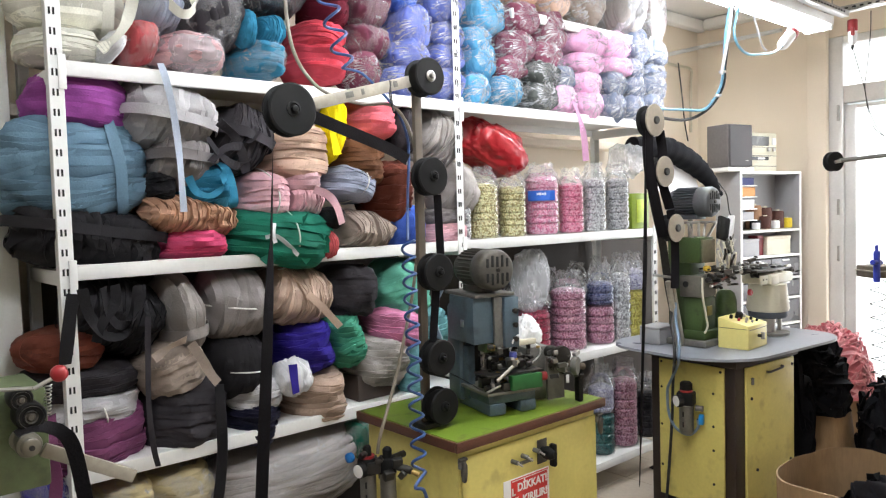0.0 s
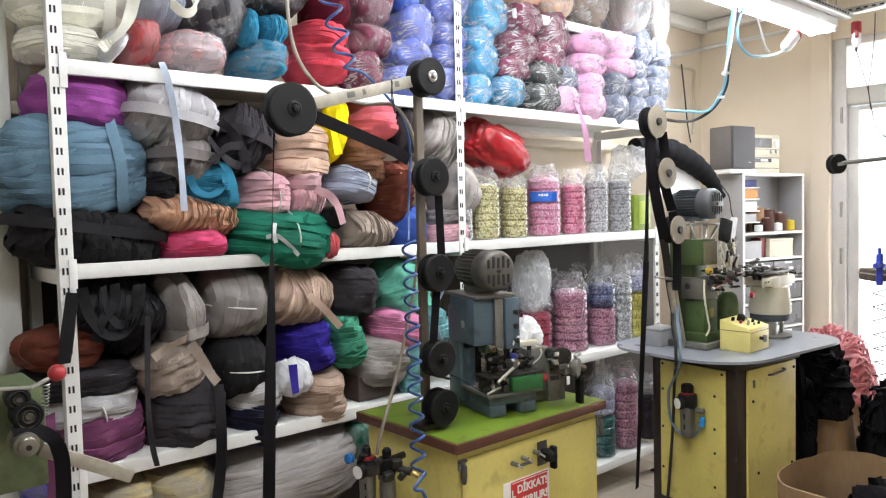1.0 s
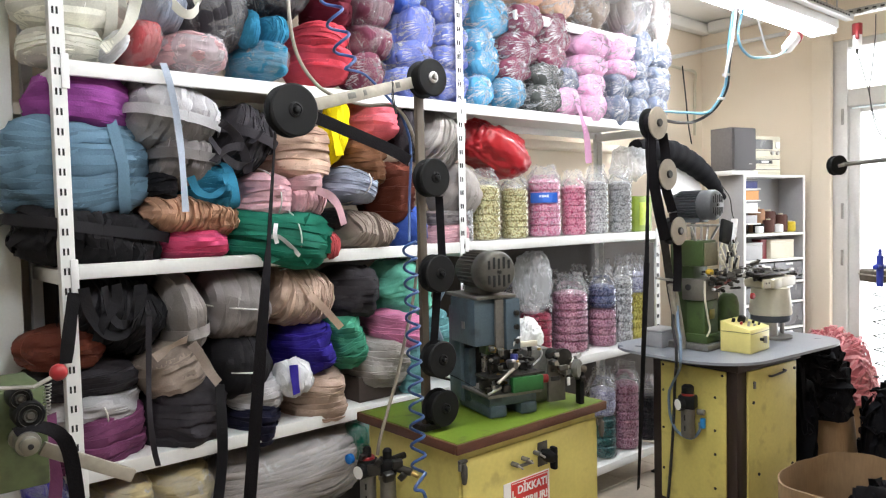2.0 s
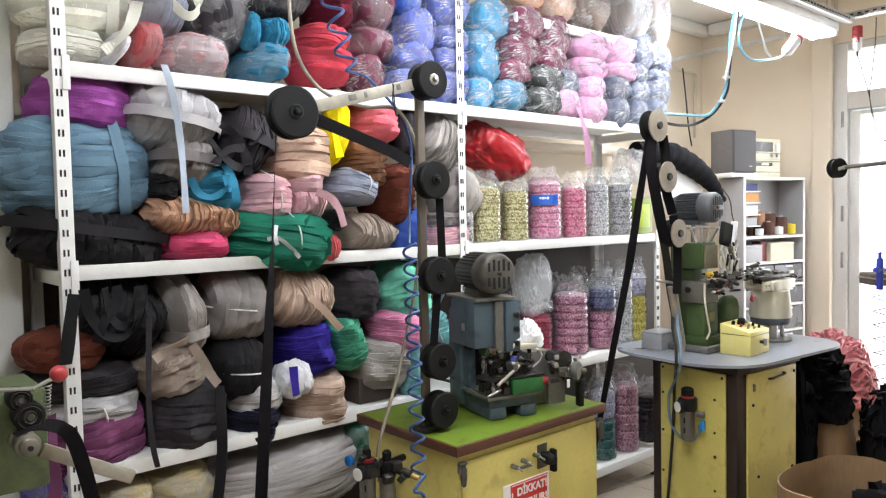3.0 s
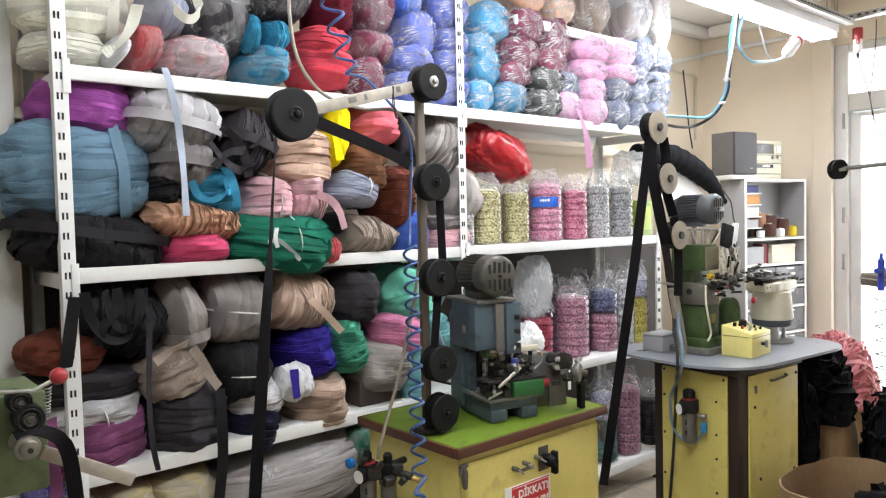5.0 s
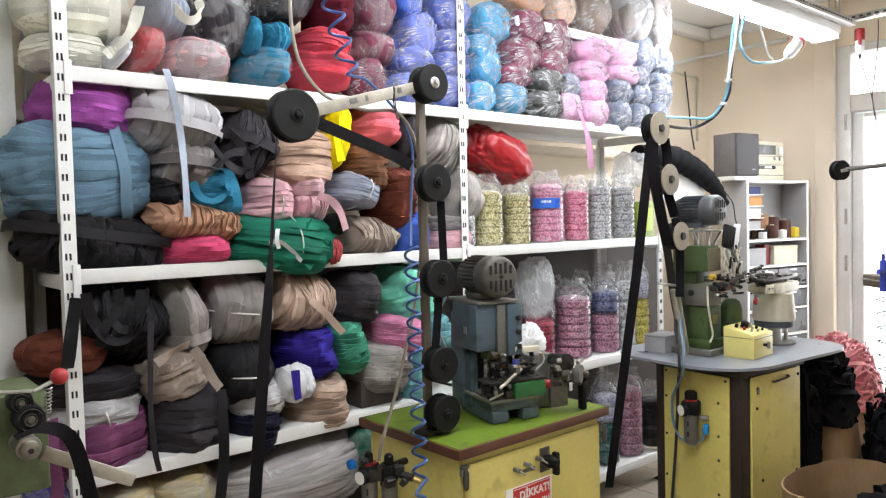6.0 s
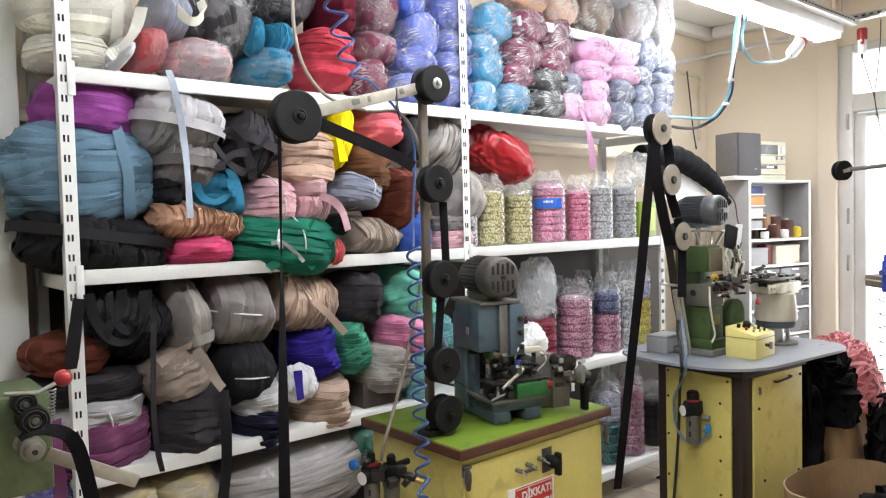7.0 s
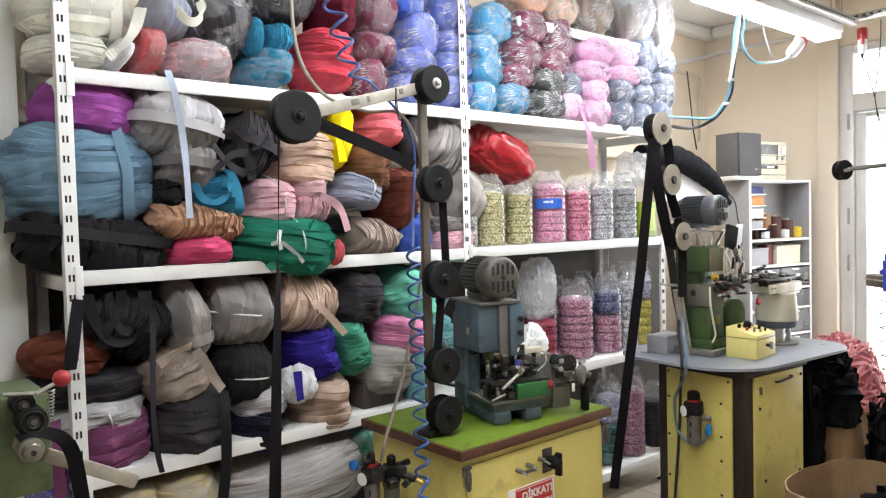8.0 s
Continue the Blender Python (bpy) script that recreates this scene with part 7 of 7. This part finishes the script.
loose_tape([(0.578, 2.245, 1.311), (0.596, 2.257, 1.235), (0.637, 2.245, 1.168), (0.701, 2.257, 1.172), (0.734, 2.245, 1.255), (0.746, 2.257, 1.308)], "charcoal", 0.030, "charcoal tape loop hanging from its bundle", (0.6, 0.2, 0.6))
loose_tape([(0.635, 2.245, 1.311), (0.646, 2.257, 1.238), (0.678, 2.245, 1.193), (0.723, 2.257, 1.230), (0.732, 2.245, 1.307)], "charcoal", 0.028, "charcoal tape loop hanging from its bundle", (0.6, 0.2, 0.6))
loose_tape([(0.668, 2.245, 1.315), (0.669, 2.257, 1.261), (0.623, 2.245, 1.200), (0.612, 2.257, 1.150)], "charcoal", 0.030, "charcoal tape loop hanging from its bundle")
loose_tape([(0.979, 2.245, 1.684), (1.038, 2.257, 1.730), (1.102, 2.245, 1.743), (1.156, 2.257, 1.792)], "dark_grey", 0.030, "dark grey tape loop over its bundle", (0.6, 0.2, 0.6))
loose_tape([(1.010, 2.245, 1.812), (1.065, 2.257, 1.774), (1.092, 2.245, 1.700), (1.104, 2.257, 1.651)], "dark_grey", 0.030, "dark grey tape loop over its bundle")
loose_tape([(0.970, 2.245, 1.759), (1.017, 2.257, 1.708), (1.069, 2.245, 1.672), (1.137, 2.257, 1.703)], "dark_grey", 0.028, "dark grey tape loop over its bundle", (0.6, 0.2, 0.6))
loose_tape([(0.903, 2.245, 1.635), (0.932, 2.257, 1.588), (0.975, 2.245, 1.575), (1.020, 2.257, 1.607), (1.020, 2.245, 1.648)], "teal", 0.026, "teal tape loop over its bundle", (0.6, 0.2, 0.6))
loose_tape([(1.145, 2.245, 1.351), (1.221, 2.257, 1.385), (1.294, 2.245, 1.481), (1.332, 2.257, 1.510)], "green", 0.032, "green tape loop over its bundle", (0.6, 0.2, 0.6))
loose_tape([(1.301, 2.245, 1.341), (1.356, 2.257, 1.398), (1.387, 2.245, 1.428), (1.397, 2.257, 1.366)], "green", 0.032, "green tape loop over its bundle")
loose_tape([(1.433, 2.245, 1.834), (1.453, 2.257, 1.775), (1.458, 2.245, 1.719)], "yellow", 0.030, "yellow tape tail hanging from its bundle")

# ---- tape feeder at the end of the shelving ----
def feeder():
    t = thing("tape_feeder", pose(0, 0, 0), "green tape feeder with steel rollers and a red lever knob", "tape feeder")
    a = Vector((0.343, 1.620, 0.969))
    OLIVE = mat("olive_machine_paint", (0.09, 0.115, 0.05), 0.5, 0.1, 0.1, 80, 0.15, 5, 0.2, dirt=(0.05, 0.06, 0.03))
    top = (0.318, 1.620, 1.170)[2]
    part("housing", box(fresh(), (a.x - 0.30, 1.73, (a.z + top) / 2 + 0.0), (0.60, 0.20, top - a.z), 0.006), OLIVE, t)
    part("stand", box(fresh(), (a.x - 0.30, 1.75, a.z / 2), (0.40, 0.14, a.z), 0.01), DARK_METAL, t)
    for px_, r, w in (((0.284, 1.560, 1.167), 0.022, 0.03), ((0.297, 1.550, 1.134), 0.028, 0.04)):
        rl = part("roller", lathe(fresh(), [(r * 0.45, 0.001), (r * 0.5, -0.002), (r * 0.9, -0.002), (r, 0.004), (r, w), (r * 0.8, w + 0.03)], pose(*px_, -90, 0, 0), 30), BLACK_PLASTIC, t)
        part("roller_hub", lathe(fresh(), [(r * 0.20, -0.006), (r * 0.24, -0.004), (r * 0.30, -0.001), (r * 0.42, -0.005), (r * 0.46, 0.004)], pose(*px_, -90, 0, 0), 20), MOTOR_GREY, rl)
        part("rim_ring", lathe(fresh(), [(r * 0.70, 0.0), (r * 0.74, -0.0045), (r * 0.78, 0.0)], pose(*px_, -90, 0, 0), 30, False), MOTOR_GREY, rl)
    c = (0.287, 1.520, 1.086)
    r = 0.023
    rl = part("roller", lathe(fresh(), [(r * 0.6, -0.012), (r * 0.72, -0.010), (r * 0.72, 0.004), (r * 0.95, 0.006), (r, 0.010), (r, 0.016), (r * 0.8, 0.02), (r * 0.8, 0.055), (r, 0.06), (r, 0.068)], pose(*c, -90, 0, 0), 34), mat("dull_steel", (0.22, 0.21, 0.18), 0.35, 0.8), t, "dull steel roller")
    part("roller_hub", lathe(fresh(), [(0.005, -0.016), (0.005, 0)], pose(*c, -90, 0, 0), 12), SLOT_DARK, rl)
    part("axle", rod(fresh(), (c[0], c[1] + 0.05, c[2]), (c[0], 1.64, c[2]), 0.008, 10), STEEL, t)
    m, n = between((0.318, 1.575, 1.061), (0.487, 1.575, 0.963))
    part("guide_bar", box(fresh(), (0, 0, n / 2), (0.014, 0.027, n), 0.003, m), BAR_METAL, t, "scratched aluminium guide bar")
    part("lever", rod(fresh(), (0.301, 1.540, 1.189), (0.340, 1.540, 1.206), 0.004, 10), STEEL, t)
    bm = fresh()
    bmesh.ops.create_uvsphere(bm, u_segments=24, v_segments=16, radius=0.0165, matrix=Matrix.Translation((0.347, 1.540, 1.211)))
    part("lever_knob", bm, RED_PLASTIC, t, "glossy red ball knob")
    part("spring", tube(fresh(), coil((0.336, 1.580, 1.185), (0.331, 1.580, 1.124), 0.006, 9, 10), 0.0013, 5, 0), STEEL, t)
    part("top_rod", rod(fresh(), (0.250, 1.560, 1.193), (0.310, 1.560, 1.186), 0.004, 8), STEEL, t)
    return t


feeder()


# ---- floor tiles ----
tile = part("tile", box(fresh(), (0, 0, 0), (0.327, 0.327, 0.006), 0.0015, segs=1), FLOOR, ground)
first, rest = True, fresh()
for i in range(26):
    for j in range(18):
        x, y = X0 + 0.17 + i * 0.33, Y0 + 0.17 + j * 0.33
        if 2.2 < x < 4.9 and -0.8 < y < 2.8:
            ob = tile if first else new("tile", tile.data)
            first, ob.parent = False, ground
            ob.location = (x, y, -0.003)
        elif X0 < x < X1 and Y0 < y < Y2:
            box(rest, (x, y, -0.003), (0.327, 0.327, 0.006))
tagged(part("tile_field", rest, FLOOR, ground), kind="stuff")


# ---- tapes that sway as they are drawn into the machines ----
def twisted(bm, top, length, away, a0, a1, width, steps=16, ease=1.0):
    """A hanging tape; its width turns from a0 to a1 degrees off the way across the view."""
    across = Vector((away.y, -away.x, 0))
    pts, sides = [], []
    for k in range(steps + 1):
        a = radians(a0 + (a1 - a0) * (k / steps) ** ease)
        pts.append(Vector((0, 0, top - length * k / steps)))
        sides.append(across * math.cos(a) + away * math.sin(a))
    return strip(bm, pts, sides, width, 0.0012, 2)


AWAY_A, AWAY_B = Vector((0.47, 0.883, 0)), Vector((0.85, 0.527, 0))
hang_a = thing("hanging_tape", Matrix.Translation((0.960, 1.790, 1.733)), "black tape hanging from the large reel and swaying", "tape")
part("upper_tape", twisted(fresh(), 0, 0.30, AWAY_A, 92, 80, 0.034), BLACK_TAPE, hang_a)
low_a = part("lower_tape", twisted(fresh(), 0, 1.08, AWAY_A, 80, -25, 0.034, 24, 0.6), BLACK_TAPE, hang_a)
hang_b = thing("hanging_tape", Matrix.Translation((2.699, 1.770, 1.820)), "black tape hanging from the fibre discs and swaying", "tape")
part("upper_tape", twisted(fresh(), 0, 0.55, AWAY_B, 25, 5, 0.041), BLACK_TAPE, hang_b)
low_b = part("lower_tape", twisted(fresh(), 0, 0.98, AWAY_B, 5, 25, 0.041, 24), BLACK_TAPE, hang_b)
hang_c = thing("fed_tape", Matrix.Translation((0.285, 1.545, 1.113)), "black tape running over the steel roller and sagging", "tape")
A = Vector((0.285, 1.545, 1.113))
pts = [Vector(q) - A for q in ((0.268, 1.545, 1.110), (0.290, 1.545, 1.114), (0.315, 1.545, 1.107), (0.338, 1.545, 1.090), (0.350, 1.545, 1.070))]
part("running_tape", strip(fresh(), pts, [(0.1, 0.9, 0.5), (0.2, 0.9, 0.5), (0.4, 0.6, 0.6), (0.7, 0.2, 0.5), (0.9, -0.2, 0.3)], 0.026), BLACK_TAPE, hang_c)
BEND = Vector((0.350, 1.545, 1.070)) - A
pts = [Vector(q) - A - BEND for q in ((0.3485, 1.545, 1.074), (0.356, 1.545, 1.045), (0.360, 1.545, 0.990), (0.362, 1.545, 0.900), (0.363, 1.545, 0.800))]
low_c = part("falling_tape", strip(fresh(), pts, [(0.9, -0.2, 0.3), (0.95, -0.3, 0.1), (0.95, -0.3, 0), (0.9, -0.4, 0), (0.9, -0.4, 0)], 0.028), BLACK_TAPE, hang_c)


def swung(ob, at, away, rows):
    """Rows of seconds, degrees of swing to the left of the view, degrees of twist."""
    walk(ob, [(t, Matrix.Translation(at) @ Matrix.Rotation(radians(s), 4, away) @ Matrix.Rotation(radians(w), 4, "Z")) for t, s, w in rows])


def motions():
    swung(hang_a, (0.960, 1.790, 1.733), AWAY_A, [
        (0, 3.4, 0), (0.2, 5.5, -8), (0.4, 7.6, -18), (0.5, 8.0, -20), (0.7, 7.2, -14), (0.9, 4.6, 0), (1.1, 2.3, 10), (1.3, 2.8, 14), (1.6, 3.6, 6),
        (2.0, 5.2, -8), (2.4, 5.8, -12), (2.8, 4.6, -4), (3.0, 3.4, 2), (3.2, 1.6, -10), (3.5, 0.2, -58), (3.8, 3.4, -12), (4.2, 4.2, -6), (4.6, 5.8, -14),
        (5.0, 4.6, -4), (5.4, 2.6, 8), (5.8, 2.0, 8), (6.0, 4.6, -4), (6.2, 6.6, -12), (6.5, 4.0, 0), (6.8, 1.8, 12), (7.0, 0.9, 16), (7.4, 1.7, 12), (8.0, 2.1, 8)])
    swung(low_a, (0, 0, -0.30), AWAY_A, [
        (0, 1.0, 0), (0.4, 2.4, -6), (0.8, -1.0, 0), (1.2, 0.4, 8), (1.6, 0.6, 12), (2.2, 1.0, 0), (2.8, 1.2, 0), (3.2, 0.4, 10), (3.6, 0.2, 6),
        (4.2, 0.8, 4), (4.6, 1.0, -4), (5.2, 0.5, 2), (5.8, 0.2, 8), (6.2, 1.6, -4), (6.6, 0.6, 0), (7.0, 0.2, 4), (8.0, 0.6, 8)])
    swung(hang_b, (2.699, 1.770, 1.820), AWAY_B, [
        (0, 1.2, 62), (0.5, 2.0, 58), (1.0, 1.5, 60), (1.7, 1.2, 62), (2.3, 1.8, 58), (2.7, 3.0, 48), (2.9, 7.5, 22), (3.1, 9.4, 40), (3.3, 8.6, 12), (3.6, 7.9, 4),
        (4.0, 7.8, 6), (4.6, 7.6, 2), (5.2, 6.9, 6), (5.8, 6.4, 4), (6.2, 6.9, 6), (6.5, 7.0, 14), (7.0, 5.7, 10), (7.5, 5.4, 4), (8.0, 6.0, 2)])
    swung(low_b, (0, 0, -0.55), AWAY_B, [
        (0, 2.0, 0), (1.0, 2.4, -10), (1.7, 2.2, -10), (2.4, 2.0, 0), (2.9, 2.4, 10), (3.3, 1.2, 0), (4.0, 1.4, 0), (4.6, 1.4, -6), (5.8, 1.2, 0), (6.5, 1.5, 10), (7.0, 1.0, 4), (8.0, 1.6, -4)])
    sways = ((0, -12), (0.3, -15), (0.6, 7), (0.9, 8), (1.2, 2), (1.6, -3), (2.2, -6), (2.8, -10), (3.1, -24), (3.4, -11), (3.7, -18), (4.0, 8), (4.4, 9), (5.0, -5), (5.5, -13),
             (6.0, -20), (6.5, -28), (7.0, -17), (7.7, -8), (8.0, -8))
    walk(hang_c, [(t, Matrix.Translation(A) @ Matrix.Rotation(radians(s), 4, AWAY_A)) for t, s in sways])
    walk(low_c, [(t, Matrix.Translation(BEND) @ Matrix.Rotation(radians(-0.5 * s), 4, AWAY_A)) for t, s in sways])


motions()
